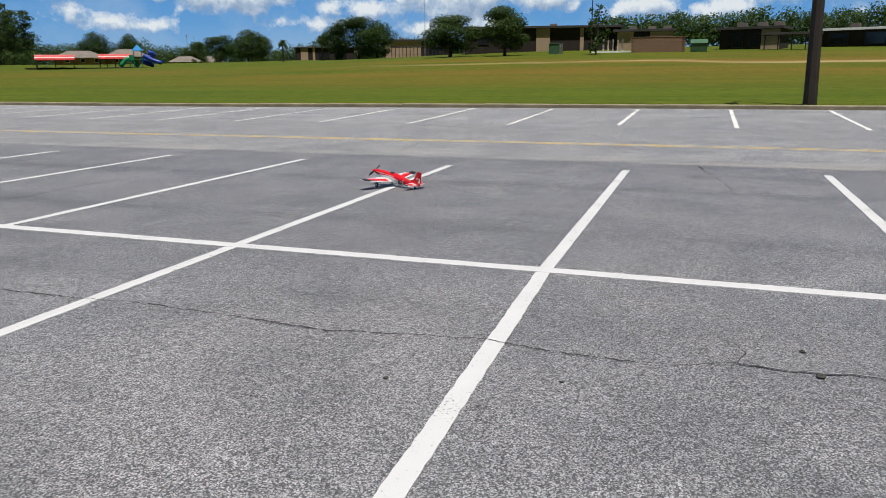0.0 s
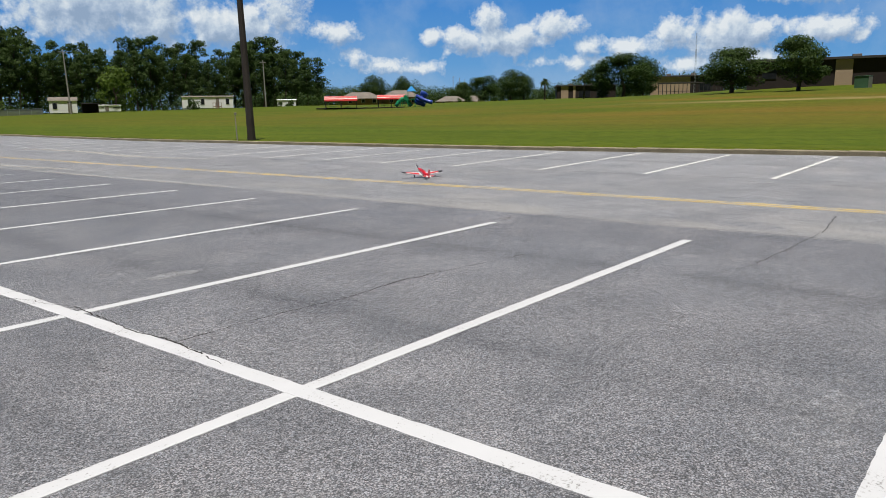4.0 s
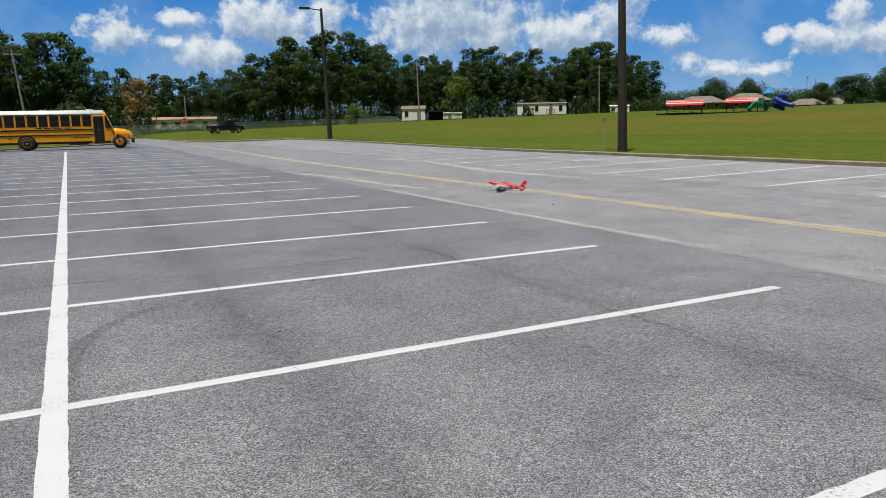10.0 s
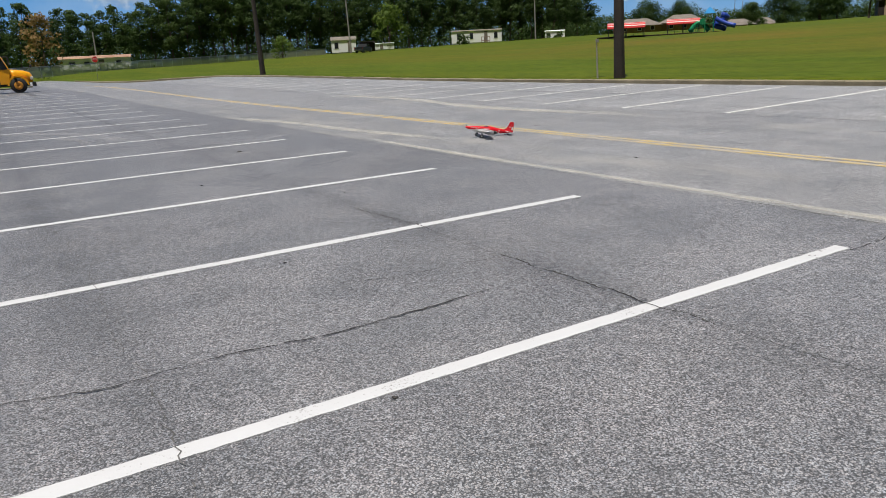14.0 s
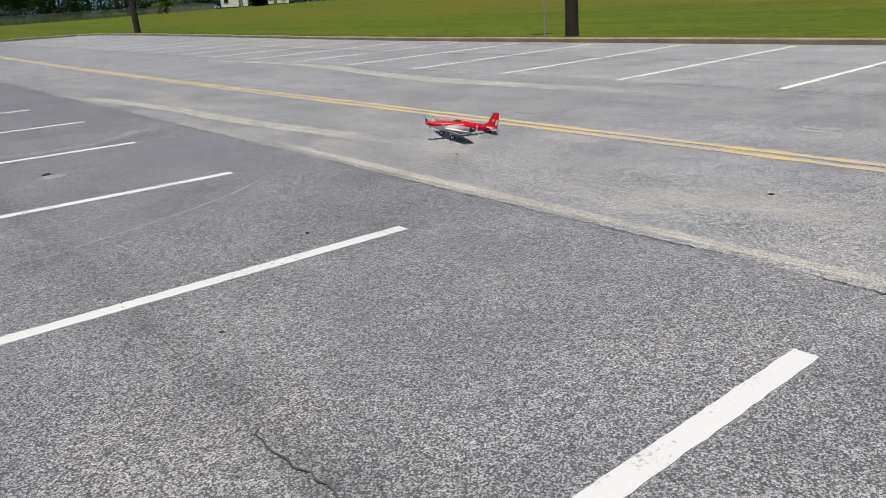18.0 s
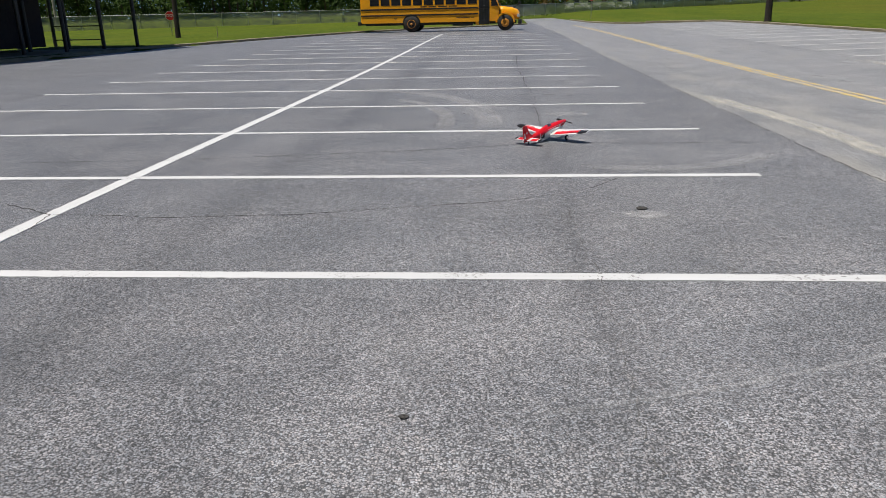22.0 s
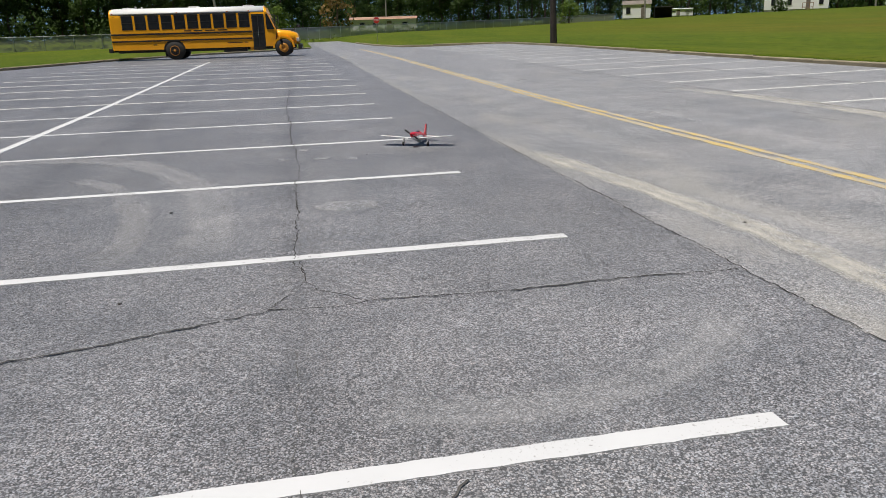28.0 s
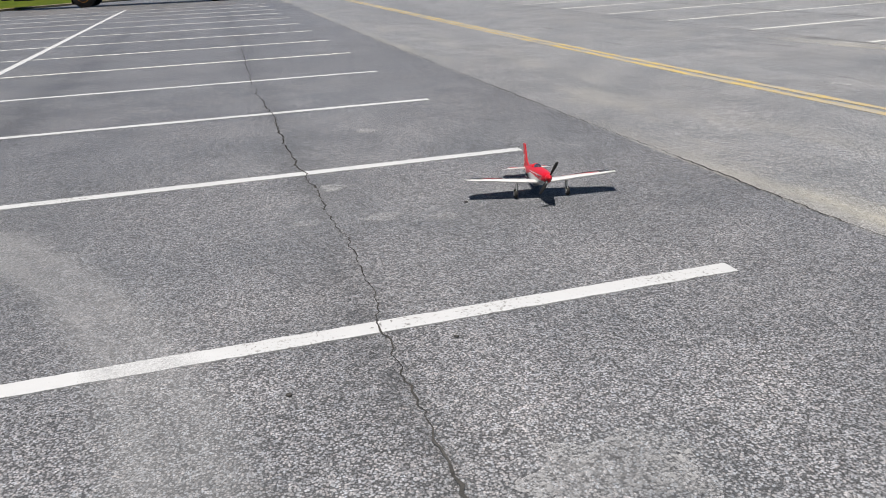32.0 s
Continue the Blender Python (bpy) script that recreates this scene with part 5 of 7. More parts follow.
# ---- trees ----
def leaf_cloud(name, clumps, per, size, mat, seed):
    """A crown as one mesh: clumps (centre, radii) covered with many small tilted leaf sprays that are shaded as a soft mass."""
    rnd = np.random.RandomState(seed)
    vs, fs, ns = [], [], []
    for (cx, cy, cz, rx, ry, rz) in clumps:
        n = max(8, int(per * (rx * ry + ry * rz + rx * rz) / 3))
        d = rnd.normal(size=(n, 3))
        d /= np.linalg.norm(d, axis=1)[:, None]
        r = 0.5 + 0.62 * rnd.rand(n) ** 0.5
        p = np.array([cx, cy, cz]) + d * r[:, None] * np.array([rx, ry, rz])
        nrm = d + 0.75 * rnd.normal(size=(n, 3)) + np.array([0, 0, 0.35])
        nrm /= np.linalg.norm(nrm, axis=1)[:, None]
        t = np.cross(nrm, rnd.normal(size=(n, 3)))
        t /= np.linalg.norm(t, axis=1)[:, None]
        b = np.cross(nrm, t)
        s = size * (0.55 + 0.8 * rnd.rand(n))[:, None]
        e = (0.3 + 0.5 * rnd.rand(n))[:, None]
        k = len(vs)
        q = np.stack([p - t * s, p - b * s * e + t * s * 0.2, p + t * s, p + b * s * e - t * s * 0.15], 1).reshape(-1, 3)
        vs.extend(q.tolist())
        fs.extend([(k + 4 * i, k + 4 * i + 1, k + 4 * i + 2, k + 4 * i + 3) for i in range(n)])
        soft = d + 0.45 * nrm + np.array([0, 0, 0.25])
        soft /= np.linalg.norm(soft, axis=1)[:, None]
        ns.extend(np.repeat(soft, 4, 0).tolist())
    me = bpy.data.meshes.new(name)
    me.from_pydata(vs, [], fs)
    me.polygons.foreach_set("use_smooth", [True] * len(me.polygons))
    me.normals_split_custom_set_from_vertices(ns)
    me.materials.append(mat)
    return me


def trunk_mesh(name, height, r, limbs, seed, fork=0.35):
    rnd = random.Random(seed)
    bm = BM()
    p = Vector((0, 0, -0.3))
    pts = [p]
    for k in range(1, 6):
        pts.append(Vector((rnd.uniform(-0.03, 0.03) * height, rnd.uniform(-0.03, 0.03) * height, height * k / 5)))
    for k in range(5):
        tube(bm, pts[k], pts[k + 1], r * (1.15 - k * 0.19), r * (1.15 - (k + 1) * 0.19), 7, k == 0)
    for k in range(limbs):
        h = height * (fork + (0.95 - fork) * (k + rnd.random()) / limbs)
        i = min(4, int(h / height * 5))
        t = h / height * 5 - i
        a = pts[i].lerp(pts[i + 1], t)
        ang = rnd.uniform(0, 6.28)
        ln = height * rnd.uniform(0.16, 0.3) * (1.15 - h / height)
        b = a + Vector((math.cos(ang) * ln, math.sin(ang) * ln, ln * rnd.uniform(0.3, 0.8)))
        tube(bm, a, b, r * 0.32, r * 0.12, 5, False)
    return mesh_of(name, bm, BARK)


def pine_kind(seed, h=22.0, fine=1.0):
    """Tall loblolly pine: long trunk, ragged rounded tufts heaped into a domed head, thinner below."""
    rnd = random.Random(seed)
    clumps = []
    base = h * rnd.uniform(0.12, 0.34)
    n = 44
    for k in range(n):
        t = ((k + rnd.random()) / n) ** 0.85
        z = base + (h - base) * t
        reach = h * 0.165 * math.sqrt(max(0.04, 1.0 - max(0.0, t - 0.45) ** 2 * 3.1)) * (0.55 + 0.45 * min(1.0, t * 2.2)) * rnd.uniform(0.3, 1.0)
        a = rnd.uniform(0, 6.28)
        r = h * rnd.uniform(0.05, 0.095) * (1.1 - 0.3 * t)
        clumps.append((math.cos(a) * reach, math.sin(a) * reach, min(z, h - r * 0.6), r, r, r * rnd.uniform(0.5, 0.75)))
    return leaf_cloud("crown", clumps, 82 * fine, 0.25 / math.sqrt(fine), PINE, seed), trunk_mesh("trunk", h * 0.95, 0.28, 10, seed, 0.3)


def broad_kind(seed, h=8.0, w=8.0, mat=None, low=0.16, size=0.14, per=270):
    """Round-headed oak: short trunk, spreading limbs, a lumpy domed crown."""
    rnd = random.Random(seed)
    clumps = []
    for k in range(30):
        a, t = rnd.uniform(0, 6.28), rnd.random()
        z = h * (low + (0.93 - low) * t)
        reach = w * 0.5 * math.sqrt(max(0.05, 1 - abs(2 * (z / h - low) / (1 - low) - 0.85) ** 2.2)) * math.sqrt(rnd.random()) * 0.86
        r = w * rnd.uniform(0.12, 0.2)
        clumps.append((math.cos(a) * reach, math.sin(a) * reach, z, r, r, r * 0.75))
    return leaf_cloud("crown", clumps, per, size, mat or OAKLEAF, seed), trunk_mesh("trunk", h * 0.8, w * 0.03, 9, seed, 0.25)


def plant_tree(name, label, crown, trunk, x, y, sx, sz, turn, group="", category="tree"):
    t = thing(name, label, category, pose(x, y, land_z(x, y) - 0.05, 0, 0, turn), group)
    for nm, me in (("trunk", trunk), ("crown", crown)):
        o = new(nm, me)
        o.parent = t
        o.scale = (sx, sx, sz)
    return t


# height of the wood's edge as seen from the lot: bearing, elevation, distance
WOOD = [(48, 6.0, 150), (36, 6.2, 150), (26, 6.6, 155), (20, 6.9, 160), (14.4, 6.87, 165), (12.5, 6.84, 165), (10.9, 6.1, 165), (9.6, 6.5, 165), (7.5, 6.45, 165), (6.6, 5.5, 165), (3.3, 6.5, 165), (1.3, 7.07, 165),
        (-1.2, 6.5, 165), (-2.1, 4.6, 180), (-4.9, 4.0, 200), (-7.8, 3.75, 215), (-10.4, 4.3, 220), (-12.4, 5.5, 225), (-15.5, 6.5, 230), (-18.7, 6.7, 230), (-21.3, 6.45, 230), (-23.2, 5.2, 235), (-26.4, 5.06, 240), (-28.9, 5.4, 245),
        (-31.2, 5.6, 250), (-34.7, 5.1, 252), (-35.6, 5.6, 252), (-38.2, 5.85, 252), (-41.5, 5.35, 250), (-43.0, 4.2, 250)]
PINES = [pine_kind(100 + k) for k in range(6)]
BACK_PINES = [pine_kind(140 + k, fine=0.42) for k in range(4)]


def wood_at(b):
    for (b0, e0, d0), (b1, e1, d1) in zip(WOOD, WOOD[1:]):
        if b1 <= b <= b0:
            t = (b0 - b) / (b0 - b1)
            return e0 + (e1 - e0) * t, d0 + (d1 - d0) * t
    return WOOD[-1][1:]


rnd = random.Random(5)
for row, (gap, back, tall) in enumerate(((1.3, 0, 0.88), (1.25, 12, 1.0))):
    b = 47.0 - 0.4 * row
    while b > -42.6:
        e, d = wood_at(b)
        d += back + rnd.uniform(-3, 3)
        x, y = 0.1 - d * math.sin(radians(b)), 9.0 + d * math.cos(radians(b))
        top = 1.6 + d * math.tan(radians(e)) - land_z(x, y)
        sz = top / 22.0 * tall * rnd.uniform(0.78, 1.06)
        crown, trunk = PINES[rnd.randrange(6)] if row == 0 else BACK_PINES[rnd.randrange(4)]
        plant_tree("pine_tree", "tall dark green pine at the edge of the wood", crown, trunk, x, y, sz * rnd.uniform(0.9, 1.12), sz, rnd.uniform(0, 360), "pines of the wood")
        b -= gap * 165 / d * rnd.uniform(0.75, 1.25)

# undergrowth along the foot of the wood and distant woods behind everything
clumps = []
for k in range(330):
    b = 48 - 91.0 * k / 330
    e, d = wood_at(b)
    for j in range(2):
        dd = d + rnd.uniform(-6, 16)
        x, y = 0.1 - dd * math.sin(radians(b)), 9.0 + dd * math.cos(radians(b))
        r = rnd.uniform(1.2, 2.6)
        clumps.append((x, y, land_z(x, y) + rnd.uniform(0.6, 3.2 + 2.5 * j), r, r, r * 0.9))
for k in range(300):
    b = 48 - 91.0 * k / 300
    e, d = wood_at(b)
    dd = d + rnd.uniform(24, 34)
    x, y = 0.1 - dd * math.sin(radians(b)), 9.0 + dd * math.cos(radians(b))
    for j in range(3):
        r = rnd.uniform(1.8, 3.0)
        clumps.append((x, y, land_z(x, y) + 1.0 + 2.8 * j + rnd.uniform(-0.8, 0.8), r, r, r))
me = leaf_cloud("undergrowth", clumps, 24, 0.3, PINE, 77)
tagged(new("undergrowth", me), "dense dark green undergrowth at the foot of the wood", "bushes", kind="stuff")
clumps = []
for k in range(420):
    b = -37 - 84.0 * k / 420 + rnd.uniform(-0.3, 0.3)
    d = rnd.uniform(330, 380) if b > -83 else rnd.uniform(190, 215)
    x, y = -4 - d * math.sin(radians(b)), 2 + d * math.cos(radians(b))
    z0 = land_z(x, y)
    h = (d * math.tan(radians(1.5 + 0.9 * noise.noise((b * 0.35, 1.7, 0)) if b > -83 else 2.1 + 0.75 * noise.noise((b * 0.6, 1.7, 0)))))
    for j in range(3):
        r = rnd.uniform(2.2, 4.2) * (1.15 if b > -83 else 0.8)
        clumps.append((x + rnd.uniform(-2, 2), y + rnd.uniform(-2, 2), z0 + 1.0 + (h - 1.5) * (j + rnd.random() * 0.9) / 3, r, r, r * 0.8))
me = leaf_cloud("distant_woods", clumps, 17, 0.36, PINE, 78)
tagged(new("distant_woods", me), "dark green woods on the far skyline", "woods", kind="stuff")


def seen_from(cx, cy, bearing, d):
    return cx - d * math.sin(radians(bearing)), cy + d * math.cos(radians(bearing))


OAKS = [broad_kind(300 + k) for k in range(4)]
# bearing, distance, height, width
for b, d, h, w, nm in ((-75.9, 104, 6.3, 7.5, "round-headed oak standing on the school lawn"), (-71.7, 108, 5.7, 9.4, "round-headed oak standing on the school lawn"),
                       (-64.5, 172, 9.2, 12.0, "broad oak with a wide dense crown"), (-62.9, 176, 8.4, 8.0, "broad oak with a wide dense crown"), (-66.0, 180, 8.6, 8.5, "broad oak with a wide dense crown"),
                       (-56.4, 235, 8.8, 12.0, "broad dark oak beyond the playground"), (-54.4, 250, 8.4, 11.0, "broad dark oak beyond the playground"), (-57.4, 240, 7.4, 7.0, "broad dark oak beyond the playground"),
                       (-46.0, 300, 12, 13, "oak behind the play shelters"), (-48.3, 310, 12, 10, "oak behind the play shelters"), (-52.8, 320, 10, 10, "oak behind the houses")):
    x, y = seen_from(-3.9, 0.5, b, d)
    crown, trunk = OAKS[int(abs(b) * 7) % 4]
    plant_tree("oak_tree", nm, crown, trunk, x, y, w / 8.0, h / 8.0, b * 37, "oaks on the lawn")
cone_c, cone_t = broad_kind(320, 8.0, 4.2, OAKLEAF, 0.1, 0.24, 60)
x, y = seen_from(-3.9, 0.5, -82.8, 99)
plant_tree("holly_tree", "dense upright dark green tree before the school", cone_c, cone_t, x, y, 0.85, 0.83, 20)
rust_c, rust_t = broad_kind(321, 8.0, 5.5, RUSTLEAF, 0.12, 0.22, 60)
x, y = seen_from(0.2, 10.3, -4.8, 150)
plant_tree("browned_tree", "tree with browned rusty leaves beside the mobile home", rust_c, rust_t, x, y, 1.2, 1.25, 20)
lite_c, lite_t = broad_kind(322, 8.0, 7.0, LIGHTLEAF, 0.06, 0.24, 60)
for b, d, s, h in ((-27.9, 232, 1.5, 1.6), (-20.1, 185, 0.75, 0.62), (-35.0, 240, 0.5, 0.4), (-1.0, 148, 0.6, 0.6)):
    x, y = seen_from(0.0, 7.9, b, d)
    plant_tree("leafy_tree", "fresh green rounded tree before the wood", lite_c, lite_t, x, y, s, h, b * 11, "light green trees")
bush_c, bush_t = broad_kind(323, 3.0, 4.0, OAKLEAF, 0.05, 0.3, 40)
for b, d, s in ((-33.2, 205, 0.9), (-31.2, 212, 0.45), (-38.0, 215, 0.3), (-54.0, 250, 0.8), (-55.0, 240, 0.55), (-53.3, 262, 0.7), (-29.0, 225, 0.5), (-40.35, 239, 0.75), (-39.5, 240, 0.6), (-40.0, 236, 0.4)):
    x, y = seen_from(0.0, 7.9, b, d)
    plant_tree("shrub", "low rounded dark green shrub on the lawn", bush_c, bush_t, x, y, s, s, b * 17, "shrubs", "shrub")


def palm_tree(x, y, h, seed):
    rnd = random.Random(seed)
    t = thing("palm_tree", "cabbage palm with a ball of drooping fronds", "palm", pose(x, y, land_z(x, y) - 0.05), "palms")
    bm = BM()
    for k in range(6):
        tube(bm, (0.03 * k, 0, h * 0.72 * k / 6), (0.03 * (k + 1), 0, h * 0.72 * (k + 1) / 6), 0.26 - 0.012 * k, 0.25 - 0.012 * k, 9, False)
    part("trunk", bm, BARK, t)
    for k in range(34):
        a, up = rnd.uniform(0, 6.28), rnd.uniform(-0.9, 1.3)
        bm = BM()
        ln = h * 0.24 * rnd.uniform(0.8, 1.15)
        prev = None
        for j in range(6):
            s = j / 5
            c = Vector((0.18 + math.cos(a) * ln * s * math.cos(up * 0.8), math.sin(a) * ln * s * math.cos(up * 0.8), h * 0.73 + ln * (math.sin(up * 0.8) * s - 0.55 * s * s)))
            wv = Vector((-math.sin(a), math.cos(a), 0)) * (0.05 + 0.55 * math.sin(math.pi * min(1, s * 0.9 + 0.08))) * h * 0.09
            row = [bm.verts.new(c - wv), bm.verts.new(c + Vector((0, 0, 0.06))), bm.verts.new(c + wv)]
            if prev:
                bm.faces.new((prev[0], prev[1], row[1], row[0]))
                bm.faces.new((prev[1], prev[2], row[2], row[1]))
            prev = row
        part("frond", bm, PALMLEAF, t)


palm_tree(*seen_from(-3.9, 0.5, -58.9, 215), 7.4, 1)
palm_tree(*seen_from(-3.9, 0.5, -61.8, 215), 8.4, 2)

# grass tufts along the kerb
rs = np.random.RandomState(3)
vs, fs = [], []
for k in range(9000):
    y = rs.uniform(-25, 79)
    x = 19.77 + abs(rs.normal(0, 0.14)) + (rs.rand() < 0.25) * rs.uniform(0, 1.5)
    z, a, h = land_z(x, y) - 0.01, rs.uniform(0, 6.28), rs.uniform(0.02, 0.055)
    dx, dy = math.cos(a) * 0.012, math.sin(a) * 0.012
    lx, ly = rs.normal(0, 0.03), rs.normal(0, 0.03)
    n = len(vs)
    vs += [(x - dx, y - dy, z), (x + dx, y + dy, z), (x + lx, y + ly, z + h)]
    fs.append((n, n + 1, n + 2))
me = bpy.data.meshes.new("grass_tufts")
me.from_pydata(vs, [], fs)
me.materials.append(GRASS)
tagged(new("grass_tufts", me), "uneven grass blades along the kerb", "grass", kind="stuff")


# ---- buildings and fixtures round the lawn ----
BROWNBRICK = mottled("dark_brown_brick", (0.014, 0.009, 0.008), (0.034, 0.022, 0.019), 9, 0.6, 0.85, 0.2)
TANWALL = mottled("tan_wall_panel", (0.36, 0.26, 0.18), (0.48, 0.36, 0.26), 8, 0.5, 0.85, 0.1)
REDBRICK = mottled("brown_brick", (0.2, 0.12, 0.08), (0.32, 0.2, 0.14), 10, 0.7, 0.85, 0.2)
WHITEWALL = mottled("white_siding", (0.87, 0.89, 0.92), (0.93, 0.94, 0.96), 8, 0.4, 0.6, 0.05)
DARKROOF = mottled("dark_roofing", (0.035, 0.033, 0.033), (0.085, 0.08, 0.078), 6, 0.4, 0.9, 0.1)
GREYROOF = mottled("grey_shingles", (0.13, 0.115, 0.1), (0.26, 0.23, 0.2), 7, 0.5, 0.9, 0.2)
RUSTROOF = mottled("rusted_sheet_roof", (0.24, 0.1, 0.055), (0.5, 0.36, 0.27), 5, 0.5, 0.7, 0.1)
REDMETAL = mottled("red_shelter_roof", (0.62, 0.03, 0.03), (0.72, 0.06, 0.055), 20, 0.8, 0.4, 0.02)
PALERED = mottled("faded_red_stripe", (0.72, 0.42, 0.4), (0.8, 0.55, 0.52), 20, 0.8, 0.4, 0.02)
GREENPLASTIC = mottled("green_play_plastic", (0.01, 0.2, 0.09), (0.02, 0.3, 0.14), 20, 1, 0.4, 0.02)
BLUEPLASTIC = mottled("blue_play_plastic", (0.012, 0.04, 0.3), (0.02, 0.07, 0.42), 20, 1, 0.35, 0.02)
CYANPLASTIC = mottled("bright_blue_roof", (0.01, 0.2, 0.5), (0.015, 0.26, 0.6), 20, 1, 0.8, 0.02)
GREENBOX = mottled("green_enamel", (0.05, 0.12, 0.07), (0.08, 0.17, 0.1), 20, 2, 0.5, 0.02)
SIGNRED = mottled("stop_sign_red", (0.5, 0.015, 0.02), (0.6, 0.03, 0.03), 20, 2, 0.4, 0.0)
SIGNWHITE = mottled("sign_white", (0.75, 0.75, 0.75), (0.82, 0.82, 0.82), 20, 2, 0.4, 0.0)


def facing(cx, cy, bearing, d, turn=0.0):
    """A pose on the ground at a bearing and distance from a viewpoint, x to the viewer's right, y away from the viewer."""
    x, y = seen_from(cx, cy, bearing, d)
    return pose(x, y, land_z(x, y) - 0.06, 0, 0, bearing + turn)


def block(parent, name, x0, x1, y0, y1, z0, z1, mat, label="", bevel=0.02):
    return part(name, box(BM(), x0, x1, y0, y1, z0, z1, bevel), mat, parent, label)


def school_wing(m, w, depth, h, panels, windows, label, roofmat=DARKROOF, wall=BROWNBRICK):
    s = thing("school_building", label, "school building", m, "school wings")
    block(s, "wall", -w / 2, w / 2, 0, depth, -0.6, h, wall)
    block(s, "roof", -w / 2 - 0.4, w / 2 + 0.4, -0.5, depth + 0.5, h, h + 0.35, roofmat, "flat roof with a dark fascia")
    for x0, x1 in panels:
        block(s, "wall_panel", x0, x1, -0.12, 0.0, 0, h - 0.02, TANWALL, "tan wall panel")
    for x0, x1, z0, z1 in windows:
        f = block(s, "window", x0, x1, -0.06, 0.0, z0, z1, BLACKSTEEL, "", 0.01)
        block(f, "pane", x0 + 0.08, x1 - 0.08, -0.08, -0.055, z0 + 0.08, z1 - 0.08, DARKGLASS, "", 0)
    for x in (-w * 0.28, w * 0.06, w * 0.33):
        block(s, "roof_unit", x, x + 1.2, depth * 0.3, depth * 0.3 + 1.2, h + 0.35, h + 1.0, GREYROOF, "rooftop unit")
    return s


# main wing, facing the lot; far wing beyond the walkway; low blocks to the south
school_wing(facing(-3.9, 0.5, -77.2, 123, 1) @ Matrix.Translation((3.0, 0, 0)), 25, 18, 3.75, [(-0.9, 1.3), (6.1, 6.7)], [(-10.5, -8.5, 1.2, 2.6), (-6.5, -4.5, 1.2, 2.6)], "long dark brick school wing with tan panels")
school_wing(facing(-5.4, -1.1, -85.4, 120, 0), 8.5, 14, 2.75, [(-4.0, -1.6), (0.8, 4.2)], [(-1.2, 0.2, 0.2, 2.4)], "dark brick school block with tan panels")
school_wing(facing(-5.4, -1.1, -92.5, 112, -12), 7.8, 6, 2.7, [(1.5, 3.85)], [(-2.2, -0.8, 0.3, 2.2), (0.0, 1.3, 0.3, 2.2)], "small dark brick block with a tan end")
wing = school_wing(facing(-5.4, -1.1, -100.5, 118, -10), 17, 12, 2.35, [], [(-6.5, -4.0, 0.4, 2.0), (-2.0, 0.5, 0.4, 2.0), (3.0, 5.0, 0.4, 2.0)], "low dark building with a white fascia")
block(wing, "fascia", -8.9, 8.9, -0.58, -0.5, 2.3, 2.62, WHITEWALL, "white fascia board")
school_wing(facing(-3.9, 0.5, -69.0, 205, 0), 18, 14, 4.6, [(-8.8, 1.0)], [(3, 6, 1, 3)], "tan walled school hall behind the walkway")
school_wing(facing(-3.9, 0.5, -62.0, 265, 4), 20, 14, 4.3, [(-8.5, -6.0), (-4.4, -3.6)], [(-2.5, 1.5, 0.4, 2.8), (3.5, 7.5, 0.4, 2.8)], "dark school wing with tan panels")

# covered walkways with rows of posts
for cxy, b, d, w, n in (((-3.9, 0.5), -70.0, 180, 19, 22), ((-5.4, -1.1), -95.2, 108, 7.0, 5)):
    s = thing("covered_walkway", "flat-roofed walkway on dark posts", "walkway", facing(*cxy, b, d), "covered walkways")
    hh = 2.5 if n > 6 else 1.9
    block(s, "roof", -w / 2, w / 2, -1.2, 1.2, hh, hh + 0.28, DARKROOF)
    for k in range(n):
        x = -w / 2 + 0.3 + (w - 0.6) * k / (n - 1)
        part("post", tube(BM(), (x, -1.0, -0.2), (x, -1.0, hh), 0.08), BLACKSTEEL, s)
    block(s, "rail", -w / 2, w / 2, -1.03, -0.97, 0.75, 0.82, BLACKSTEEL)

# brick screen, transformer box, dumpster, benches of pipework
s = thing("brick_screen", "low brown brick screen wall", "wall", facing(-5.4, -1.1, -86.4, 106))
m_brick = box(BM(), 0, 0.6, 0, 0.09, 0, 0.19, 0.008)
brick_me = mesh_of("brick", m_brick, REDBRICK)
block(s, "core", -3.45, 3.45, 0.03, 0.3, -0.3, 2.0, REDBRICK)
for r in range(10):
    for k in range(12):
        x = -3.55 + 0.6 * k + (0.3 if r % 2 else 0)
        if x + 0.58 > 3.6:
            continue
        o = new("brick", brick_me)
        o.parent, o.location, o.scale = s, (x, -0.04, r * 0.2), (0.97, 1, 1)
block(s, "coping", -3.6, 3.65, -0.08, 0.34, 2.0, 2.08, REDBRICK)
s = thing("transformer_box", "green steel transformer box with a pale side", "transformer", facing(-3.9, 0.5, -79.65, 106, -20))
block(s, "cabinet", -0.85, 0.7, 0, 1.4, 0, 1.45, GREENBOX, "", 0.04)
block(s, "lid", -0.9, 0.75, -0.05, 1.45, 1.45, 1.53, GREENBOX, "", 0.02)
block(s, "side_panel", 0.7, 0.76, 0.1, 1.3, 0.1, 1.4, GALV, "pale side panel")
block(s, "plinth", -1.0, 0.95, -0.15, 1.6, -0.1, 0.06, KERB)
s = thing("dumpster", "green steel dumpster with a sloping lid", "dumpster", facing(-5.4, -1.1, -89.2, 104))
part("bin", loft(BM(), [[(-1, 0, 0.1), (1, 0, 0.1), (1.05, 1.5, 0.1), (-1.05, 1.5, 0.1)], [(-1.05, -0.1, 1.1), (1.05, -0.1, 1.1), (1.05, 1.5, 1.6), (-1.05, 1.5, 1.6)]]), GREENBOX, s)
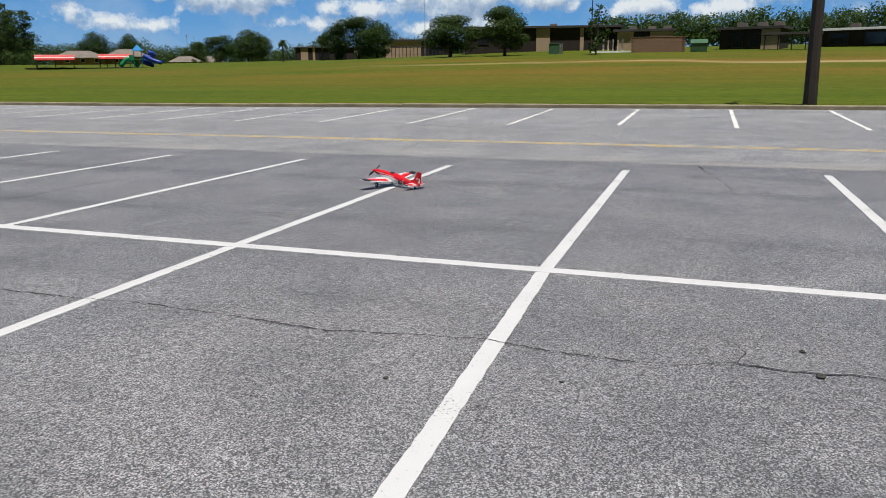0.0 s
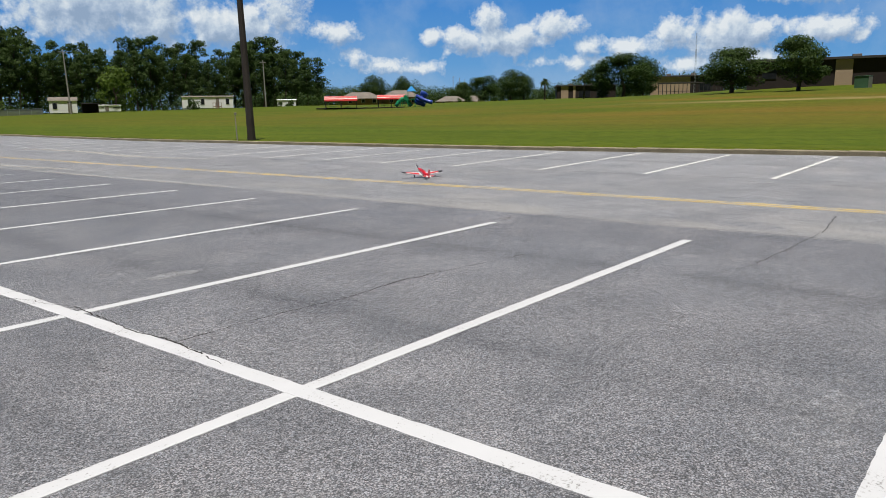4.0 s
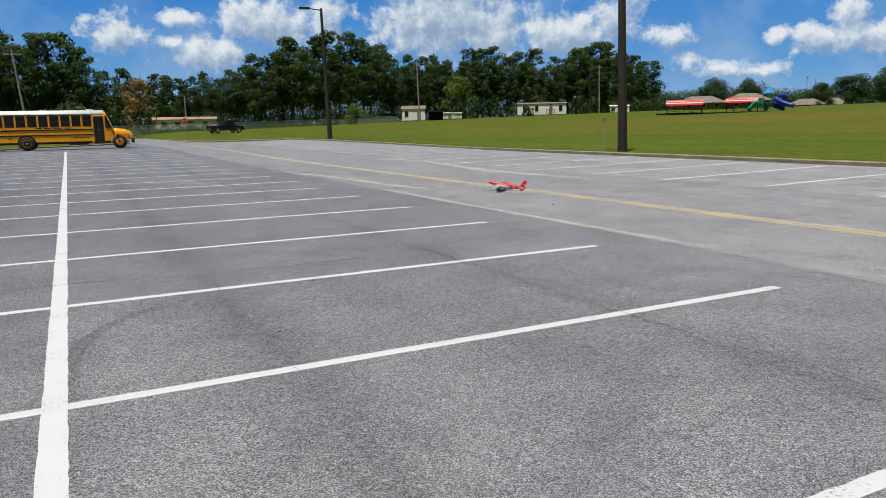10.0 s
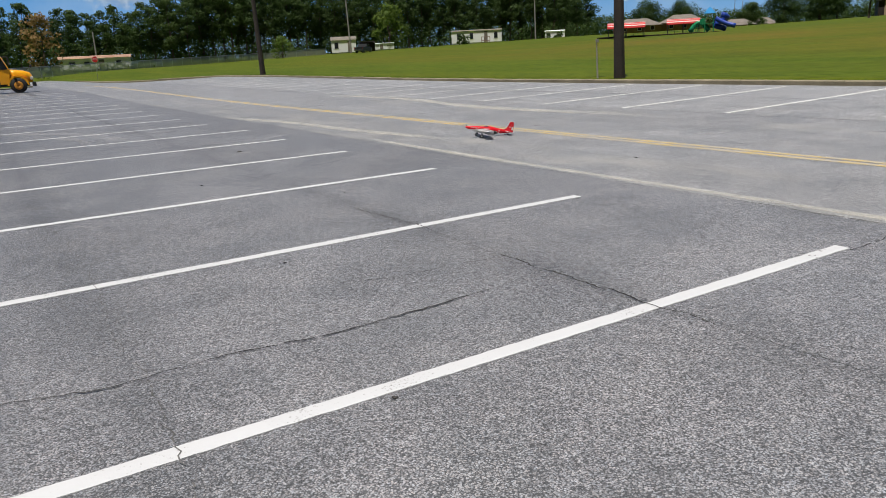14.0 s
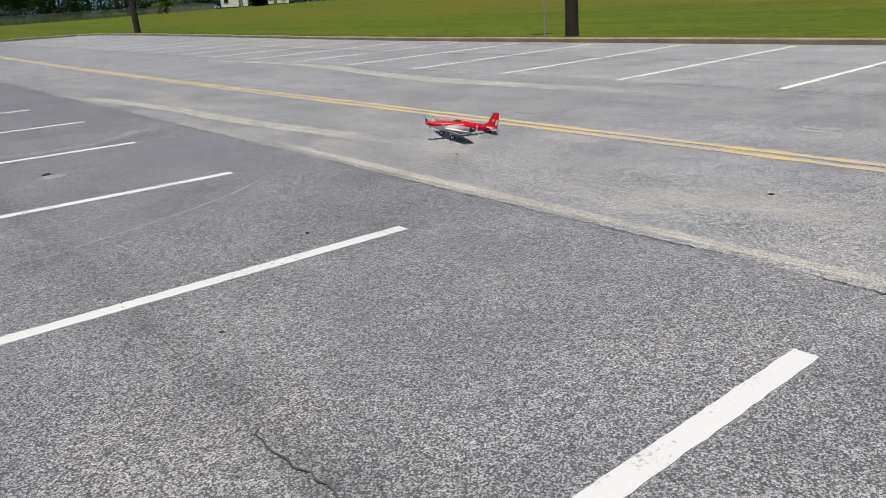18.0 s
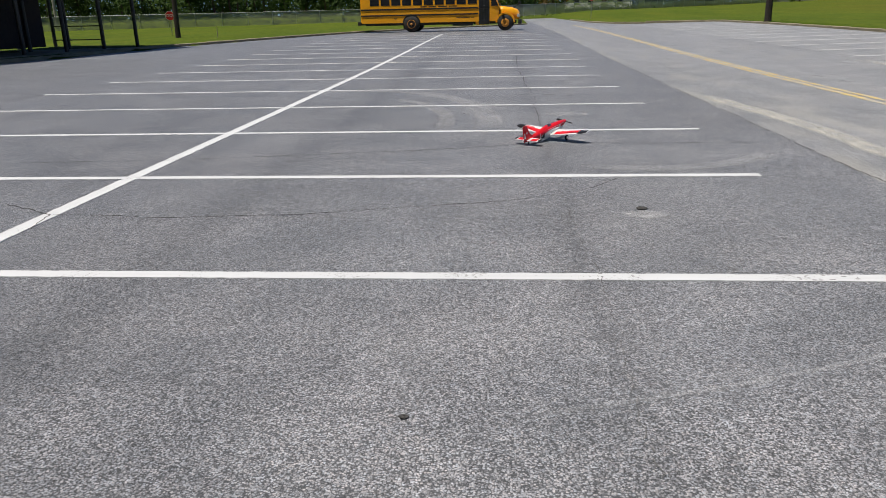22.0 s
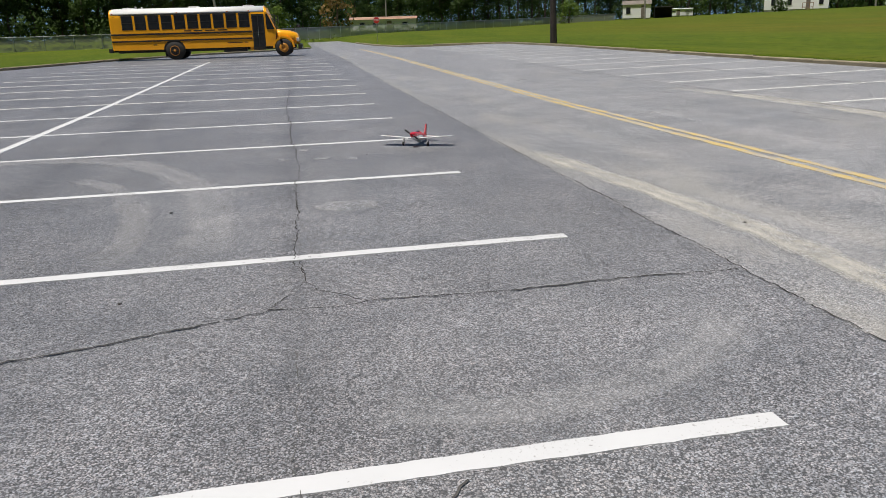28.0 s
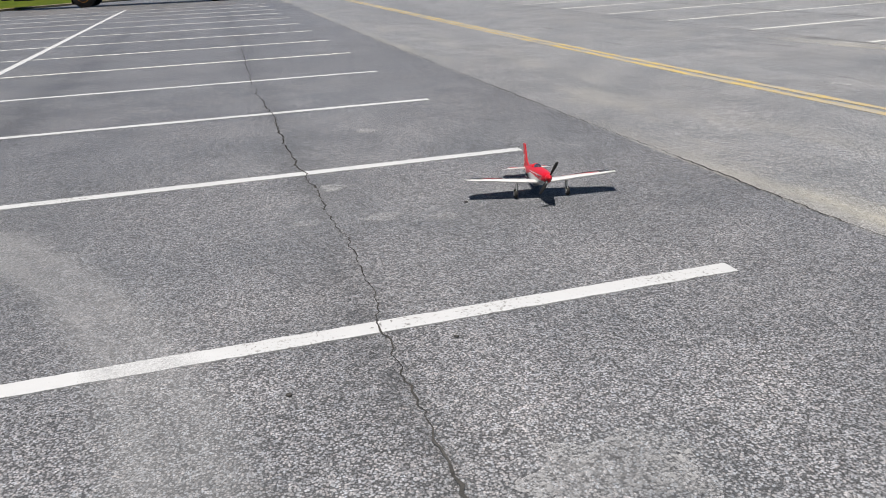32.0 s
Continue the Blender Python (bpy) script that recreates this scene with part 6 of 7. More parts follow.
part("lid", loft(BM(), [[(-1.08, -0.15, 1.12), (1.08, -0.15, 1.12), (1.08, 1.55, 1.64), (-1.08, 1.55, 1.64)], [(-1.08, -0.15, 1.18), (1.08, -0.15, 1.18), (1.08, 1.55, 1.7), (-1.08, 1.55, 1.7)]]), GREENBOX, s, "sloping green lid")
for k in range(2):
    block(s, "side_pocket", -1.2 + 2.2 * k, -1.0 + 2.2 * k, 0.3, 1.1, 0.7, 0.95, GREENBOX)
s = thing("pipe_rack", "pale pipework and tanks by the school wall", "pipework", facing(-3.9, 0.5, -84.0, 108))
for k in range(5):
    part("pipe", tube(BM(), (-1.4 + 0.65 * k, 0, 0), (-1.4 + 0.65 * k, 0, 1.9 - 0.2 * (k % 2)), 0.12, 0.12, 10), TANWALL if k % 2 else GALV, s)
block(s, "slab", -3.0, 3.4, -0.6, 0.8, -0.2, 0.25, WHITEWALL, "white kerb slab")
s = thing("radio_mast", "slender pale radio mast behind the school", "mast", facing(-3.9, 0.5, -69.55, 200))
for k in range(3):
    a = 2.1 * k
    part("mast_leg", tube(BM(), (math.cos(a) * 0.25, math.sin(a) * 0.25, 0), (math.cos(a) * 0.1, math.sin(a) * 0.1, 14.8), 0.035, 0.03, 6), GALV, s)
for k in range(18):
    z = 0.4 + 0.8 * k
    part("brace", tube(BM(), (0.25 - 0.008 * k, 0, z), (-0.12, 0.2, z + 0.7), 0.02, 0.02, 5), GALV, s)

# mobile homes and sheds at the foot of the wood
def mobile_home(m, w, h, roofmat, label, doors, wins, pitch=0.35):
    s = thing("mobile_home", label, "mobile home", m, "mobile homes")
    block(s, "wall", -w / 2, w / 2, 0, 4.2, 0.3, h, WHITEWALL)
    block(s, "skirting", -w / 2 + 0.05, w / 2 - 0.05, 0.06, 4.1, -0.4, 0.3, GALV)
    part("roof", loft(BM(), [[(x, -0.2, h), (x, 4.4, h), (x, 2.1, h + pitch)] for x in (-w / 2 - 0.2, w / 2 + 0.2)]), roofmat, s, "low pitched roof")
    for k in range(int(w / 1.2)):
        block(s, "siding_rib", -w / 2 + 0.6 + 1.2 * k, -w / 2 + 0.65 + 1.2 * k, -0.02, 0.0, 0.35, h - 0.05, WHITEWALL, "", 0)
    for x in doors:
        d = block(s, "door", x, x + 0.9, -0.06, 0.0, 0.4, h - 0.3, GREYROOF, "", 0.01)
        block(d, "handle", x + 0.75, x + 0.8, -0.1, -0.06, 1.2, 1.3, CHROME, "", 0)
    for x in wins:
        f = block(s, "window", x, x + 1.1, -0.06, 0.0, 1.2, h - 0.5, SIGNWHITE, "", 0.01)
        block(f, "pane", x + 0.08, x + 1.02, -0.075, -0.055, 1.28, h - 0.58, DARKGLASS, "", 0)
    return s


mobile_home(facing(0, 7.9, -34.25, 222), 14.2, 3.5, GREYROOF, "long white mobile home before the wood", [2.2], [-5.6, -2.0, 4.9])
mobile_home(facing(0.2, 10.3, -7.8, 158), 12.2, 2.35, RUSTROOF, "white mobile home with a rusted patchy roof", [0.6], [-4.5, -2.0, 3.4], 0.5)
mobile_home(facing(0, 7.9, -27.3, 228), 7.2, 2.0, WHITEWALL, "small white mobile home in the trees' shade", [-0.5], [-3.0, -1.8, 1.5, 2.4], 0.2)
mobile_home(facing(0, 7.9, -24.5, 200), 6.2, 3.3, GREYROOF, "white shed with a grey roof", [1.0], [-2.4], 0.9)
mobile_home(facing(0, 7.9, -40.0, 244), 6.0, 2.6, WHITEWALL, "pale small building behind the pines", [0.5], [-2.4], 0.3)
s = thing("carport", "dark open carport beside the white shed", "carport", facing(0, 7.9, -26.2, 202))
block(s, "roof", -2.0, 2.0, 0, 4, 2.4, 2.55, DARKROOF)
for x in (-1.9, 1.9):
    for y in (0.1, 3.9):
        part("post", tube(BM(), (x, y, -0.2), (x, y, 2.4), 0.06), BLACKSTEEL, s)
block(s, "back_wall", -1.9, 1.9, 3.92, 4.0, 0, 2.4, BROWNBRICK)
s = thing("porch_deck", "small brown timber porch with steps and rails", "porch", facing(0, 7.9, -34.9, 219.5))
block(s, "deck", -1.2, 1.2, -0.8, 1.4, 0.6, 0.72, REDBRICK)
for x in (-1.15, -0.4, 0.4, 1.15):
    part("post", tube(BM(), (x, -0.75, -0.1), (x, -0.75, 1.7), 0.06), REDBRICK, s)
block(s, "rail", -1.2, 1.2, -0.8, -0.72, 1.6, 1.7, REDBRICK)
for k in range(3):
    block(s, "tread", -0.4, 0.4, -1.1 - 0.28 * k, -0.82 - 0.28 * k, 0.42 - 0.2 * k, 0.48 - 0.2 * k, REDBRICK)
def hip_house(m, w, d, h, rise, label):
    s = thing("house", label, "house", m, "houses")
    block(s, "wall", -w / 2, w / 2, 0, d, -0.5, h, REDBRICK)
    bm = BM()
    loft(bm, [[(-w / 2 - 0.6, -0.6, h), (w / 2 + 0.6, -0.6, h), (w / 2 + 0.6, d + 0.6, h), (-w / 2 - 0.6, d + 0.6, h)],
              [(-w / 2 + d * 0.4, d * 0.45, h + rise), (w / 2 - d * 0.4, d * 0.45, h + rise), (w / 2 - d * 0.4, d * 0.55, h + rise), (-w / 2 + d * 0.4, d * 0.55, h + rise)]])
    part("roof", bm, GREYROOF, s, "hipped shingle roof")
    for x in (-w * 0.3, 0.1, w * 0.28):
        f = block(s, "window", x, x + 1.2, -0.05, 0, 0.9, 2.1, SIGNWHITE)
        block(f, "pane", x + 0.1, x + 1.1, -0.07, -0.045, 1.0, 2.0, DARKGLASS, "", 0)


hip_house(facing(0, 7.9, -45.7, 228), 13, 9, 2.3, 2.0, "brick house with a grey hipped roof")
hip_house(facing(0, 7.9, -48.8, 235), 12, 9, 2.6, 2.2, "brick house with a grey hipped roof")
hip_house(facing(0, 7.9, -52.6, 300), 12, 9, 2.2, 2.2, "brick house with a brown hipped roof")
hip_house(facing(0, 7.9, -54.3, 310), 9, 8, 2.2, 2.4, "brick house with a brown hipped roof")


# ---- playground ----
def shelter(m, w, label):
    s = thing("play_shelter", label, "shelter", m, "red play shelters")
    n = 10
    bm = BM()
    loft(bm, [[(x, 2.0 - math.cos(math.pi * k / n) * 2.0, 1.75 + math.sin(math.pi * k / n) * 0.95 + e) for k in range(n + 1)] + [(x, 2.0 - math.cos(math.pi * k / n) * 1.95, 1.7 + math.sin(math.pi * k / n) * 0.92 + e) for k in range(n, -1, -1)] for x, e in ((-w / 2, 0), (w / 2, 0))])
    part("roof", bm, REDMETAL, s, "red curved sheet roof")
    for k in (1, 2, 3):
        a0, a1 = math.pi * (k * 0.13 - 0.02), math.pi * (k * 0.13 + 0.02)
        bm = BM()
        loft(bm, [[(x, 2.0 - math.cos(a) * r, 1.75 + math.sin(a) * 0.95 * r / 2.0) for a, r in ((a0, 2.01), (a1, 2.01), (a1, 2.04), (a0, 2.04))] for x in (-w / 2, w / 2)])
        part("roof_stripe", bm, PALERED, s, "faded pale stripe")
    for x in (-w / 2 + 0.2, 0, w / 2 - 0.2):
        for y in (0.05, 3.95):
            part("post", tube(BM(), (x, y, -0.2), (x, y, 1.8), 0.06), BLACKSTEEL, s)
    for x in (-w * 0.25, w * 0.2):
        t = block(s, "table_top", x - 0.8, x + 0.8, 1.5, 2.3, 0.7, 0.76, GREENPLASTIC)
        block(t, "bench", x - 0.8, x + 0.8, 1.0, 1.25, 0.42, 0.47, GREENPLASTIC)
        block(t, "leg", x - 0.05, x + 0.05, 1.6, 2.2, 0, 0.7, BLACKSTEEL)


shelter(facing(0, 7.9, -44.45, 142), 6.4, "red curved picnic shelter at the playground")
shelter(facing(0, 7.9, -48.35, 150), 5.8, "red curved picnic shelter at the playground")
s = thing("playground_tower", "blue and green playground tower with tube slides", "playground", facing(0, 7.9, -50.0, 146))
for x in (-0.7, 0.7):
    for y in (0, 1.4):
        part("post", tube(BM(), (x, y, -0.2), (x, y, 3.3), 0.06), GREENPLASTIC, s)
part("deck", box(BM(), -0.8, 0.8, -0.1, 1.5, 1.5, 1.6, 0.02), GREENPLASTIC, s)
part("roof", loft(BM(), [[(-1.0, -0.3, 3.2), (1.0, -0.3, 3.2), (1.0, 1.7, 3.2), (-1.0, 1.7, 3.2)], [(-0.06, 0.64, 4.3), (0.06, 0.64, 4.3), (0.06, 0.76, 4.3), (-0.06, 0.76, 4.3)]]), CYANPLASTIC, s, "bright blue pyramid roof")


def bent_tube(pts, r, n=10):
    bm = BM()
    rings = []
    for i, p in enumerate(pts):
        d = (Vector(pts[min(i + 1, len(pts) - 1)]) - Vector(pts[max(i - 1, 0)])).to_track_quat("Z", "Y").to_matrix()
        rings.append([Vector(p) + d @ Vector((math.cos(2 * math.pi * k / n) * r, math.sin(2 * math.pi * k / n) * r, 0)) for k in range(n)])
    return loft(bm, rings)


part("tube_slide", bent_tube([(1.9 + 1.05 * math.sin(0.5 * k), 0.9 - 1.05 * math.cos(0.5 * k), 2.9 - 0.17 * k) for k in range(15)], 0.46), BLUEPLASTIC, s, "blue spiral tube slide", True)
part("tube_slide", bent_tube([(1.0 + 0.4 * k, -0.5 - 0.08 * k, 2.3 - 0.27 * k + 0.012 * k * k) for k in range(9)], 0.4), BLUEPLASTIC, s, "blue tube slide", True)
part("climber", bent_tube([(-3.2 + 0.35 * k, 0.5, 0.25 + 1.5 * math.sin(math.pi * k / 9)) for k in range(10)], 0.4), GREENPLASTIC, s, "green arched tunnel", True)
for k in range(6):
    part("rung", tube(BM(), (-2.6 + 0.36 * k, -0.1, 0.2), (-2.6 + 0.36 * k, -0.1, 1.5 + 0.1 * k), 0.05), GREENPLASTIC, s)
part("panel", box(BM(), -1.6, -0.8, -0.1, 0.0, 1.4, 2.4, 0.03), GREENPLASTIC, s)
part("mulch_border", box(BM(), -19.0, 10.0, -2.2, 4.6, -0.1, 0.1, 0.02), BROWNBRICK, s)


# ---- poles, wires, signs, fence ----
def utility_pole(x, y, h, lean, mat, label, cross=True):
    s = thing("utility_pole", label, "utility pole", pose(x, y, land_z(x, y) - 0.1), "utility poles")
    part("pole", tube(BM(), (0, 0, 0), (lean * h, 0, h), 0.2, 0.13, 10), mat, s)
    if cross:
        part("crossarm", box(BM(), lean * h - 1.1, lean * h + 1.1, -0.06, 0.06, h - 0.75, h - 0.6, 0.01), mat, s)
        for k in (-1, -0.4, 0.4, 1):
            part("insulator", turned(BM(), [(0.05, 0), (0.06, 0.08), (0.0, 0.14)], "Z", 8, (lean * h + k, 0, h - 0.6)), GALV, s)
    return Vector((x + lean * h, y, land_z(x, y) + h - 0.6))


up = [utility_pole(*seen_from(0.2, 10.3, 2.3, 122), 12.6, -0.08, GREYPOLE, "leaning grey utility pole with stay wires"),
      utility_pole(*seen_from(0, 7.9, -24.95, 186), 14.6, -0.03, GREYPOLE, "grey wooden utility pole"),
      utility_pole(*seen_from(0, 7.9, -38.5, 212), 13.0, -0.02, GREYPOLE, "grey wooden utility pole"),
      utility_pole(*seen_from(0.2, 10.3, -7.9, 185), 8.2, 0.0, GREYPOLE, "slim utility pole behind the mobile home", False),
      utility_pole(*seen_from(0.2, 10.3, 27, 118), 12.5, 0.0, GREYPOLE, "grey wooden utility pole")]
for k, b in enumerate((-52.6, -53.1, -53.5)):
    utility_pole(*seen_from(0, 7.9, b, 420), 18 - k, 0.0, GREYPOLE, "distant utility pole on the skyline", k == 0)


def wire(a, b, sag, name="power_line"):
    bm = BM()
    n = 14
    pts = [a.lerp(b, k / n) - Vector((0, 0, sag * 4 * (k / n) * (1 - k / n))) for k in range(n + 1)]
    for p, q in zip(pts, pts[1:]):
        tube(bm, p, q, 0.022, 0.022, 4, False)
    tagged(part(name, bm, BLACKSTEEL), "thin black overhead wire", "wire", "overhead wires")


for dz in (0.7, 0.1, -1.6, -2.8):
    wire(up[0] + Vector((0, 0, dz)), up[4] + Vector((0, 0, dz)), 0.9)
    wire(up[4] + Vector((0, 0, dz)), up[4] + Vector((-60, -16, dz)), 0.9)
wire(up[0] + Vector((0, 0, -1)), Vector((up[0].x + 2.6, up[0].y - 3, 0.3)), 0.0, "stay_wire")
wire(up[0] + Vector((0, 0, -2)), Vector((up[0].x + 3.0, up[0].y - 3, 0.3)), 0.0, "stay_wire")


def stop_sign(x, y, h, turn, size=0.36):
    s = thing("stop_sign", "red octagonal stop sign on a steel post", "stop sign", pose(x, y, land_z(x, y) - 0.1, 0, 0, turn), "stop signs")
    part("post", box(BM(), -0.03, 0.03, 0.0, 0.04, 0, h + size, 0.005), GALV, s)
    o = [(math.cos(radians(22.5 + 45 * k)), math.sin(radians(22.5 + 45 * k))) for k in range(8)]
    for r, y0, y1, mt, nm in ((1.0, -0.012, 0.0, SIGNWHITE, "sign_border"), (0.93, -0.016, -0.011, SIGNRED, "sign_face")):
        part(nm, loft(BM(), [[(px * size * r, yy, h + py * size * r) for px, py in o] for yy in (y0, y1)]), mt, s)
    cu = bpy.data.curves.new("stop_lettering", "FONT")
    cu.body, cu.size, cu.align_x, cu.align_y, cu.extrude = "STOP", size * 0.72, "CENTER", "CENTER", 0.002
    tmp = new("stop_lettering_source", cu)
    me = bpy.data.meshes.new_from_object(tmp)
    bpy.data.objects.remove(tmp)
    me.materials.clear()
    me.materials.append(SIGNWHITE)
    t = new("lettering", me)
    t.parent, t.matrix_local = s, pose(0, -0.02, h, 90, 0, 0)


stop_sign(*seen_from(0.2, 10.3, -7.85, 97), 2.35, -8)
stop_sign(*seen_from(3.57, 20.5, 23.75, 61), 1.45, 20)
s = thing("leaning_stake", "thin weathered stake with a shred on top", "stake", pose(19.9, 33.4, land_z(19.95, 33.4) - 0.05), "")
part("stick", tube(BM(), (0, 0, 0), (-0.04, 0.02, 1.35), 0.035, 0.02, 7), GREYPOLE, s)
part("tag", box(BM(), -0.09, 0.03, -0.02, 0.02, 1.3, 1.42, 0.01), GREYPOLE, s)
s = thing("wooden_post", "dark wooden pole on the verge", "pole", pose(-16.6, 67.2, 0.0))
part("pole", tube(BM(), (0, 0, -0.1), (0.05, 0, 9.0), 0.16, 0.11, 10), POLE, s)
s = thing("marker_stake", "thin stake in the verge", "stake", pose(-13.6, 66.0, 0.05))
part("stick", tube(BM(), (0, 0, -0.1), (0, 0, 0.85), 0.025, 0.02, 6), GREYPOLE, s)

# chain-link fence: posts, rails and a woven mesh
def mesh_material():
    m, nt, bs = nodes_of("chain_link")
    bs.inputs["Base Color"].default_value = (0.5, 0.52, 0.5, 1)
    bs.inputs["Metallic"].default_value, bs.inputs["Roughness"].default_value = 0.0, 0.6
    bs.inputs["Alpha"].default_value = 0.4
    return m


CHAIN = mesh_material()
FENCE = [seen_from(0.2, 10.3, 40, 108), seen_from(0.2, 10.3, 15, 106), seen_from(0.2, 10.3, 0, 112), seen_from(0.2, 10.3, -12, 168), seen_from(0.2, 10.3, -19, 196), seen_from(0.2, 10.3, -23.4, 206)]
fence = thing("chain_link_fence", "grey chain-link fence with steel posts along the verge", "fence")
post_me = mesh_of("fence_post", tube(BM(), (0, 0, -0.2), (0, 0, 1.55), 0.035, 0.035, 7), GALV)
for (ax, ay), (bx, by) in zip(FENCE, FENCE[1:]):
    n = max(2, round(math.hypot(bx - ax, by - ay) / 3.0))
    for k in range(n):
        p = [(ax + (bx - ax) * (k + j) / n, ay + (by - ay) * (k + j) / n) for j in (0, 1)]
        o = new("fence_post", post_me)
        o.parent, o.location = fence, (*p[0], land_z(*p[0]))
    a, b = Vector((ax, ay, land_z(ax, ay))), Vector((bx, by, land_z(bx, by)))
    part("top_rail", tube(BM(), a + Vector((0, 0, 1.52)), b + Vector((0, 0, 1.52)), 0.03, 0.03, 6), GALV, fence)
    bm = BM()
    bm.faces.new([bm.verts.new(v) for v in (a, b, b + Vector((0, 0, 1.5)), a + Vector((0, 0, 1.5)))])
    part("wire_mesh", bm, CHAIN, fence, "woven wire mesh")

# unmown grass along the far side of the fence
clumps = []
for (ax, ay), (bx, by) in zip(FENCE, FENCE[1:]):
    n = int(math.hypot(bx - ax, by - ay) / 1.3)
    for k in range(n):
        x, y = ax + (bx - ax) * k / n, ay + (by - ay) * k / n
        far = math.hypot(x - 0.2, y - 10.3)
        for back in (2.5, 5.5):
            q = 1 + (back + random.uniform(-1, 1)) / far
            gx, gy = 0.2 + (x - 0.2) * q, 10.3 + (y - 10.3) * q
            clumps.append((gx, gy, land_z(gx, gy) + 0.35, 1.1, 1.1, random.uniform(0.5, 0.95)))
me = leaf_cloud("tall_grass", clumps, 26, 0.2, TALLGRASS, 88)
tagged(new("tall_grass", me), "pale unmown grass behind the fence", "grass", kind="stuff")

# covered entrance at the lot's far side
s = thing("entrance_canopy", "dark roofed canopy on black posts beside the lot", "canopy", pose(-13.3, 56.0, 0.18, 0, 0, -14))
block(s, "roof", -6.0, 1.3, -11.5, 0.3, 3.1, 3.5, DARKROOF, "dark flat roof")
for y in (0, -2.2, -4.4, -6.6, -8.8, -11):
    for x in (-0.6, -2.6, -5.6):
        part("post", tube(BM(), (x, y, -0.2), (x, y, 3.1), 0.085), BLACKSTEEL, s, "black steel post")
block(s, "wall", -5.9, -2.7, -11.2, -3.4, 0.2, 3.1, BROWNBRICK, "dark brick wall")
for z in (0.35, 1.0):
    block(s, "rail", -5.6, -2.6, -0.03, 0.03, z, z + 0.05, BLACKSTEEL)
block(s, "slab", -6.2, 0.0, -11.8, 0.5, -0.2, 0.03, KERB, "concrete slab")


# ---- the pickup that drives past ----
DARKPAINT = mottled("dark_car_paint", (0.003, 0.005, 0.009), (0.006, 0.009, 0.015), 30, 1, 0.5, 0.0)
truck = thing("pickup_truck", "dark blue pickup truck driving past", "truck")
prof = [(-2.75, 0.42), (-2.75, 1.15), (-0.75, 1.2), (-0.6, 1.2), (-0.35, 1.82), (0.75, 1.85), (1.35, 1.22), (2.5, 1.1), (2.75, 0.95), (2.75, 0.42)]
part("body", loft(BM(), [[(y * (1 if abs(y) else 1), x, z) for x, z in prof] for y in (-0.95, 0.95)]), DARKPAINT, truck)
for sx in (-1, 1):
    part("side_window", loft(BM(), [[(sx * (0.951 + e), x, z) for x, z in ((-0.4, 1.24), (-0.2, 1.72), (0.7, 1.74), (1.15, 1.24))] for e in (0.0, 0.01)]), DARKGLASS, truck)
    for y in (-1.7, 1.75):
        w = part("wheel", turned(BM(), [(0.2, -0.12), (0.38, -0.12), (0.4, 0), (0.38, 0.12), (0.2, 0.12)], "X", 18, (sx * 0.88, y, 0.4)), RUBBER, truck, "", True)
        part("rim", turned(BM(), [(0.0, -0.125), (0.22, -0.125), (0.22, 0.125), (0.0, 0.125)], "X", 14, (sx * 0.88, y, 0.4)), CHROME, w)
    part("headlight", box(BM(), sx * 0.6 - 0.16, sx * 0.6 + 0.16, 2.7, 2.77, 0.8, 0.98, 0.01), LAMP_CLEAR, truck)
    part("tail_lamp", box(BM(), sx * 0.86 - 0.04, sx * 0.86 + 0.04, -2.78, -2.73, 0.85, 1.05, 0.01), LAMP_RED, truck)
part("bed", box(BM(), -0.85, 0.85, -2.65, -0.8, 1.12, 1.165, 0.0), BLACKSTEEL, truck)
part("bumper", box(BM(), -0.95, 0.95, 2.72, 2.9, 0.45, 0.65, 0.03), CHROME, truck)
part("bumper", box(BM(), -0.95, 0.95, -2.9, -2.72, 0.5, 0.65, 0.03), CHROME, truck)


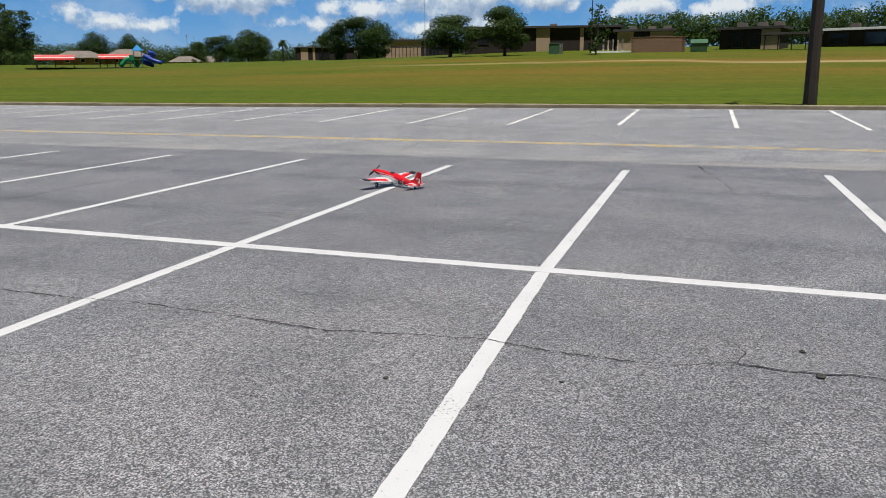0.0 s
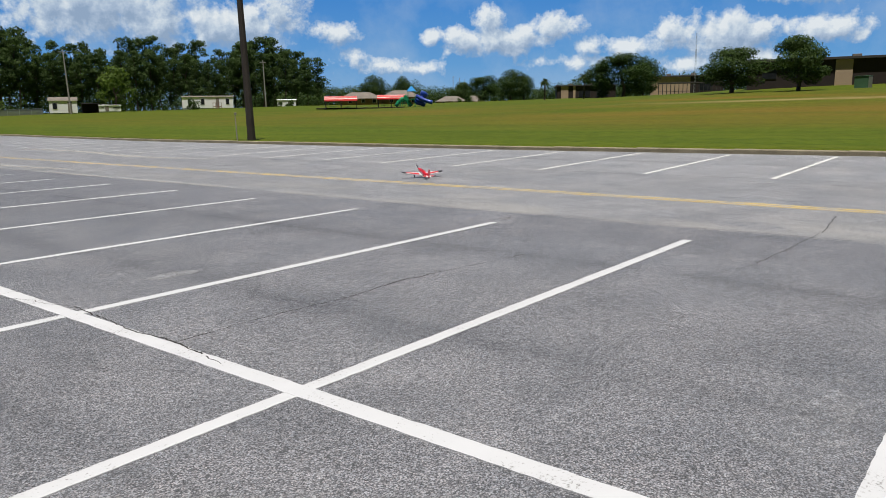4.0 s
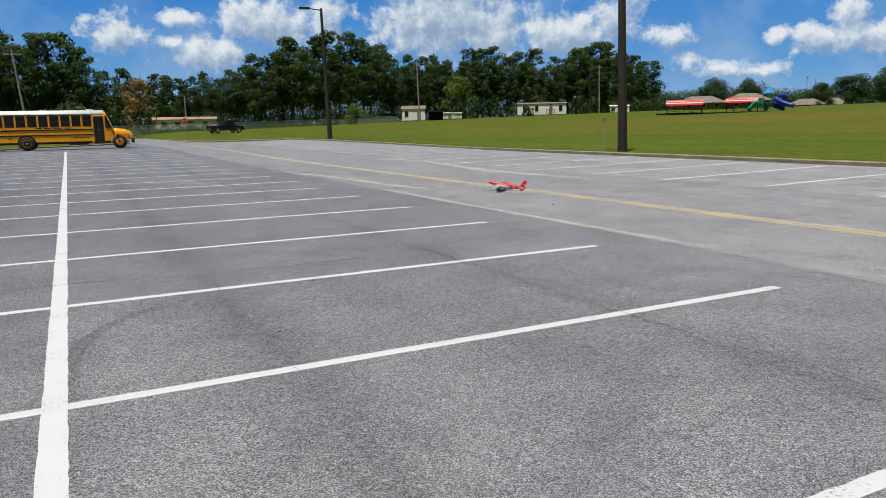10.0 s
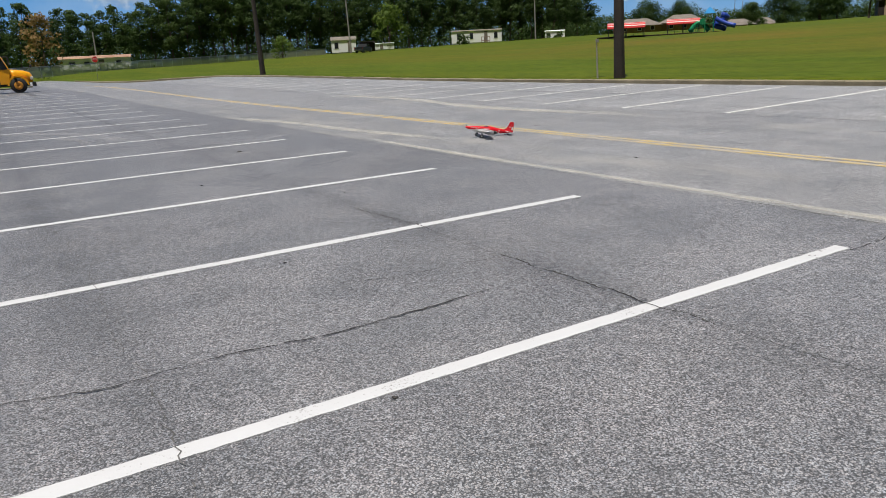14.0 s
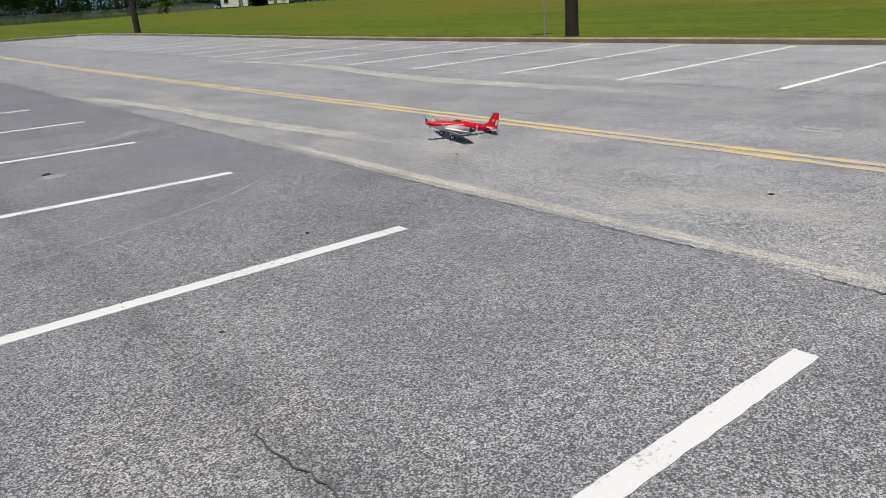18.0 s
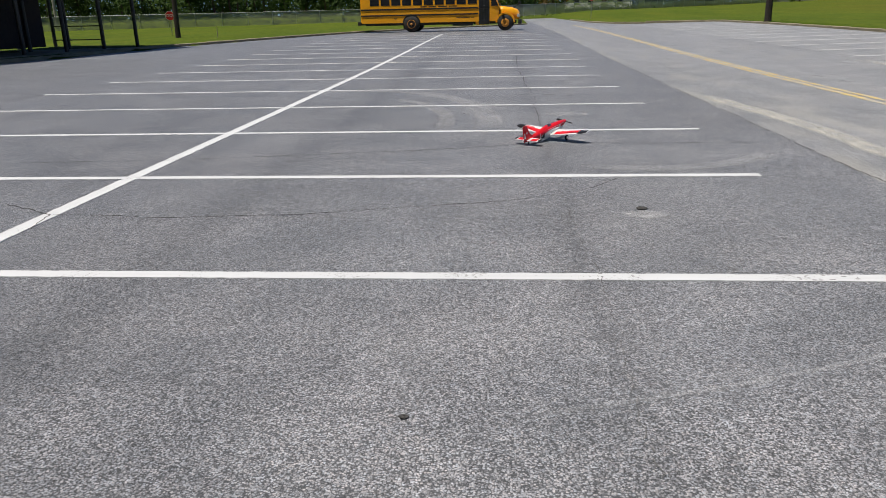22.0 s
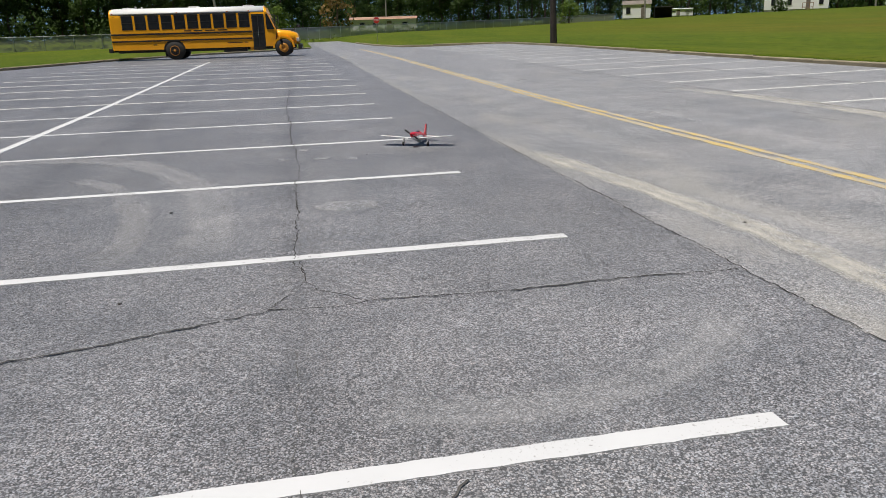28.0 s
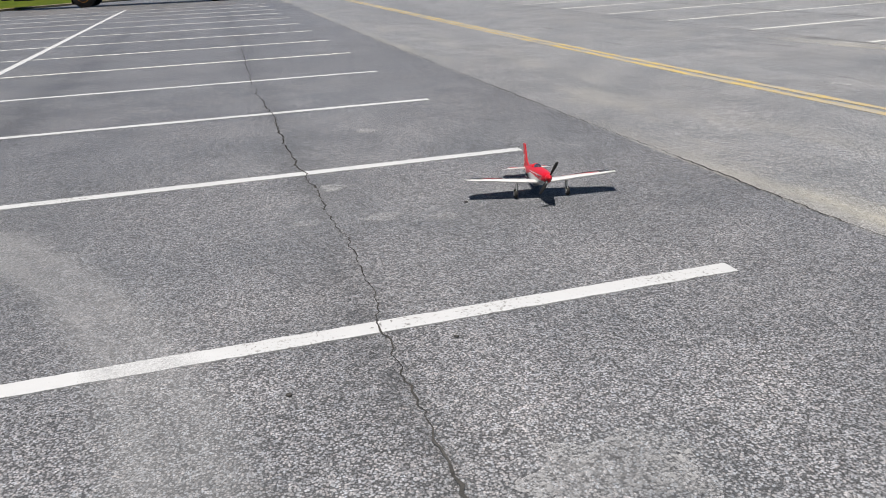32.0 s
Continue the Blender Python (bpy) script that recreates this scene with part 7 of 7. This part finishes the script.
# ---- cumulus along the skyline: a far backdrop ----
def cloud_material(name, blobs):
    """Clouds on the far backdrop: billowed edges, lit tops and grey-blue bases. x of its space is the bearing, y the height, in degrees."""
    m = bpy.data.materials.new(name)
    m.use_nodes = True
    nt = m.node_tree
    nt.nodes.remove(nt.nodes["Principled BSDF"])
    uv = nt.nodes.new("ShaderNodeUVMap")
    uv.uv_map = "sky"

    def moved(vec, shift):
        mp = nt.nodes.new("ShaderNodeMapping")
        mp.inputs["Location"].default_value = shift
        nt.links.new(vec, mp.inputs[0])
        return mp.outputs[0]

    def thickness(vec):
        """How much cloud there is at a place: broad masses, broken up by noise and by rounded cells."""
        sep = nt.nodes.new("ShaderNodeSeparateXYZ")
        nt.links.new(vec, sep.inputs[0])
        bx, by = sep.outputs[0], sep.outputs[1]
        dens = None
        for cx, cy, rx, ry, up in blobs:
            dx = math_node(nt, "MULTIPLY", math_node(nt, "SUBTRACT", bx, cx), 1.0 / rx)
            dy = math_node(nt, "MULTIPLY", math_node(nt, "SUBTRACT", by, cy), 1.0 / ry)
            d = math_node(nt, "SQRT", math_node(nt, "ADD", math_node(nt, "MULTIPLY", dx, dx), math_node(nt, "MULTIPLY", dy, dy)))
            d = math_node(nt, "MULTIPLY", math_node(nt, "SUBTRACT", 1.0, d), up)
            if dens is None:
                dens = d
            else:
                n = nt.nodes.new("ShaderNodeMath")
                n.operation = "SMOOTH_MAX"
                nt.links.new(dens, n.inputs[0])
                nt.links.new(d, n.inputs[1])
                n.inputs[2].default_value = 0.25
                dens = n.outputs[0]
        dens = math_node(nt, "MINIMUM", math_node(nt, "MAXIMUM", dens, -0.6), 0.9)
        warp = node(nt, "ShaderNodeTexNoise", Scale=0.45, Detail=5.0)
        nt.links.new(vec, warp.inputs["Vector"])
        bent = nt.nodes.new("ShaderNodeVectorMath")
        bent.operation = "MULTIPLY_ADD"
        nt.links.new(warp.outputs["Color"], bent.inputs[0])
        bent.inputs[1].default_value = (2.2, 1.8, 0)
        nt.links.new(vec, bent.inputs[2])
        cells = None
        for sc, amt in ((0.7, 0.5), (1.7, 0.32), (4.2, 0.18)):
            vo = node(nt, "ShaderNodeTexVoronoi", Scale=sc)
            vo.feature = "SMOOTH_F1"
            vo.inputs["Smoothness"].default_value = 0.2
            nt.links.new(bent.outputs[0], vo.inputs["Vector"])
            d = math_node(nt, "MULTIPLY", vo.outputs["Distance"], -amt)
            cells = d if cells is None else math_node(nt, "ADD", cells, d)
        cells = math_node(nt, "ADD", cells, 0.45)
        body = math_node(nt, "ADD", math_node(nt, "MULTIPLY", noise_of(nt, vec, 0.75, 9.0, 0.62), 0.62), math_node(nt, "MULTIPLY", noise_of(nt, vec, 0.2, 4.0, 0.5), 0.38))
        return math_node(nt, "ADD", math_node(nt, "ADD", dens, math_node(nt, "MULTIPLY", math_node(nt, "SUBTRACT", body, 0.5), 3.4)), math_node(nt, "MULTIPLY", cells, 0.75))

    here, there = thickness(uv.outputs[0]), thickness(moved(uv.outputs[0], (0.35, 0.75, 0)))
    alpha = ramp(nt, math_node(nt, "ADD", here, 0.4, True), [(0.26, 0.0), (0.46, 0.4), (0.84, 1.0)])
    # where the cloud thins out towards the light it is white; thick parts and undersides are grey-blue
    slope = math_node(nt, "MULTIPLY", math_node(nt, "SUBTRACT", here, there), 0.75)
    deep = math_node(nt, "MULTIPLY", math_node(nt, "MAXIMUM", math_node(nt, "SUBTRACT", here, 0.3), 0.0), 0.3)
    tone = math_node(nt, "SUBTRACT", math_node(nt, "ADD", slope, 0.46), deep, True)
    col = ramp(nt, tone, [(0.08, (0.27, 0.37, 0.52)), (0.36, (0.38, 0.48, 0.62)), (0.58, (0.52, 0.61, 0.71)), (0.9, (0.72, 0.77, 0.81))])
    up = nt.nodes.new("ShaderNodeSeparateXYZ")
    nt.links.new(uv.outputs[0], up.inputs[0])
    clear = ramp(nt, math_node(nt, "DIVIDE", up.outputs[1], 20.0, True), [(0.0, (0.27, 0.44, 0.64)), (0.18, (0.12, 0.32, 0.62)), (0.45, (0.05, 0.22, 0.58)), (1.0, (0.03, 0.14, 0.45))])
    veil = ramp(nt, noise_of(nt, uv.outputs[0], 0.13, 6.0, 0.6), [(0.46, 0.0), (0.78, 0.5)])
    em = nt.nodes.new("ShaderNodeEmission")
    nt.links.new(mixc(nt, alpha, mixc(nt, veil, clear, (0.42, 0.53, 0.66)), col), em.inputs[0])
    nt.links.new(em.outputs[0], nt.nodes["Material Output"].inputs[0])
    return m


# bearing, height, half width, half height, density
CLOUDS = [(12.3, 7.3, 3.5, 1.6, 1.2), (-3.7, 6.7, 2.4, 1.6, 0.98), (-9.9, 5.3, 2.9, 1.5, 1.2), (-7.9, 7.7, 1.9, 0.7, 0.98), (-7.2, 6.2, 1.1, 0.5, 0.98), (-14.0, 7.5, 3.4, 1.8, 1.2), (-18.3, 7.6,
          1.9, 2.2, 0.98), (-26.9, 7.5, 6.3, 2.8, 1.2), (-30.9, 6.5, 2.7, 1.6, 0.98), (-36.3, 6.3, 4.5, 1.6, 1.2), (-39.2, 7.3, 2.0, 1.5, 0.98), (-44.8, 4.1, 0.9, 0.6, 0.6), (-43.7, 6.0, 1.8, 0.9,
          0.98), (-46.9, 3.6, 2.9, 0.6, 0.6), (-50.6, 5.5, 0.8, 0.6, 0.98), (-52.9, 5.3, 2.1, 1.0, 0.98), (-56.5, 5.2, 4.0, 1.1, 1.2), (-59.7, 6.2, 1.8, 1.3, 0.98), (-54.9, 6.9, 1.3, 1.1, 0.98),
          (-62.3, 4.7, 1.1, 0.7, 0.98), (-65.3, 4.4, 1.8, 0.8, 0.98), (-68.6, 5.5, 2.2, 1.4, 0.98), (-71.6, 4.9, 2.2, 1.8, 0.98), (-49.5, 3.3, 1.9, 0.5, 0.6), (-69.0, 3.2, 2.0, 0.7, 0.98), (-73.6,
          5.2, 2.7, 1.1, 0.98), (-78.0, 5.2, 2.9, 1.1, 1.2), (-85.0, 4.4, 2.9, 0.9, 1.2), (-58.5, 3.6, 1.9, 0.6, 0.6), (-61.5, 3.5, 1.8, 0.6, 0.6), (-73.4, 3.6, 1.9, 0.7, 0.98), (-90.7, 4.1, 2.7,
          0.7, 0.98), (-27, 11, 7, 3, 1.2), (-16, 11, 4, 1.5, 1.0), (-40, 10.5, 4, 2, 1.0), (24, 9, 6, 3, 1.0), (38, 8, 8, 4, 1.0), (-98, 6, 5, 2, 0.9), (-106, 6, 5, 2, 0.8), (-66, 8.6, 3, 1.0, 0.9),
          (-78, 8, 4, 1.2, 0.9), (-86, 8, 5, 1.5, 0.9)]


def cloud_sheet(b0, b1):
    R, vs, fs, uvs = 3000.0, [], [], []
    nb, ne = int(abs(b1 - b0) / 2), 14
    for i in range(nb + 1):
        b = b0 + (b1 - b0) * i / nb
        for j in range(ne + 1):
            e = -0.5 + 26.5 * j / ne
            vs.append((-R * math.sin(radians(b)), R * math.cos(radians(b)), R * math.tan(radians(e))))
            uvs.append((b, e))
    for i in range(nb):
        for j in range(ne):
            a = i * (ne + 1) + j
            fs.append((a, a + 1, a + ne + 2, a + ne + 1))
    me = bpy.data.meshes.new("backdrop_clouds")
    me.from_pydata(vs, [], fs)
    lay = me.uv_layers.new(name="sky")
    for lp in me.loops:
        lay.data[lp.index].uv = uvs[lp.vertex_index]
    me.materials.append(cloud_material("cumulus", CLOUDS))
    tagged(new("backdrop_clouds", me), "white cumulus clouds with grey-blue bases along the skyline", "clouds", kind="structure")


cloud_sheet(60, -130)


# ---- what moves ----
# the aeroplane: seconds, place of the main wheels' middle, heading
TAXI = [(0, 3.55, 2.79, -21), (0.5, 4.02, 4.06, -22), (1, 4.46, 5.38, -25), (1.5, 5.03, 6.65, -28), (2, 5.87, 8.12, -36), (2.5, 7.00, 9.78, -44), (3, 8.33, 11.14, -46), (3.5, 9.50, 12.32, -41), (4.2, 10.75,
        13.83, -28), (4.9, 11.25, 15.64, -6), (5.5, 11.06, 17.39, 10), (6, 10.67, 18.11, 14), (6.5, 10.41, 18.64, 14), (7, 10.36, 19.37, 17), (7.5, 10.24, 19.87, 20), (8, 10.18, 20.50, 24), (8.5, 9.88, 21.05,
        27), (9, 9.50, 21.82, 32), (9.5, 9.27, 22.83, 40), (10, 8.96, 23.51, 50), (10.5, 8.55, 23.95, 61), (11, 8.52, 24.12, 66), (11.6, 8.44, 24.20, 69), (12.5, 8.41, 24.22, 70), (14.5, 8.41, 24.22, 70),
        (18.9, 8.41, 24.22, 70), (19.2, 8.08, 24.45, 70), (19.5, 7.39, 25.00, 70), (20, 6.08, 25.92, 69), (20.5, 4.85, 26.69, 52), (21, 4.02, 27.62, 20), (21.5, 3.88, 28.58, -13), (22, 4.17, 29.45, -38),
        (22.5, 4.84, 30.25, -57), (23, 5.79, 31.04, -60), (23.5, 6.85, 31.83, -55), (24, 7.64, 32.61, -30), (24.5, 7.97, 33.36, -2), (25, 7.92, 34.24, 34), (25.5, 7.54, 34.70, 65), (26.1, 6.92, 34.99, 92),
        (26.8, 6.30, 35.11, 124), (27.5, 5.88, 35.03, 149), (28, 5.79, 35.05, 156), (29, 5.78, 35.07, 160), (29.5, 5.75, 34.98, 164), (30, 5.69, 34.88, 166), (30.5, 5.62, 34.72, 168), (31, 5.60, 34.61, 168),
        (31.5, 5.55, 34.49, 168), (32, 5.55, 34.46, 168)]


def motions():
    walk(plane, [(t, pose(x, y, paved_z(x, y) + 0.003, 0, 0, h)) for t, x, y, h in TAXI])
    # propeller and wheels turn while it taxies
    HUB = TILT @ Matrix.Translation((0, 0.262, 0.001))
    HUB.translation = SIZE @ HUB.translation
    rows, a = [], -76.58 * 58
    for k in range(161):
        t = k * 0.2
        still = 11.5 < t < 20.7
        rows.append((t, HUB @ Matrix.Rotation(radians(a + (70 if 11.4 < t < 18.5 else 0)), 4, "Y")))
        a += 0.0 if still else 76.58
    walk(prop, rows)
    for w, m in WHEELS:
        m = Matrix.Translation(SIZE @ m.translation)
        rows, a = [], 0.0
        for k in range(161):
            t = k * 0.2
            rows.append((t, m @ Matrix.Rotation(radians(a), 4, "X")))
            a -= 0.0 if (11.6 < t < 18.9 or t > 31.4) else 70.0
        walk(w, rows)
    # the pickup passes along the street behind the fence
    drive = []
    for t, cx, cy, b, d in ((0, 0.2, 8.0, 20, 88), (6, 0.1, 8.0, 3.5, 104), (9.1, 0.06, 8.1, -6.6, 116), (9.7, 0.2, 8.8, -8.7, 118), (10.3, 0.2, 9.5, -12.5, 121), (11, 0.2, 10.3, -16.0, 125), (11.5, 0.2, 10.9, -18.0, 129),
                            (12.5, 0.4, 12.0, -22.0, 138), (13.5, 0.7, 13.1, -24.9, 150), (14, 0.9, 13.7, -26.4, 160), (16.5, 2.3, 16.4, -33.0, 225), (20, 4, 20, -40, 290), (32, 4, 30, -48, 420)):
        drive.append((t, *seen_from(cx, cy, b, d)))
    rows = []
    for i, (t, x, y) in enumerate(drive):
        p, q = drive[max(0, i - 1)], drive[min(len(drive) - 1, i + 1)]
        rows.append((t, pose(x, y, land_z(x, y), 0, 0, math.degrees(math.atan2(-(q[1] - p[1]), q[2] - p[2])))))
    walk(truck, rows)


motions()
